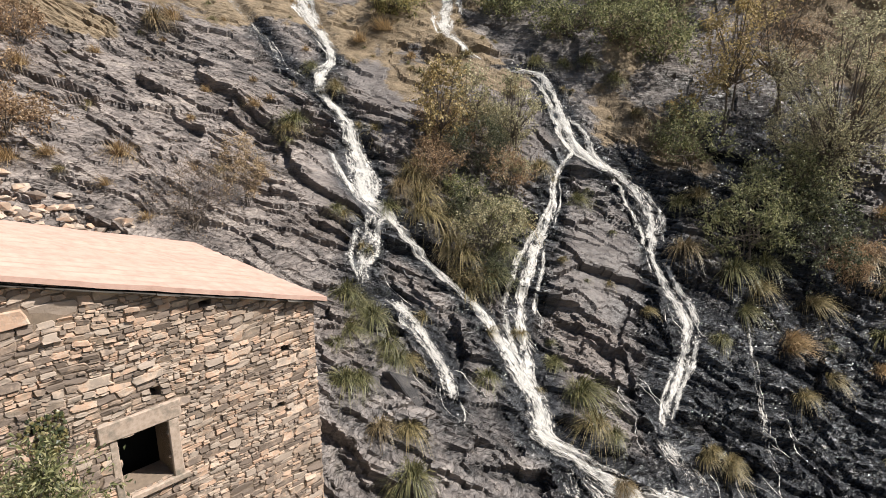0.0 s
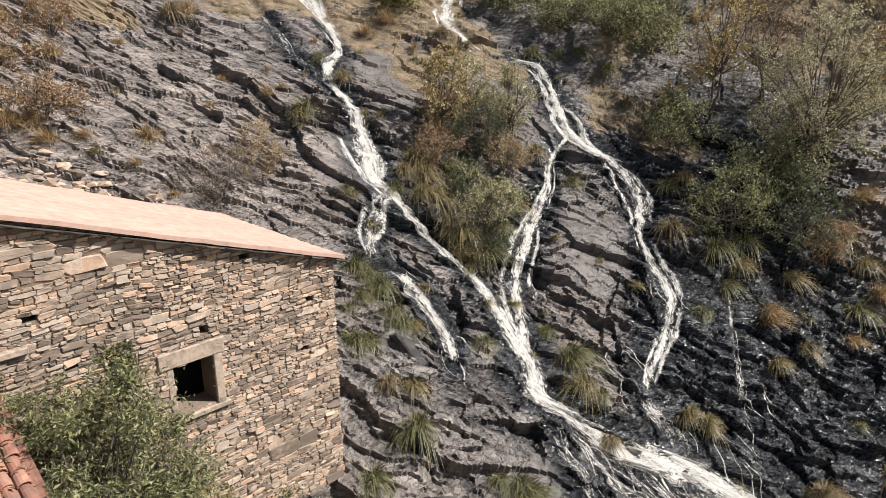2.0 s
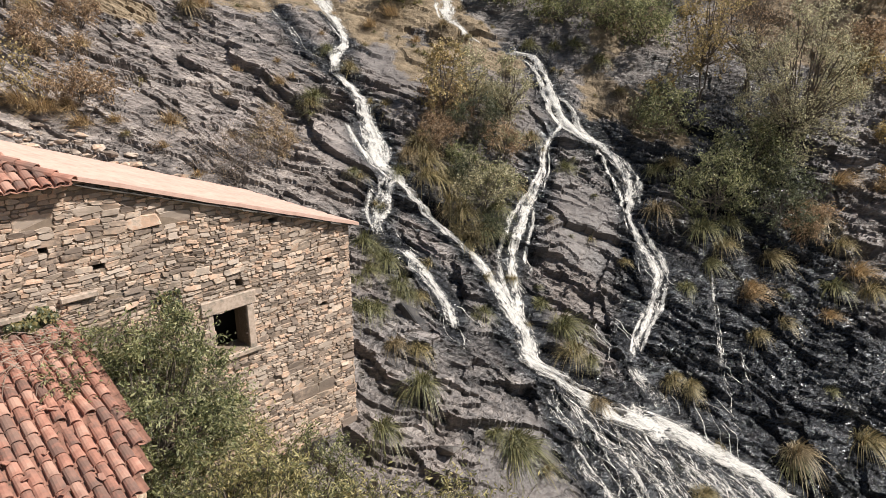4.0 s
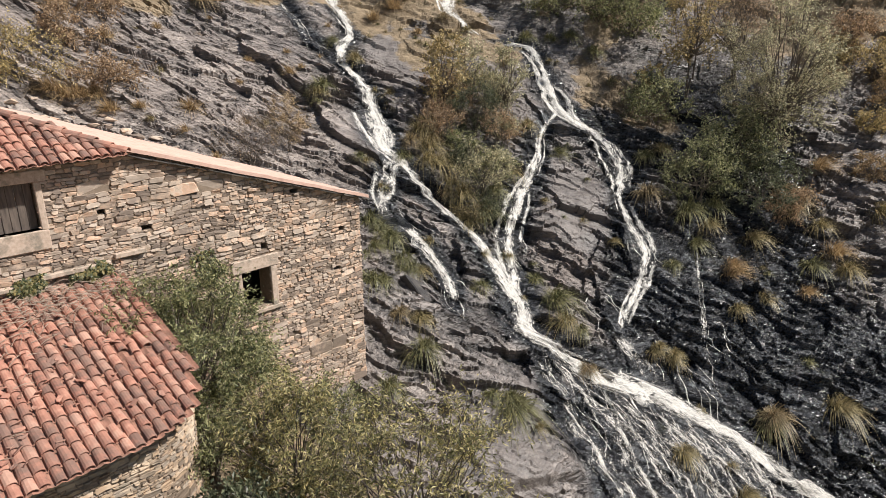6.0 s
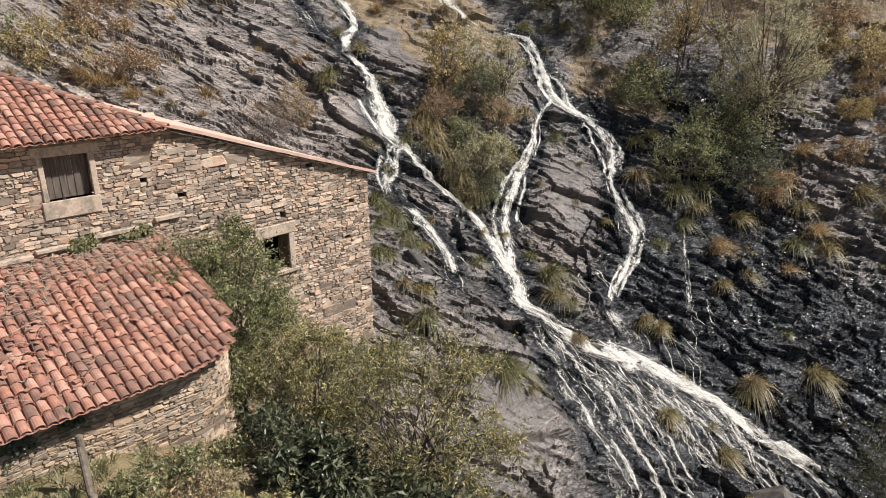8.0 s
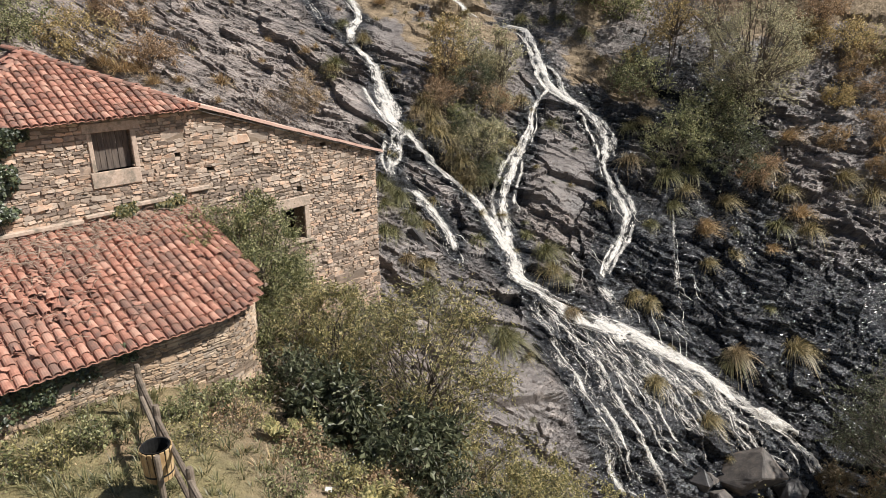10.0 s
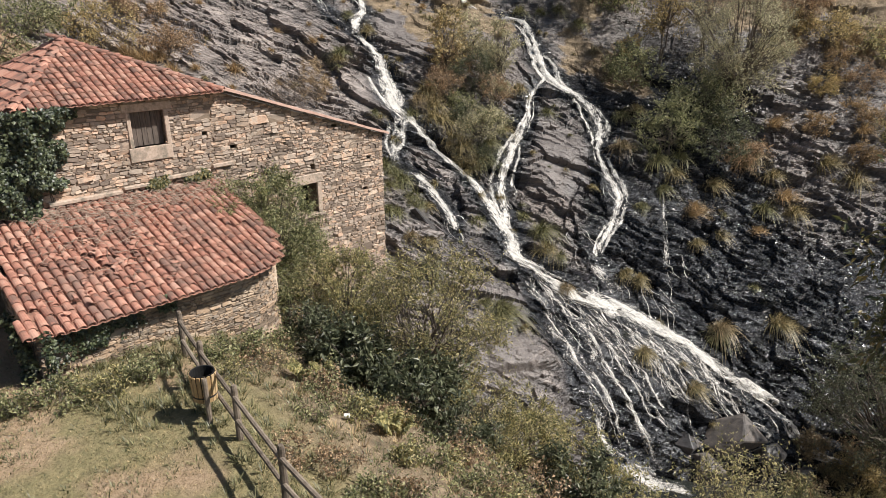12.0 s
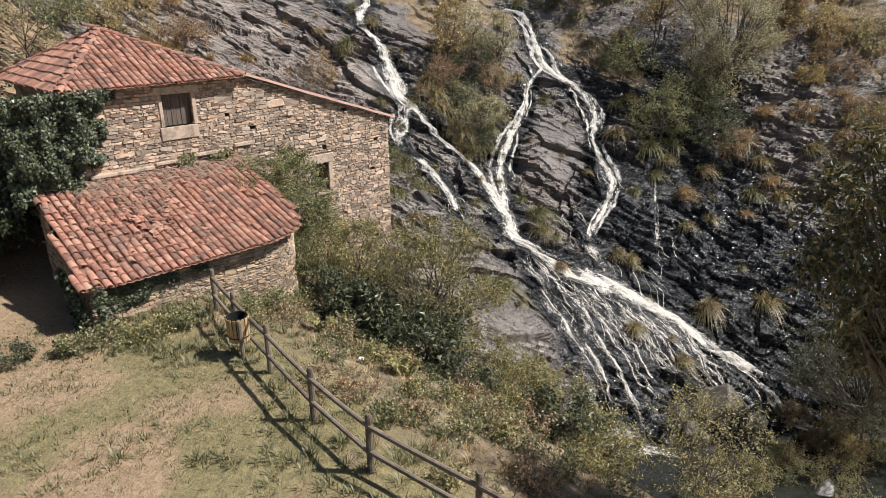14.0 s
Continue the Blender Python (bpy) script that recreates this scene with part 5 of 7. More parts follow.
# tussocks
def tussock_mesh(seed, material, blades=340, length=0.60, width=0.0075, droop=1.1, downhill=0.5):
    rs = np.random.RandomState(seed)
    az = rs.uniform(0, 2 * math.pi, blades)
    el = np.radians(rs.uniform(25, 88, blades))
    ln = length * rs.uniform(0.45, 1.2, blades)
    d = np.stack([np.cos(az) * np.cos(el), np.sin(az) * np.cos(el), np.sin(el)], 1)
    root = np.stack([np.cos(az), np.sin(az), 0 * az], 1) * rs.uniform(0, 0.20, blades)[:, None]
    side = np.stack([-np.sin(az), np.cos(az), 0 * az], 1)
    segs = 3
    sag = rs.uniform(0.5, 1.35, blades)
    vs = []
    for k in range(segs + 1):
        t = k / segs
        p = root + d * (ln * t)[:, None] + np.array([0, -downhill, 0]) * (ln * t * t)[:, None]
        p[:, 2] -= droop * ln * t**2.3 * (0.45 + 0.55 * np.cos(el)) * sag
        w = width * (1 - 0.85 * t**1.5)
        vs += [p - side * w, p + side * w]
    v = np.stack(vs, 1).reshape(-1, 3)
    i = np.arange(blades)[:, None] * (2 * segs + 2)
    f = np.concatenate([i + np.array([[2 * k, 2 * k + 1, 2 * k + 3, 2 * k + 2]]) for k in range(segs)])
    return mesh_from("tussock", v, f, material)


def plant_tussocks(rows, meshes, label, group, seed):
    rng = random.Random(seed)
    for x, y, w in rows:
        ob = new("grass_tussock", rng.choice(meshes))
        tagged(ob, label, "grass tussock", group)
        s = max(0.5, min(2.1, w * 1.2)) * rng.uniform(0.9, 1.1)
        ob.matrix_basis = Matrix.Translation(on_ground(x, y)) @ Matrix.Translation((0, 0, -0.04)) @ Matrix.Rotation(rng.gauss(0, 0.45), 4, "Z") @ Matrix.Diagonal((s, s, s * rng.uniform(0.85, 1.1), 1))


tus_g = [tussock_mesh(k, m_blade_green) for k in (1, 2, 3)]
tus_y = [tussock_mesh(k, m_blade_yellow) for k in (4, 5, 6)]
tus_d = [tussock_mesh(k, m_blade_dry, 340, 0.56, 0.006, 0.7) for k in (7, 8, 9)]
tus_o = [tussock_mesh(k, m_blade_rust, 340, 0.58) for k in (10, 11)]
plant_tussocks([(-6.4, 28.2, 1.54), (-6.5, 33.4, 0.97), (6.1, 29.1, 1.22), (11.2, 24.1, 1.09), (-2.9, 20.5, 1.53), (-1.8, 19.4, 1.26), (-2.5, 17.5, 1.09), (-3.3, 18.5, 0.72), (1.5, 19.7, 1.09), (4.1, 21.4, 1.06), (4.8, 20.3, 1.61), (5.6, 19.1, 1.01), (-0.9, 15.3, 1.5), (-2.0, 13.3, 1.23), (2.3, 15.1, 1.26), (1.7, 15.0, 0.77), (14.1, 18.3, 1.6), (19.2, 25.7, 1.59), (-4.1, 24.3, 0.74), (12.7, 25.5, 1.29), (5.2, 37.5, 1.25), (6.7, 37.6, 1.08), (-2.2, 25.5, 1.17), (1.1, 26.2, 1.57), (2.4, 25.3, 1.41), (1.8, 24.0, 1.73), (12.6, 26.9, 1.76), (14.2, 27.5, 1.82), (11.2, 30.0, 1.24), (13.1, 29.6, 1.56)],
               tus_g, "arching green grass tussock on a rock ledge", "green tussocks", 103)
plant_tussocks([(9.3, 36.2, 1.41), (7.8, 37.2, 1.43), (2.5, 14.9, 1.77), (17.1, 21.4, 0.86), (-2.4, 20.2, 1.6), (-3.3, 20.9, 1.3), (-1.5, 19.0, 1.2), (-2.9, 17.2, 1.2), (-3.0, 19.2, 1.0)],
               tus_g, "arching green grass tussock on a rock ledge", "green tussocks", 133)
plant_tussocks([(-6.5, 27.4, 1.23), (-3.0, 29.8, 1.3), (-5.1, 32.1, 1.24), (-1.0, 25.6, 1.53), (10.0, 34.4, 1.02), (12.2, 30.4, 1.73), (13.9, 22.6, 1.1), (-1.1, 19.1, 0.83), (5.0, 19.3, 1.35), (-1.0, 16.8, 1.18), (9.4, 19.9, 0.74), (10.0, 19.5, 0.87), (8.3, 24.6, 0.75), (20.2, 27.5, 1.99), (4.9, 25.7, 0.47), (15.9, 23.8, 1.17), (1.4, 37.5, 1.06), (0.3, 26.7, 1.33), (1.0, 23.3, 1.33), (3.8, 35.1, 1.0), (4.4, 30.0, 1.32), (13.5, 26.3, 1.47), (9.3, 15.8, 1.3), (11.8, 15.2, 1.35), (9.2, 19.7, 0.97), (10.0, 19.7, 0.92), (18.0, 19.8, 1.71), (18.7, 28.1, 2.71), (23.7, 28.2, 2.86), (21.0, 25.7, 1.53)],
               tus_y, "yellowing grass tussock hanging from wet rock", "yellow tussocks", 121)
plant_tussocks([(15.9, 26.2, 1.45), (25.5, 27.6, 2.48), (-1.1, 28.6, 1.7), (-1.3, 27.7, 1.6), (-0.9, 26.7, 1.8), (-0.4, 25.9, 1.7), (0.2, 25.1, 1.7), (-1.0, 29.8, 1.4), (0.8, 24.6, 1.6), (3.4, 27.4, 1.3)],
               tus_y, "yellowing grass tussock hanging from wet rock", "yellow tussocks", 151)
plant_tussocks([(-10.8, 21.7, 1.42), (-10.1, 28.4, 0.69), (-8.0, 28.2, 1.13), (-3.3, 38.3, 1.81), (14.2, 24.3, 1.43), (18.4, 24.4, 1.23), (-1.7, 36.5, 1.04), (-14.4, 28.0, 0.89), (-9.9, 25.9, 0.67), (-13.5, 19.4, 1.37), (-15.6, 22.0, 1.54), (-15.0, 23.8, 1.34), (-13.3, 33.7, 2.73), (-17.0, 24.3, 1.68), (-12.0, 19.8, 0.9), (-14.1, 18.3, 1.12), (-4.5, 37.0, 1.41), (20.9, 30.0, 1.74), (20.6, 26.3, 1.96), (14.3, 24.6, 1.39), (25.2, 35.9, 3.26), (27.0, 34.6, 3.71), (26.7, 29.8, 2.59), (25.8, 32.6, 2.67), (-13.8, 18.6, 1.43), (-12.8, 18.9, 1.14), (-14.5, 18.2, 1.42)],
               tus_d, "dry straw-coloured grass tussock on the slope", "dry tussocks", 100)
plant_tussocks([(10.5, 27.4, 1.59), (-1.8, 16.2, 0.86), (5.9, 18.0, 0.89), (-1.8, 26.5, 1.31), (-13.7, 32.6, 3.0), (-1.1, 27.2, 1.48), (0.1, 24.4, 0.99), (2.8, 32.3, 1.24), (19.2, 28.3, 1.98), (18.9, 29.1, 2.0), (-0.2, 37.6, 1.06), (14.2, 18.5, 1.6), (5.9, 17.9, 0.96)],
               tus_o, "rust-brown drooping grass tussock on rock", "brown tussocks", 111)
# small tussocks and herbs strewn over the face
rng = random.Random(31)
strewn = {0: [], 1: [], 2: []}
while sum(len(v) for v in strewn.values()) < 150:
    x, y = rng.uniform(-17, 26), rng.uniform(12, 42)
    if float(rockness(np.array([x]), np.array([y]))[0]) < 0.6:
        continue
    v = float(fbm(np.array([x * 0.21]), np.array([y * 0.21]), 5.0, 3)[0])
    left = x < -6
    if v < (-0.05 if left else 0.10) and y < 33:
        continue
    strewn[2 if (left and rng.random() < 0.7) else rng.choice((0, 1, 1))].append((x, y, rng.uniform(0.35, 0.8)))
thin_g = [tussock_mesh(k, m_blade_green, 130, 0.6, 0.012) for k in (21, 22)]
thin_y = [tussock_mesh(k, m_blade_yellow, 130, 0.6, 0.012) for k in (23, 24)]
thin_d = [tussock_mesh(k, m_blade_dry, 130, 0.55, 0.011, 0.6) for k in (25, 26)]
plant_tussocks(strewn[0], thin_g, "small green grass tuft in a rock crack", "small tufts", 1)
plant_tussocks(strewn[1], thin_y, "small yellow-green grass tuft in a rock crack", "small tufts", 2)
plant_tussocks(strewn[2], thin_d, "small dry grass tuft in a rock crack", "small tufts", 3)

# ---- shrubs and trees on the rock face ----
# x, y, height, width
woody("birch", "thin autumn birch with sparse orange-yellow leaves", "tree", on_ground(-0.1, 29.4), 5.0, 1.5, m_leaf_yellow, 2600, 0.12, 0.6, 22, 12, 1, 0.07, seed=1, low=0.15, cone=0.5, spread=0.5)
woody("shrub", "yellow-green deciduous shrub on a rock rib", "shrub", on_ground(1.4, 30.9), 4.0, 1.25, m_leaf_grey, 1700, 0.11, 0.55, 20, 12, 4, 0.04, seed=2)
woody("shrub", "olive and brown heather shrub on rock", "shrub", on_ground(-0.2, 27.6), 2.3, 1.05, m_leaf_brown, 2400, 0.09, 0.35, 24, 12, 7, 0.03, seed=3, low=0.1)
woody("shrub", "dark green broom shrub between the falls", "shrub", on_ground(1.5, 28.5), 3.0, 1.3, m_leaf_dark, 4000, 0.10, 0.3, 24, 12, 7, 0.03, seed=4, low=0.1)
woody("willow", "grey-leaved sallow leaning over the falls", "tree", on_ground(3.2, 29.8), 4.2, 1.25, m_leaf_grey, 2400, 0.10, 0.5, 24, 12, 3, 0.06, seed=5, low=0.3)
woody("shrub", "silver-green leaved shrub overhanging a ledge", "shrub", on_ground(1.8, 24.9), 3.0, 1.55, m_leaf_grey, 3600, 0.085, 0.6, 26, 12, 5, 0.035, seed=6, low=0.05)
woody("shrub", "dark mossy undergrowth below the shrubs", "shrub", on_ground(2.0, 23.9), 1.5, 1.1, m_leaf_dark, 2600, 0.10, 0.28, 18, 12, 6, 0.02, seed=7, low=0.0, up=-0.2)
woody("shrub", "brown dying shrub on the rock rib", "shrub", on_ground(2.8, 27.9), 2.3, 1.1, m_leaf_brown, 1800, 0.09, 0.4, 16, 10, 5, 0.025, seed=8, low=0.1)
woody("shrub", "bare reddish-brown twiggy shrub above the house", "shrub", on_ground(-8.1, 20.3), 2.3, 1.6, m_leaf_brown, 1200, 0.05, 0.5, 34, 16, 9, 0.022, seed=9, low=0.15, spread=0.5, up=0.8)
woody("shrub", "dry straw-coloured bush on the slope", "shrub", on_ground(-6.9, 22.3), 2.6, 0.95, m_blade_dry, 3200, 0.14, 0.10, 20, 14, 9, 0.015, seed=10, low=0.0, up=1.2)
woody("shrub", "dense green shrub beside the falls", "shrub", on_ground(12.2, 31.6), 3.2, 1.8, m_leaf_green, 3600, 0.11, 0.5, 22, 12, 4, 0.04, seed=11, low=0.1)
woody("sapling", "slender sapling with pale yellow-green leaves", "tree", on_ground(12.2, 33.5), 3.0, 0.8, m_leaf_yellow, 700, 0.12, 0.6, 10, 8, 1, 0.04, seed=12)
woody("tree", "tall thin tree with yellow-green leaves", "tree", on_ground(14.4, 33.6), 7.0, 2.2, m_leaf_yellow, 4000, 0.13, 0.55, 26, 12, 2, 0.08, low=0.3, seed=13)
woody("tree", "leafless greyish-brown tree with fine twigs", "tree", on_ground(17.5, 34.6), 6.4, 2.5, m_leaf_brown, 3000, 0.09, 0.5, 36, 16, 3, 0.08, seed=14, up=0.9, spread=0.55)
woody("willow", "large grey-green willow on the slope", "tree", on_ground(18.3, 30.6), 9.6, 3.3, m_leaf_grey, 22000, 0.105, 0.36, 90, 18, 5, 0.10, seed=15, low=0.05, spread=0.27, flat=0.15, up=0.8)
woody("shrub", "dark evergreen shrub under the willow", "shrub", on_ground(16.4, 29.8), 4.0, 2.4, m_leaf_green, 6000, 0.12, 0.45, 36, 14, 5, 0.06, seed=16, low=0.05)
woody("shrub", "dark green thicket on the wet slope", "shrub", on_ground(13.3, 27.5), 3.6, 2.0, m_leaf_green, 4800, 0.12, 0.3, 28, 12, 6, 0.04, seed=17, low=0.0)
woody("shrub", "dark thicket on the wet slope", "shrub", on_ground(16.4, 27.6), 3.2, 2.0, m_leaf_dark, 5200, 0.12, 0.4, 28, 12, 6, 0.04, seed=18, low=0.0)
woody("shrub", "rusty brown bracken clump", "shrub", on_ground(18.2, 27.4), 2.3, 1.3, m_leaf_brown, 3000, 0.12, 0.3, 18, 12, 8, 0.02, seed=19, low=0.0)
for k, (x, y, h, w, dark) in enumerate([(9.8, 37.4, 3.3, 5.2, 1), (7.3, 38.6, 2.9, 4.4, 1), (12.1, 36.7, 4.5, 4.7, 1), (4.0, 40.2, 2.4, 3.4, 1), (-3.0, 39.0, 2.4, 3.0, 0), (13.8, 40.2, 5.0, 6.0, 1),
                                        (10.6, 41.4, 4.6, 6.0, 1), (6.3, 42.0, 4.2, 5.8, 1), (2.0, 43.0, 3.6, 5.0, 1), (-2.0, 42.5, 3.2, 4.5, 0), (-6.5, 42.0, 3.0, 4.0, 0), (17.5, 41.0, 6.5, 6.0, 0), (21.5, 39.5, 7.0, 6.0, 0)]):
    woody("shrub", "dark shaded thicket along the top of the rocks" if dark else "green and brown thicket along the top of the rocks", "shrub", on_ground(x, y + 0.8), h * 0.75, w / 2, m_leaf_green if dark else m_leaf_olive,
          4200, 0.14, 0.42, 28, 12, 5, 0.05, seed=40 + k, low=0.0, group="upper thickets")
for k, (x, y, h, w, m_) in enumerate([(26.2, 34.6, 3.8, 5.0, m_leaf_yellow), (29.5, 33.6, 5.0, 6.0, m_leaf_olive), (24.9, 36.4, 3.2, 4.4, m_leaf_brown), (29.0, 29.0, 4.0, 5.0, m_leaf_olive), (33.0, 31.0, 6.0, 6.0, m_leaf_green), (27.0, 38.5, 5.0, 6.0, m_leaf_olive)]):
    woody("shrub", "yellowing autumn scrub on the far slope", "shrub", on_ground(x, y), h * 0.65, w / 2 * 0.85, m_, 3000, 0.14, 0.42, 26, 12, 5, 0.04, seed=60 + k, low=0.0, group="far scrub")
for k, (x, y, h, w, m_, lab) in enumerate([(-16.2, 11.8, 3.2, 4.2, m_leaf_green, "green bush behind the house"), (-15.2, 17.7, 2.2, 3.4, m_leaf_yellow, "yellow-green broom bush on the slope"),
                                           (-13.2, 19.9, 1.3, 2.6, m_leaf_brown, "low brown scrub above the house"), (-16.2, 14.8, 2.0, 3.2, m_leaf_green, "green bush behind the house"),
                                           (-15.1, 21.6, 2.3, 2.3, m_leaf_brown, "rusty brown bracken on the slope"), (-15.7, 25.3, 2.0, 2.0, m_leaf_brown, "rusty brown bracken on the slope"),
                                           (-18.5, 17.0, 3.0, 4.0, m_leaf_green, "green bush on the slope"), (-18.0, 24.0, 2.6, 3.4, m_leaf_yellow, "yellow-green broom bush on the slope")]):
    woody("shrub", lab, "shrub", on_ground(x, y), h, w / 2, m_, 3200, 0.10, 0.4, 22, 12, 6, 0.03, seed=80 + k, low=0.0)

rng = random.Random(41)
for k, (x, y) in enumerate([(24.4, 35.6), (25.8, 33.0), (26.4, 30.4), (24.6, 31.6), (27.6, 32.0), (28.2, 29.4), (26.0, 28.2), (23.4, 29.4), (22.6, 34.2), (28.6, 34.4)]):
    woody("shrub", "dry tan scrub on the stony slope", "shrub", on_ground(x, y), rng.uniform(1.1, 1.9), rng.uniform(0.9, 1.5), rng.choice((m_leaf_yellow, m_leaf_brown, m_blade_dry)), 2000, 0.12, 0.3, 18, 12, 6, 0.02, seed=640 + k, low=0.0, up=0.8, group="dry scrub")
# undergrowth that closes the rib between the falls
for k, (x, y, h, r, m_) in enumerate([(0.4, 30.0, 2.2, 1.2, m_leaf_brown), (-0.6, 29.0, 1.5, 0.8, m_leaf_brown), (0.9, 27.0, 1.9, 0.95, m_leaf_green), (2.6, 30.0, 2.6, 1.2, m_leaf_grey), (3.0, 28.6, 2.0, 0.85, m_leaf_grey),
                                      (0.7, 25.9, 1.5, 0.8, m_leaf_dark), (2.6, 26.2, 1.9, 1.0, m_leaf_green), (1.2, 32.2, 2.0, 1.2, m_leaf_yellow), (2.6, 31.6, 2.0, 0.9, m_leaf_grey), (-0.4, 31.4, 1.6, 0.9, m_leaf_brown), (1.3, 23.3, 1.1, 0.9, m_blade_yellow)]):
    woody("shrub", "mixed heather and bramble undergrowth on the rock rib", "shrub", on_ground(x, y), h, r, m_, 2400, 0.085, 0.4, 20, 12, 6, 0.02, seed=500 + k, low=0.0, group="rib undergrowth")

# ---- bushes round the house and down the bank ----
p = at_wall(2.95, 1.35, 0)
woody("bush", "green narrow-leaved bush against the stone wall", "bush", on_ground(p.x, p.y), 3.0 - gz(p.x, p.y), 1.75, m_leaf_green, 26000, 0.085, 0.3, 76, 20, 6, 0.05, seed=101, low=0.25, spread=0.28, flat=0.2)
for k, (u_, o_, top_, r_) in enumerate([(4.3, 1.4, 0.55, 1.1), (2.4, 2.9, 0.7, 1.0), (3.7, 2.6, 0.5, 1.1), (6.3, 1.6, -0.7, 1.0)]):
    p = at_wall(u_, o_, 0)
    woody("bush", "green leafy bush against the stone wall", "bush", on_ground(p.x, p.y), top_ - gz(p.x, p.y), r_, m_leaf_green if k % 2 else m_leaf_olive, 4200, 0.09, 0.28, 34, 14, 6, 0.04, seed=160 + k, low=0.1, spread=0.32, flat=0.2)
woody("bush", "large olive-green willow bush on the bank", "bush", on_ground(-0.6, 3.3), 1.8 - gz(-0.6, 3.3), 1.95, m_leaf_olive, 16000, 0.09, 0.26, 90, 18, 8, 0.05, seed=102, low=0.05, spread=0.28, up=0.6, flat=0.15)
woody("bush", "olive-green bush below the house corner", "bush", on_ground(-3.0, 4.6), 1.3 - gz(-3.0, 4.6), 1.3, m_leaf_olive, 6500, 0.09, 0.28, 40, 18, 6, 0.04, seed=103, low=0.1, spread=0.3, flat=0.2)
for k, (x, y, h, r, m_, n_, sz, wd, lab) in enumerate([
        (-2.5, 1.9, 1.5, 1.0, m_leaf_dark, 3400, 0.15, 0.38, "dark glossy laurel bush on the bank"),
        (-0.9, 1.0, 1.5, 1.1, m_leaf_dark, 3600, 0.15, 0.38, "dark glossy laurel bush on the bank"),
        (-3.4, 2.9, 1.5, 0.9, m_leaf_dark, 3000, 0.11, 0.38, "dark glossy laurel bush by the round wall"),
        (0.6, 1.6, 1.6, 1.2, m_leaf_olive, 6000, 0.075, 0.3, "yellow-green bush on the steep bank"),
        (1.5, 0.4, 1.5, 1.2, m_leaf_olive, 6000, 0.075, 0.3, "yellow-green bush on the steep bank"),
        (2.4, 2.0, 2.0, 1.5, m_leaf_olive, 7000, 0.08, 0.3, "yellow-green bush on the steep bank"),
        (2.6, -0.7, 1.6, 0.95, m_leaf_dark, 3600, 0.11, 0.36, "dark glossy laurel bush on the bank"),
        (0.2, 0.1, 0.9, 0.8, m_leaf_dark, 2400, 0.10, 0.36, "dark low laurel on the bank"),
        (3.6, -0.4, 1.2, 1.1, m_leaf_olive, 3600, 0.09, 0.34, "grey-green bush on the steep bank"),
        (3.2, -2.4, 1.0, 0.9, m_leaf_olive, 3600, 0.075, 0.3, "yellow-green scrub on the bank")]):
    woody("bush", lab, "bush", on_ground(x, y), h, r, m_, n_, sz, wd, 26, 14, 6, 0.03, seed=120 + k, low=0.0, spread=0.34, up=0.5, flat=0.2)
woody("rowan", "sparse elder sapling with yellowing leaflets", "tree", on_ground(5.9, -1.9), -0.7 - gz(5.9, -1.9), 1.5, m_leaf_olive, 4200, 0.062, 0.38, 40, 10, 3, 0.025, seed=140, low=0.35, spread=0.45, flat=0.7)
woody("tree", "dark sparse tree leaning over the stream", "tree", on_ground(20.2, 12.6), 8.4, 3.3, m_leaf_dark, 17000, 0.09, 0.45, 70, 16, 2, 0.10, lean=(-0.12, 0), seed=142, low=0.3, spread=0.30)
woody("tree", "dark tree on the stream bank", "tree", on_ground(24.5, 13.0), 9.0, 3.0, m_leaf_dark, 6500, 0.12, 0.45, 50, 16, 3, 0.10, seed=143, low=0.35, spread=0.34)
for k, (x, y, h, r, m_, lab) in enumerate([(13.0, 3.0, 2.2, 1.6, m_leaf_olive, "yellow-green scrub by the stream"), (14.0, 4.5, 3.0, 2.0, m_leaf_green, "green scrub by the stream"),
                                           (19.0, 12.4, 2.0, 1.4, m_leaf_yellow, "rusty yellow scrub on the stream bank"), (16.0, 11.6, 1.3, 1.0, m_blade_dry, "dry sedge among stream boulders"), (21.5, 13.4, 2.2, 1.6, m_leaf_olive, "green scrub on the stream bank"),
                                           (17.5, 14.2, 1.2, 0.9, m_blade_rust, "rusty sedge on wet stones"), (24.0, 15.5, 3.0, 2.0, m_leaf_green, "green scrub on the stream bank")]):
    woody("shrub", lab, "shrub", on_ground(x, y), h, r, m_, 4200, 0.10, 0.36, 26, 13, 6, 0.03, seed=540 + k, low=0.0)
for k, (x, y, h, r, m_, lab) in enumerate([(13.0, 9.6, 1.9, 1.3, m_leaf_olive, "olive scrub among the stream stones"), (15.4, 10.6, 1.7, 1.2, m_leaf_green, "green scrub among the stream stones"), (11.0, 8.2, 2.0, 1.5, m_leaf_olive, "olive scrub by the pool"),
                                           (17.6, 9.4, 2.0, 1.5, m_leaf_olive, "olive scrub among the stream stones"), (19.8, 14.0, 1.7, 1.1, m_blade_dry, "dry drooping sedge over the stream"), (18.2, 13.0, 1.3, 0.9, m_blade_yellow, "yellow sedge over the stream")]):
    woody("shrub", lab, "shrub", on_ground(x, y), h, r, m_, 4000, 0.085, 0.3, 30, 12, 6, 0.025, seed=560 + k, low=0.0)
# chestnut whose boughs reach over the bank
woody("chestnut", "chestnut tree with large toothed green leaves", "tree", on_ground(9.0, -4.7), 6.6 - gz(9.0, -4.7), 2.2, m_leaf_chestnut, 13000, 0.125, 0.34, 80, 12, 3, 0.09, lean=(-0.19, 0), seed=150, squash=0.5, low=0.62, spread=0.28, flat=0.6, up=-0.1)
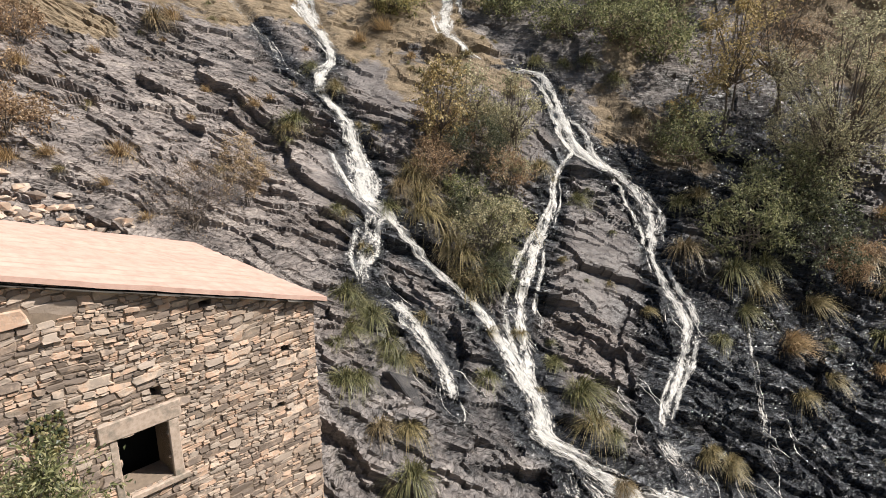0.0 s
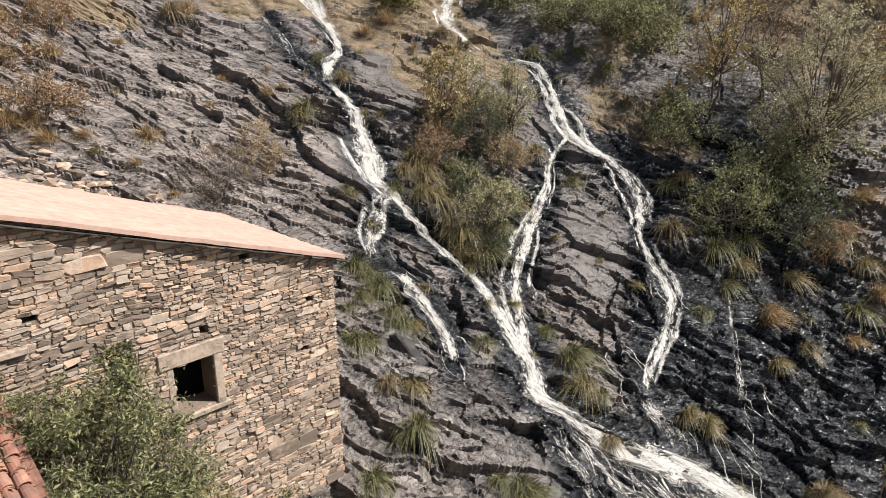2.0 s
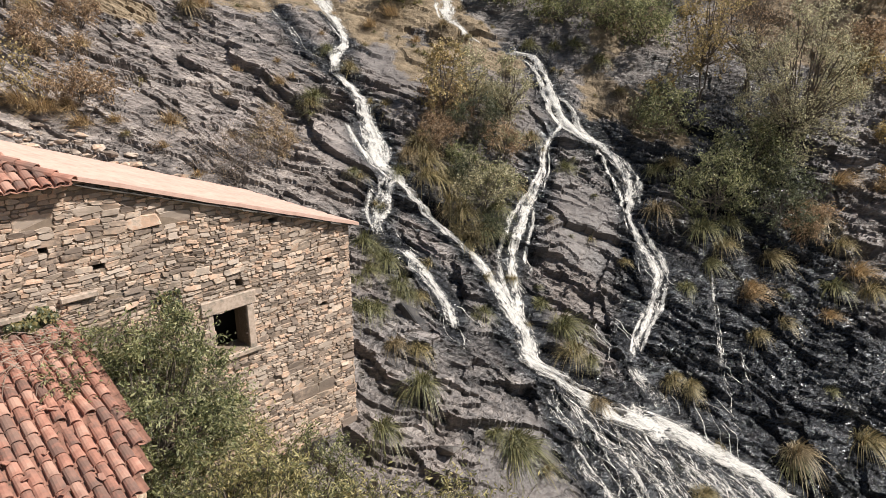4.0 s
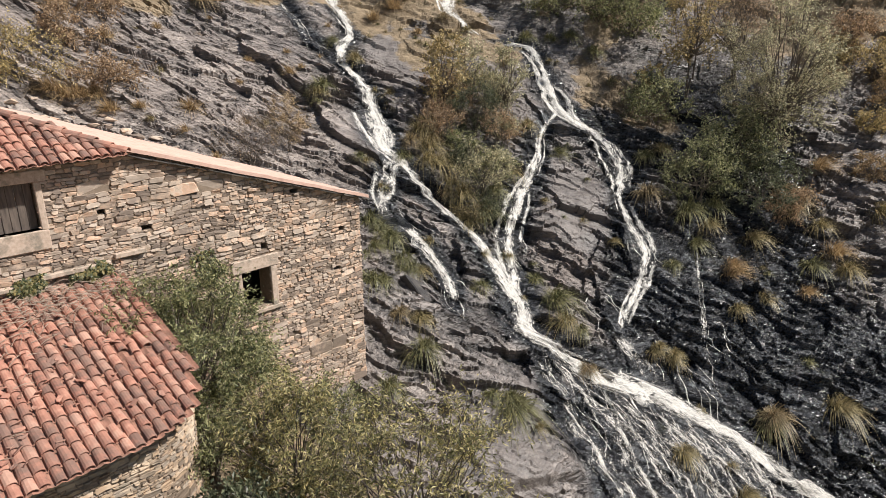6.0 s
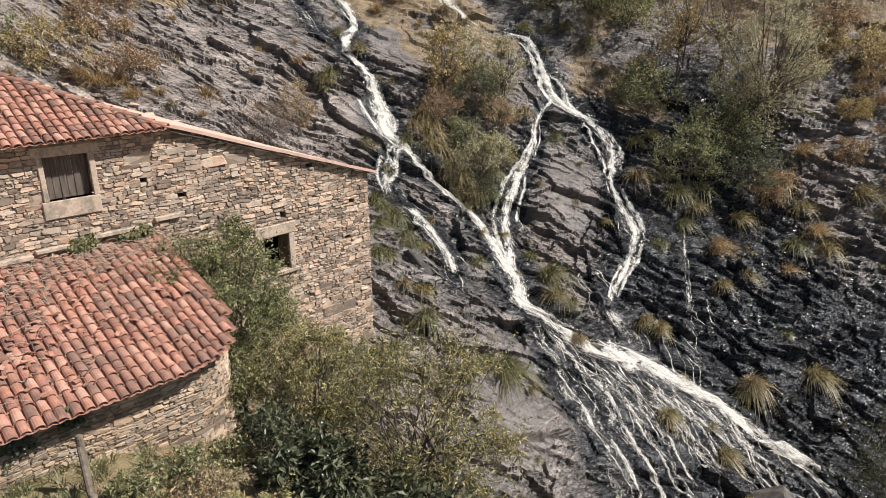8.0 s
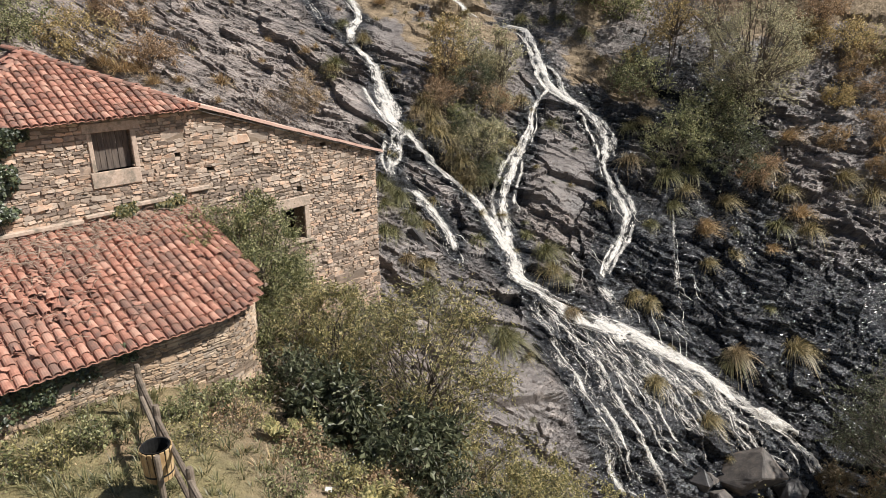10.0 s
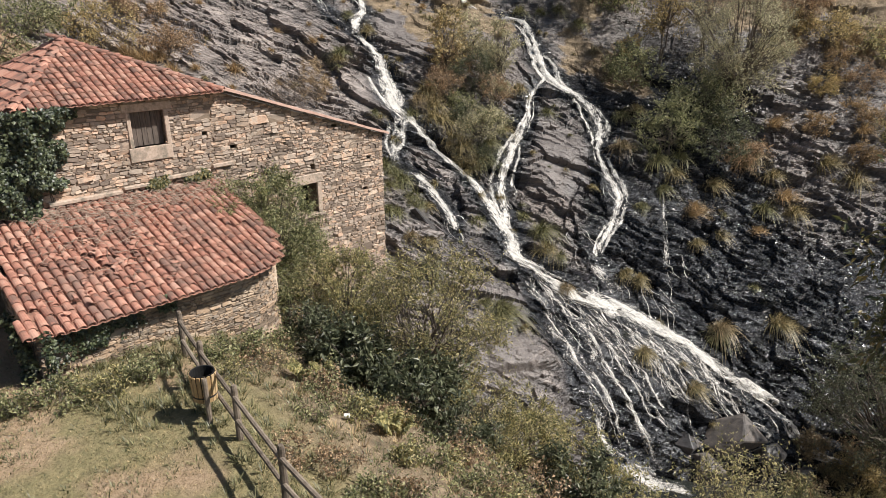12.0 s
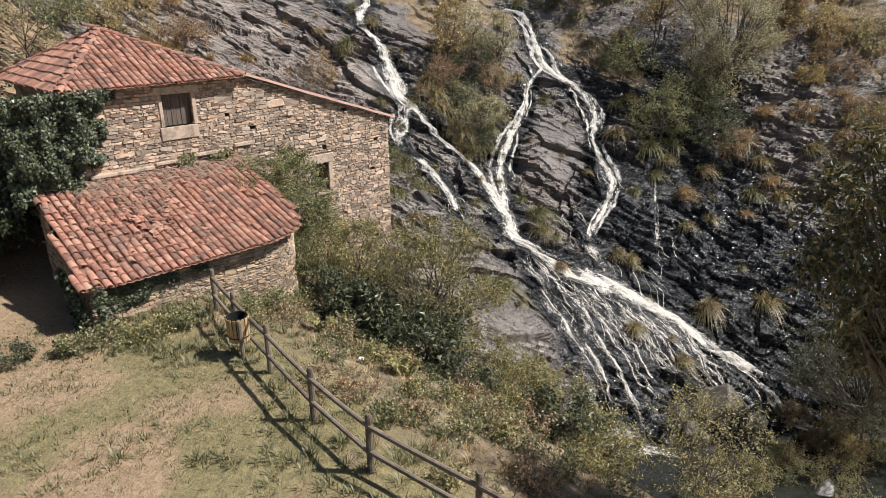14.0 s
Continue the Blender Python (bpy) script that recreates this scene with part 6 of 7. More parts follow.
# dark bushes added to shade the black gap on the far side of the house
woody("bush", "dark bush added to shade the gap beside the house", "bush", on_ground(-12.9, 2.2), 3.0, 1.4, m_ivy, 9000, 0.10, 0.5, 40, 16, 5, 0.06, seed=151, low=0.05)
woody("bush", "dark bush added to shade the gap beside the house", "bush", on_ground(-14.0, 4.6), 4.2, 1.7, m_ivy, 9000, 0.11, 0.5, 40, 16, 5, 0.06, seed=152, low=0.05)


# unseen trees added left of the house to keep skylight off the gap
for k, (x, y, h, r) in enumerate([(-15.2, 2.6, 7.5, 2.6), (-15.6, -1.2, 6.5, 2.4), (-17.2, 6.6, 7.5, 2.8)]):
    woody("tree", "unseen tall dark tree added to block skylight by the house", "tree", on_ground(x, y), h, r, m_ivy, 7000, 0.13, 0.5, 46, 14, 1, 0.12, seed=800 + k, low=0.2, group="dark trees")
# added bush whose dark leaves stand in for the deep shade here
woody("bush", "dark bush added in place of deep shade by the house", "bush", on_ground(-14.6, 7.0), 4.0, 2.0, m_ivy, 8000, 0.11, 0.5, 40, 16, 5, 0.06, seed=810, low=0.0)


# ---- ivy, ferns, grass, boulders and litter on the roof ----
def leaf_sheet(name, label, category, pos, nrm, size, width, material, seed):
    """Leaves that lie over a surface, facing out along nrm."""
    rs = np.random.RandomState(seed)
    n_ = len(pos)
    nrm = unit(nrm + rs.normal(0, 0.45, (n_, 3)))
    way = unit(np.cross(nrm, rs.normal(size=(n_, 3))) + np.array([0, 0, -0.5]))
    side = unit(np.cross(way, nrm))
    s = (size * rs.uniform(0.6, 1.3, n_))[:, None]
    v = np.stack([pos, pos + way * s * 0.4 + side * s * width * 0.5 - nrm * s * 0.08, pos + way * s, pos + way * s * 0.4 - side * s * width * 0.5 - nrm * s * 0.08], 1).reshape(-1, 3)
    me = mesh_from("foliage", v, np.arange(n_ * 4).reshape(n_, 4), material)
    thing = tagged(new(name), label, category)
    part("foliage", me, None, thing)
    return thing


def ivy_on_wall(label, u0, u1, z0, z1, deep, n_, seed, shape, base=at_wall, size=0.10):
    rs = np.random.RandomState(seed)
    out = []
    while len(out) < n_:
        u, z = rs.uniform(u0, u1), rs.uniform(z0, z1)
        q = shape((u - u0) / (u1 - u0), (z - z0) / (z1 - z0)) + 0.95 * float(perlin(u * 1.5, z * 1.5, seed)) + 0.45 * float(perlin(u * 4, z * 4, seed))
        if q < 0.1:
            continue
        d = deep * min(1, q) * rs.uniform(0.25, 1.0) ** 0.5
        p = base(u, 0.04 + d, z)
        out.append((p.x, p.y, p.z))
    rs2 = np.random.RandomState(seed + 90)
    thing = leaf_sheet("ivy", label, "ivy", np.array(out), np.tile(np.array(WALL_N) + np.array([0, 0, 0.35]), (n_, 1)), size, 0.85, m_ivy if "ivy" in label else m_leaf_chestnut, seed)
    for k in range(max(3, n_ // 900)):
        u, z = rs2.uniform(u0 + 0.2 * (u1 - u0), u1 - 0.3 * (u1 - u0)), z0
        line = [base(u, 0.05, z)]
        for j in range(8):
            u, z = u + rs2.normal(0, 0.07), z + (z1 - z0) / 9
            line.append(base(u, 0.05, z))
        bm = bmesh.new()
        tube(bm, line, [0.016 - 0.0015 * j for j in range(9)], 5)
        part("stem", bm, m_twig, thing)
    return thing


ivy_on_wall("dark glossy ivy hanging over the house corner", -4.3, -1.0, 1.7, 5.05, 0.85, 11000, 3, lambda a, b: 0.60 - 2.8 * max(0, a - 0.40 - 0.28 * b) - 1.5 * max(0, 0.45 - b) - 0.6 * max(0, 0.2 - a), size=0.085)
ivy_on_wall("straggling creeper on the wall above the lower roof", 0.1, 2.3, 2.5, 3.2, 0.55, 2300, 4, lambda a, b: 0.34 - 0.6 * abs(a - 0.5) - 0.8 * abs(b - 0.3), size=0.075)
ivy_on_wall("thin creeper on the stone wall", 3.7, 4.3, 1.7, 2.6, 0.12, 260, 5, lambda a, b: 0.4 - abs(a - 0.5), size=0.07)


def mill_face(s, out, z):
    p, nrm = mill_path(s)
    q = p + nrm * out
    return Vector((q.x, q.y, z))


ivy_on_wall("dark ivy hanging under the tiled eave", 4.3, 6.1, 0.35, 1.08, 0.3, 900, 6, lambda a, b: 0.35 + 0.5 * b - 0.5 * a, base=mill_face, size=0.075)
ivy_on_wall("dark ivy hanging under the tiled eave", 6.3, 7.1, 0.75, 1.12, 0.3, 420, 7, lambda a, b: 0.6 - abs(a - 0.5) * 1.5 + 0.3 * b, base=mill_face, size=0.07)
ivy_on_wall("dark ivy on the lean-to corner", 2.6, 4.2, -0.1, 1.2, 0.5, 1600, 8, lambda a, b: 0.3 + 0.4 * a, base=mill_face, size=0.08)

# dry vines and broken bits lying on the lower roof
rs = np.random.RandomState(17)
bits = []
for k in range(520):
    u, o = rs.uniform(-3.2, 2.0), abs(rs.normal(0, 0.65)) + 0.1
    if rs.rand() < 0.1:
        u, o = rs.normal(-1.9, 0.8), rs.normal(2.2, 0.8)
    if not (-4.0 < u < 2.0 and 0.05 < o < 4.1):
        continue
    a = np.array(at_wall(u, o, mill_roof_z(o) + rs.uniform(0.1, 0.16)))
    way = unit(np.array(WALL_N) * rs.uniform(-0.2, 1.0) + np.array(WALL_U) * rs.normal(0, 0.9))
    way[2] = -0.337 * float(way @ np.array(WALL_N))
    ln = rs.uniform(0.12, 0.55)
    m_ = a + way * ln * 0.5 + np.array([0, 0, rs.uniform(0, 0.07)])
    b = a + way * ln + rs.normal(0, 0.04, 3) * np.array([1, 1, 0.2])
    bits.append(prism_arrays(np.array([a, m_]), np.array([m_, b]), np.array([0.0085, 0.007]), np.array([0.007, 0.004])))
v, f = joined(bits)
tagged(new("dry_vine", mesh_from("dry_vine", v, f, m_vine)), "tangle of dead grey vines lying on roof tiles", "dead vines", kind="stuff")


# broken tile shards and two whole tiles lying loose
rs = np.random.RandomState(23)
vv, ff = [], []
for k in range(170):
    u, o = rs.normal(-1.9, 0.95), rs.normal(2.3, 0.8)
    if rs.rand() < 0.3:
        u, o = rs.uniform(-3.9, 1.6), rs.uniform(0.2, 4.0)
    if not (-4.1 < u < 1.9 and 0.1 < o < 4.2):
        continue
    m_ = Matrix.Translation(at_wall(u, o, mill_roof_z(o) + rs.uniform(0.07, 0.12))) @ Euler((rs.normal(0, 0.35), rs.normal(0, 0.35), rs.uniform(0, 6))).to_matrix().to_4x4()
    w_, h_ = rs.uniform(0.03, 0.09), rs.uniform(0.03, 0.08)
    q = len(vv)
    for z in (0, 0.012):
        for a_, b_ in ((-1, -0.8), (0.9, -1), (1, 0.7), (-0.2, 1), (-1, 0.6)):
            vv.append(m_ @ Vector((a_ * w_, b_ * h_, z + 0.02 * abs(a_))))
    ff += [tuple(q + 5 + i for i in range(5)), tuple(q + 4 - i for i in range(5))] + [(q + i, q + (i + 1) % 5, q + 5 + (i + 1) % 5, q + 5 + i) for i in range(5)]
me = bpy.data.meshes.new("tile_shard")
me.from_pydata(vv, [], ff)
me.materials.append(m_tiles)
tagged(new("tile_shard", me), "broken terracotta shards strewn over the roof", "tile shards", kind="stuff")
for u, o, tn in ((-2.75, 3.55, 1.25), (-1.2, 2.1, 0.5)):
    ob = new("loose_tile", TILES[1])
    ob.matrix_basis = Matrix.Translation(at_wall(u, o, mill_roof_z(o) + 0.12)) @ Matrix.Rotation(tn, 4, "Z") @ Matrix.Rotation(-0.2, 4, "X")
    tagged(ob, "slipped terracotta tile lying across the roof", "roof tile", "loose tiles")


def hull_stone(rs, size, squash=(1, 1, 1), points=16):
    bm = bmesh.new()
    for k in range(points):
        d = unit(rs.normal(size=3)) * rs.uniform(0.75, 1.0)
        bm.verts.new(Vector(d * size * np.array(squash)))
    r = bmesh.ops.convex_hull(bm, input=bm.verts[:])
    junk = [g_ for g_ in r["geom_interior"] if isinstance(g_, bmesh.types.BMVert)]
    if junk:
        bmesh.ops.delete(bm, geom=junk, context="VERTS")
    return bm


def boulder(x, y, size, squash, seed, label, material, sink=0.25, turn=0.0):
    rs_ = np.random.RandomState(seed)
    bm = hull_stone(rs_, size, squash, 12)
    bmesh.ops.bevel(bm, geom=bm.edges[:], offset=size * 0.03, segments=1, affect="EDGES", clamp_overlap=True)
    bmesh.ops.triangulate(bm, faces=bm.faces[:])
    bmesh.ops.subdivide_edges(bm, edges=bm.edges[:], cuts=2, use_grid_fill=True)
    for v_ in bm.verts:
        v_.co += v_.co.normalized() * size * (0.04 * noise.noise(v_.co * (3 / size)) + 0.03 * noise.noise(v_.co * (9 / size)))
    ob = part("boulder", bm, material)
    ob.matrix_basis = Matrix.Translation(Vector(on_ground(x, y)) + Vector((0, 0, size * squash[2] * (1 - 2 * sink)))) @ Matrix.Rotation(turn, 4, "Z")
    return tagged(ob, label, "boulder")


m_boulder = mat("boulder_rock", [(0.05, 0.046, 0.044), (0.10, 0.088, 0.08), (0.17, 0.145, 0.125)], 3, (0.5, 0.8), 0.5, 14, stain=(0.16, 0.10, 0.06), stain_scale=1.2, stain_cut=(0.6, 0.72))
m_boulder_wet = mat("wet_boulder_rock", [(0.025, 0.025, 0.027), (0.06, 0.057, 0.057), (0.11, 0.10, 0.095)], 3, (0.25, 0.5), 0.5, 14)
boulder(13.2, 13.4, 1.6, (1.1, 0.9, 0.85), 1, "large grey boulder at the foot of the falls", m_boulder, 0.3, 0.4)
boulder(11.6, 11.9, 1.05, (0.95, 0.8, 1.0), 2, "grey boulder standing in the stream", m_boulder, 0.25)
boulder(-0.75, 18.5, 1.75, (1.15, 0.85, 0.8), 33, "dark angular rock block beside the falls", m_boulder_wet, 0.52, 0.3)
boulder(0.1, 13.4, 0.55, (1.1, 0.9, 0.8), 4, "rounded grey boulder on the rock slope", m_boulder, 0.3)
boulder(8.6, 11.3, 0.45, (1.3, 0.8, 0.6), 5, "flat wet rock in the pool", m_boulder_wet, 0.2)
boulder(15.0, 13.3, 0.9, (1.2, 0.9, 0.8), 6, "wet stone in the stream bed", m_boulder_wet, 0.3, 0.8)
boulder(10.7, 12.7, 0.7, (1.2, 0.9, 0.8), 7, "flat wet rock in the pool", m_boulder_wet, 0.3, 1.8)
boulder(16.6, 10.4, 1.0, (1.3, 0.9, 0.6), 8, "wet stone in the stream bed", m_boulder, 0.3, 2.2)
rng = random.Random(77)
for k in range(26):
    x = rng.uniform(11, 26)
    y = rng.uniform(6.5, 13.2)
    s_ = rng.uniform(0.25, 0.85)
    boulder(x, y, s_, (1.2, 0.9, 0.75), 20 + k, "wet stone in the stream bed", m_boulder_wet if k % 3 else m_boulder, 0.25, rng.uniform(0, 3))

# tumbled dry stones above the house
rs = np.random.RandomState(5)
vv, ff = [], []
for k in range(170):
    x, y = rs.normal(-10.9, 1.6), rs.normal(17.0, 0.7)
    bm = hull_stone(rs, rs.uniform(0.10, 0.30), (1.3, 0.9, 0.55), 12)
    q = len(vv)
    z = gz(x, y)
    bm.verts.index_update()
    vv += [(v_.co.x + x, v_.co.y + y, v_.co.z + z + 0.04) for v_ in bm.verts]
    ff += [tuple(v_.index + q for v_ in f_.verts) for f_ in bm.faces]
    bm.free()
me = bpy.data.meshes.new("scree")
me.from_pydata(vv, [], ff)
me.materials.append(m_stones)
tagged(new("scree", me), "tumbled pale stones of a fallen wall", "rubble", kind="stuff")


# ---- lawn grass and weeds ----
def blades(n_, box_, keep, height, width, material, name, label, seed, clump=0.0):
    rs_ = np.random.RandomState(seed)
    x, y = rs_.uniform(box_[0], box_[1], n_), rs_.uniform(box_[2], box_[3], n_)
    az = rs_.uniform(0, 2 * math.pi, n_)
    if clump:  # blades stand in tufts and lean out of them
        x, y = np.repeat(x[::30], 30)[:n_], np.repeat(y[::30], 30)[:n_]
        n_ = len(x)
        az = az[:n_]
        r_ = clump * np.sqrt(rs_.rand(n_))
        x, y = x + r_ * np.cos(az), y + r_ * np.sin(az)
    w = keep(x, y)
    ok = rs_.rand(n_) < w
    x, y, w, az = x[ok], y[ok], w[ok], az[ok]
    n_ = len(x)
    z = ground_z(x, y)
    ln = height * rs_.uniform(0.4, 1.3, n_) * (0.5 + 0.8 * w)
    el = np.radians(rs_.uniform(35, 85, n_))
    d = np.stack([np.cos(az) * np.cos(el), np.sin(az) * np.cos(el), np.sin(el)], 1)
    side = np.stack([-np.sin(az), np.cos(az), 0 * az], 1)
    p = np.stack([x, y, z - 0.01], 1)
    q = p + d * ln[:, None] * 0.55
    t = p + d * ln[:, None] + np.stack([np.cos(az), np.sin(az), -0.6 + 0 * az], 1) * ln[:, None] * 0.25
    wd = width * rs_.uniform(0.6, 1.3, n_)[:, None]
    v = np.stack([p - side * wd, p + side * wd, q + side * wd * 0.8, q - side * wd * 0.8, t], 1).reshape(-1, 3)
    i = np.arange(n_)[:, None] * 5
    me_ = bpy.data.meshes.new(name)
    quads_ = i + np.array([[0, 1, 2, 3]])
    tris_ = i + np.array([[3, 2, 4]])
    me_.vertices.add(len(v))
    me_.vertices.foreach_set("co", v.astype(np.float32).ravel())
    me_.loops.add(n_ * 7)
    me_.loops.foreach_set("vertex_index", np.concatenate([quads_.ravel(), tris_.ravel()]).astype(np.int32))
    me_.polygons.add(n_ * 2)
    me_.polygons.foreach_set("loop_start", np.concatenate([np.arange(n_) * 4, n_ * 4 + np.arange(n_) * 3]).astype(np.int32))
    me_.update(calc_edges=True)
    me_.materials.append(material)
    return tagged(new(name, me_), label, "grass", kind="stuff")


def lawn(x, y):
    d = bank_way(x, y)
    v = 0.55 + 0.9 * fbm(x * 0.45, y * 0.45, 3.0, 3)
    return np.clip(v, 0.05, 1) * smooth(2.2, -0.2, d) * smooth(-12, -10, x)


def rough_grass(x, y):
    d = bank_way(x, y)
    return np.clip(0.25 + 1.1 * fbm(x * 0.5 + 9, y * 0.5, 5.0, 3) + 0.6 * smooth(-1.2, 0.2, d) * smooth(2.5, 1.0, d) + 0.9 * smooth(2.4, 0.5, np.hypot((x + 6.6) / 1.4, y + 0.3)), 0, 1) * smooth(5.5, 2.5, d)


blades(64000, (-12, 3, -10, 2.5), lawn, 0.055, 0.006, m_blade_yellow, "lawn_grass", "short yellowing lawn grass beside the fence", 1)
blades(45000, (-12, 3, -10, 2.5), lawn, 0.05, 0.006, m_blade_dry, "lawn_grass", "short dry lawn grass beside the fence", 2)
blades(50000, (-12, 3, -10, 2.5), lambda x, y: lawn(x, y) ** 1.6, 0.07, 0.006, m_blade_green, "lawn_grass", "green tufts in the lawn beside the fence", 5, 0.09)
blades(66000, (-10, 5, -8, 4), rough_grass, 0.19, 0.0075, m_blade_green, "rough_grass", "rough green grass along the fence and bank", 3, 0.10)
blades(24000, (-9, 6, -8, 4), lambda x, y: smooth(0.3, 1.6, bank_way(x, y)) * smooth(7, 4, bank_way(x, y)) * np.clip(0.5 + fbm(x, y, 1.0, 3), 0, 1), 0.22, 0.008, m_blade_dry, "dry_grass", "dry bent grass on the bank", 4, 0.08)

for k, (x, y, h, r, m_) in enumerate([(-7.7, -1.25, 0.55, 0.5, m_leaf_green), (-7.0, -0.9, 0.5, 0.5, m_leaf_olive), (-8.3, -1.5, 0.45, 0.4, m_leaf_green), (-6.4, -0.15, 0.45, 0.45, m_leaf_green), (-5.4, 0.9, 0.4, 0.4, m_leaf_green),
                                      (-4.8, 1.7, 0.45, 0.45, m_leaf_green), (-4.3, 2.6, 0.5, 0.4, m_leaf_green), (-9.4, -1.9, 0.4, 0.4, m_leaf_dark), (-0.6, -1.6, 0.4, 0.5, m_leaf_green), (0.9, -2.6, 0.45, 0.6, m_leaf_olive),
                                      (-2.0, -0.4, 0.35, 0.45, m_leaf_olive), (1.6, -1.6, 0.5, 0.6, m_leaf_brown), (0.2, -1.0, 0.4, 0.5, m_leaf_brown), (-1.4, 0.2, 0.45, 0.45, m_leaf_green), (2.2, -3.6, 0.4, 0.5, m_leaf_green), (-3.0, 0.7, 0.35, 0.4, m_leaf_brown)]):
    woody("weed", "low leafy weeds in rough grass", "weeds", on_ground(x, y), h, r, m_, 700, 0.065, 0.5, 16, 8, 6, 0.008, seed=300 + k, low=0.0, spread=0.5, up=0.8, group="weeds")


rng = random.Random(91)
made = 0
while made < 34:
    x, y = rng.uniform(-5, 4), rng.uniform(-6, 2.5)
    d = float(bank_way(np.array([x]), np.array([y]))[0])
    if not 0.3 < d < 4.2 or x + y > 1.5:
        continue
    made += 1
    woody("weed", "low bramble and weeds on the bank", "weeds", on_ground(x, y), rng.uniform(0.2, 0.45), rng.uniform(0.3, 0.6), rng.choice((m_leaf_green, m_leaf_green, m_leaf_olive, m_leaf_brown)), 520, 0.06, 0.5, 14, 8, 5, 0.006, seed=700 + made, low=0.0, spread=0.5, up=0.8, group="bank weeds")


def fern(x, y, h, seed, label, material):
    rs_ = np.random.RandomState(seed)
    pos, way = [], []
    for fr in range(7):
        az, tip = rs_.uniform(0, 2 * math.pi), rs_.uniform(0.3, 0.7)
        out = np.array([math.cos(az), math.sin(az), 0])
        sd = np.array([-math.sin(az), math.cos(az), 0])
        for k in range(22):
            t = 0.12 + 0.88 * k / 21
            c = out * h * tip * t**1.4 + np.array([0, 0, h * (t - 0.35 * t**2.5)])
            for s_ in (-1, 1):
                pos.append(c)
                way.append(unit(sd * s_ + out * 0.4) * (math.sin(math.pi * min(1, 0.15 + 0.85 * t)) * 0.9 + 0.1))
    pos, way = np.array(pos), np.array(way)
    ln = np.linalg.norm(way, axis=1)
    v, f_ = leaf_arrays(pos, unit(way), 0.20 * h * ln + 0.02, 0.30, rs_, 0.8)
    ob = new("fern", mesh_from("fern", v, f_, material))
    ob.location = (x, y, gz(x, y))
    return tagged(ob, label, "fern", "ferns")


for k, (x, y, h) in enumerate([(-3.4, 0.9, 0.75), (-3.0, 1.05, 0.7), (-1.3, -0.9, 0.75), (-1.1, -0.75, 0.65), (0.9, -3.0, 0.6)]):
    fern(x, y, h, k, "upright yellow-green fern on the bank", m_leaf_olive)
bm = bmesh.new()
box(bm, -0.06, -0.045, 0, 0.06, 0.045, 0.03, Matrix.Translation((-2.2, -0.75, gz(-2.2, -0.75) + 0.10)) @ Matrix.Rotation(0.5, 4, "X"), 0.006)
tagged(part("litter", bm, mat("white_paper", [(0.7, 0.7, 0.68), (0.8, 0.8, 0.78)], 5, (0.6, 0.8), 0.2, 20)), "crumpled white litter lying in bank grass", "litter")


# ---- fence and litter bin ----
POSTS = [(-6.0, 0.75), (-5.05, -0.65), (-3.86, -2.30), (-2.65, -3.95), (-1.45, -5.35), (0.25, -6.6), (2.0, -7.75)]
fence = tagged(new("fence"), "round-pole timber fence with two rails along the bank", "fence")
fence.matrix_basis = Matrix.Translation((-3, -3, gz(-3, -3)))
bpy.context.view_layer.update()
tops = []
for x, y in POSTS:
    z = gz(x, y)
    bm = bmesh.new()
    tube(bm, [(x, y, z - 0.25), (x, y, z + 0.5), (x, y, z + 1.07), (x, y, z + 1.12)], [0.062, 0.06, 0.058, 0.04], 10)
    part("post", bm, m_rail, fence)
    tops.append(Vector((x, y, z)))
for a, b in zip(tops, tops[1:]):
    for h, r in ((0.90, 0.045), (0.42, 0.044)):
        bm = bmesh.new()
        off = Vector((0.78, 0.62, 0)) * -0.02
        mid = a.lerp(b, 0.5) + Vector((0, 0, h - 0.012)) + off
        tube(bm, [a + Vector((0, 0, h)) + off, mid, b + Vector((0, 0, h + random.uniform(-0.02, 0.02))) + off], [r, r * 0.97, r * 0.94], 8)
        part("rail", bm, m_rail, fence)

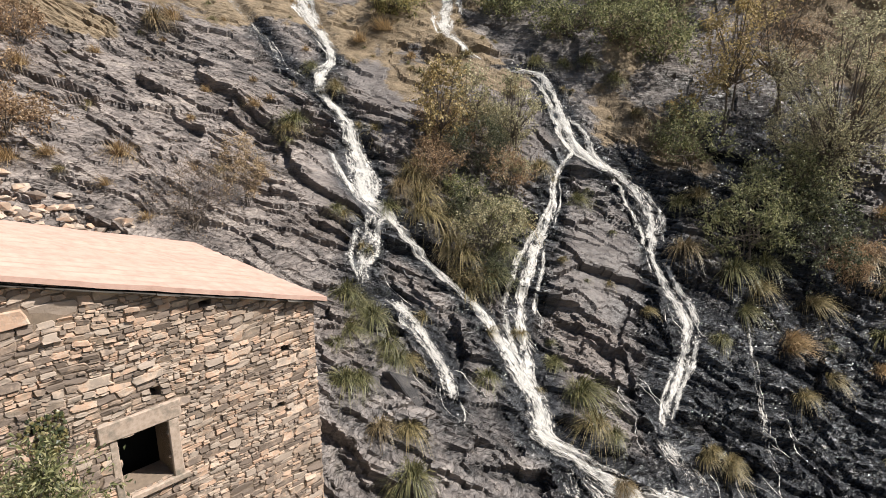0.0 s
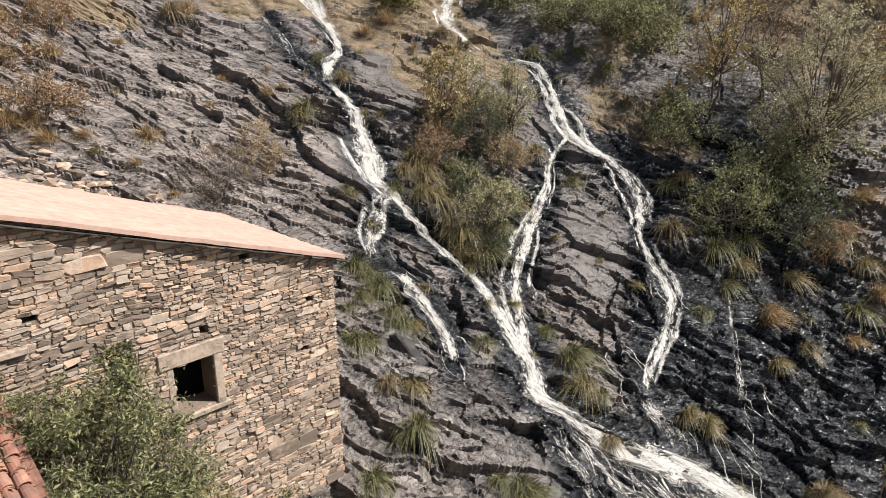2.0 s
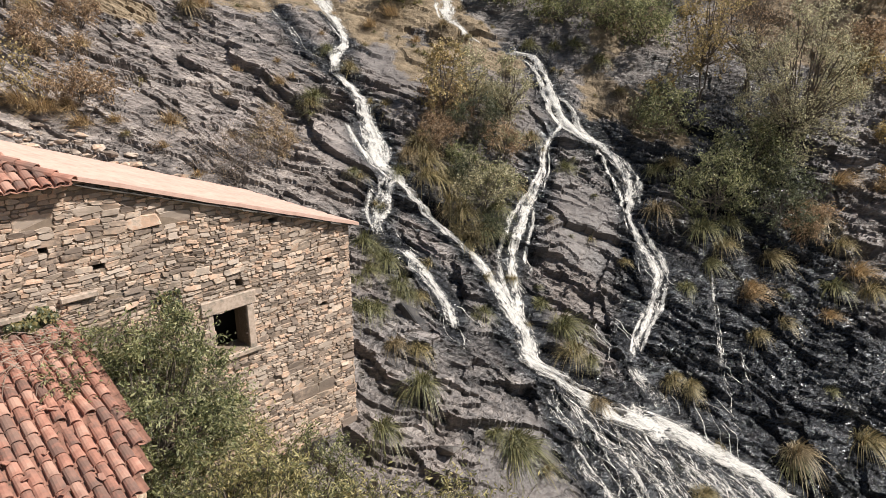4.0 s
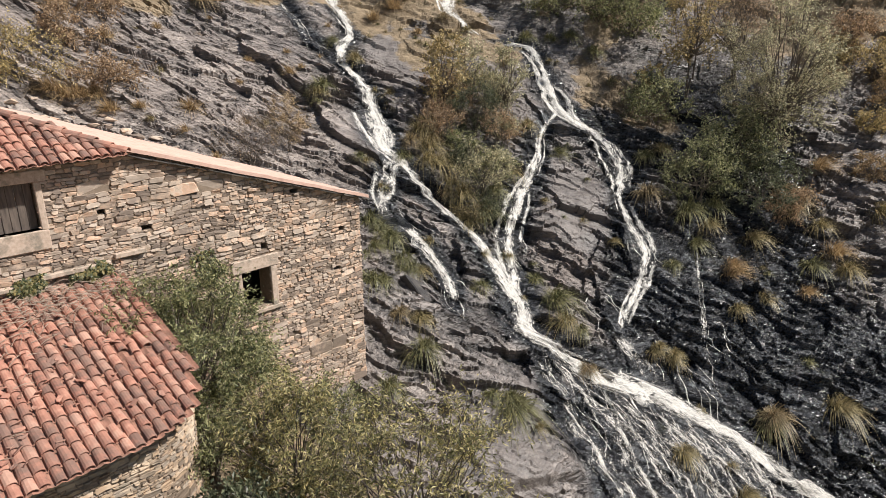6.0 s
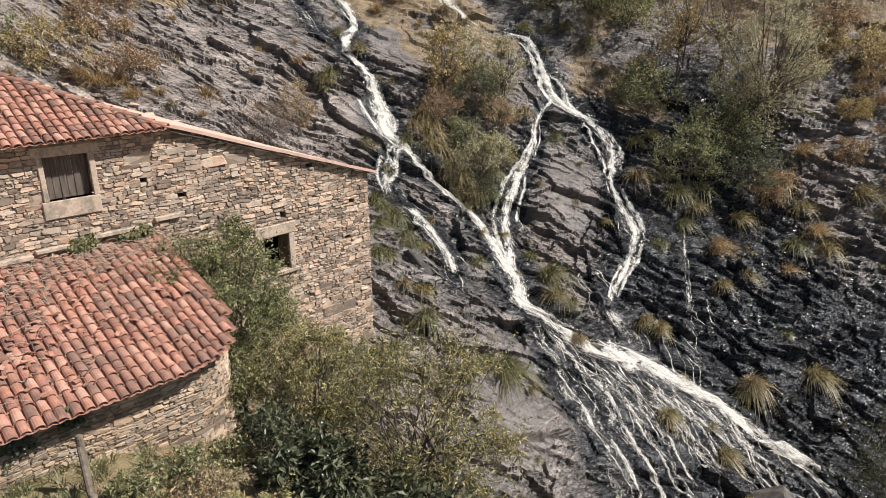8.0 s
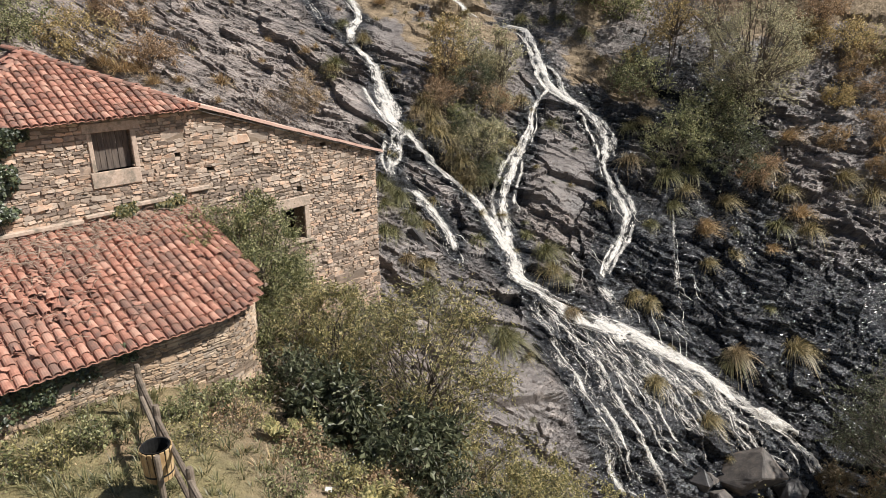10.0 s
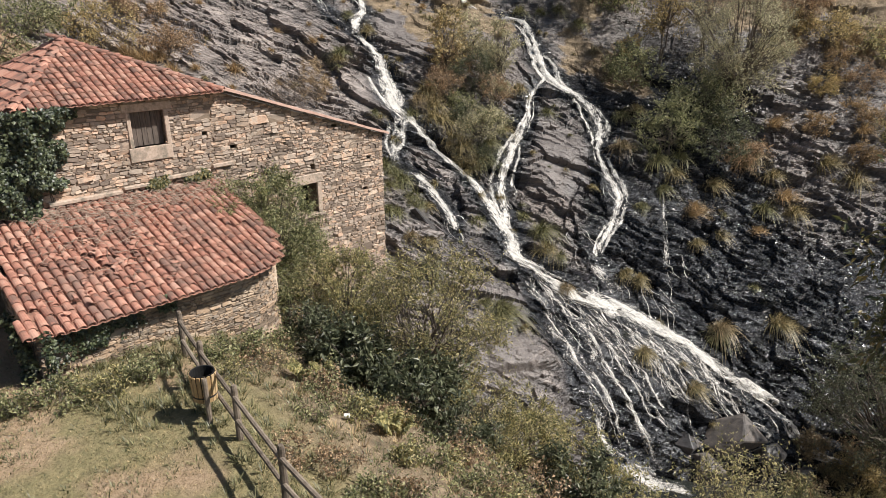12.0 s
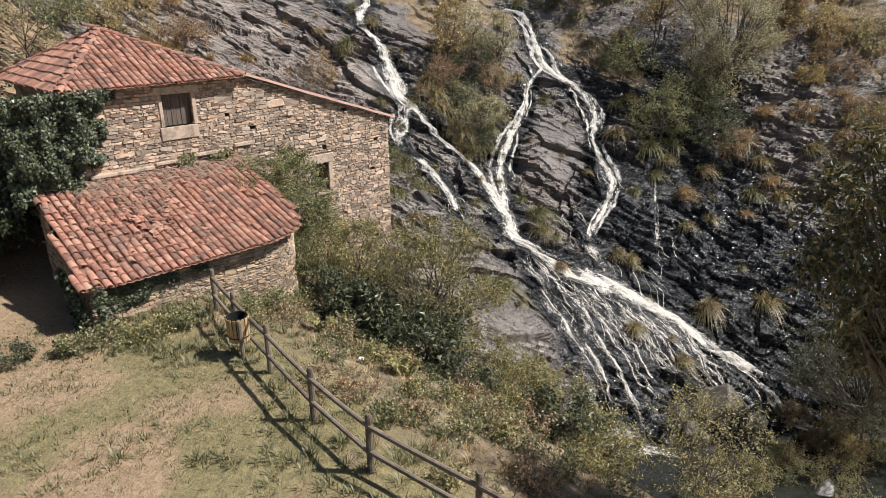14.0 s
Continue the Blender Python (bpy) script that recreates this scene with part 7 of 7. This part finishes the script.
BIN = Vector((-4.68, -1.58, 0))
BIN.z = gz(BIN.x, BIN.y)
litter_bin = tagged(new("litter_bin"), "round slatted wooden litter bin with dark liner on a post", "litter bin")
litter_bin.matrix_basis = Matrix.Translation(BIN)
bpy.context.view_layer.update()
for i in range(16):
    a = 2 * math.pi * i / 16
    bm = bmesh.new()
    m_ = Matrix.Translation(BIN + Vector((0, 0, 0.42))) @ Matrix.Rotation(a, 4, "Z") @ Matrix.Translation((0.205, 0, 0)) @ Matrix.Rotation(radians(3), 4, "Y")
    box(bm, -0.010, -0.036, 0, 0.012, 0.036, 0.56, m_, 0.005)
    part("slat", bm, m_slat, litter_bin)
for h in (0.52, 0.90):
    bm = bmesh.new()
    vs = []
    for r, z in ((0.226, h), (0.226, h + 0.03), (0.22, h + 0.03), (0.22, h)):
        vs.append([bm.verts.new(BIN + Vector(((r + 0.03 * (z - 0.42)) * math.cos(2 * math.pi * k / 24), (r + 0.03 * (z - 0.42)) * math.sin(2 * math.pi * k / 24), z))) for k in range(24)])
    for q in range(4):
        for k in range(24):
            bm.faces.new((vs[q][k], vs[q][(k + 1) % 24], vs[(q + 1) % 4][(k + 1) % 24], vs[(q + 1) % 4][k]))
    part("hoop", bm, m_iron, litter_bin, "dark steel hoop")
bm = bmesh.new()
prof = [(0.0, 0.45), (0.19, 0.45), (0.206, 0.99), (0.226, 0.995)]
vs = [[bm.verts.new(BIN + Vector((r * math.cos(2 * math.pi * k / 24), r * math.sin(2 * math.pi * k / 24), z))) for k in range(24)] for r, z in prof[1:]]
for q in range(len(vs) - 1):
    for k in range(24):
        bm.faces.new((vs[q][k], vs[q][(k + 1) % 24], vs[q + 1][(k + 1) % 24], vs[q + 1][k]))
bm.faces.new(vs[0])
part("liner", bm, m_iron, litter_bin, "dark metal liner")
bm = bmesh.new()
side = Vector((0.12, -0.24, 0))
tube(bm, [BIN + side + Vector((0, 0, -0.2)), BIN + side + Vector((0, 0, 0.95)), BIN + side + Vector((0, 0, 0.98))], [0.05, 0.05, 0.035], 8)
part("post", bm, m_rail, litter_bin)
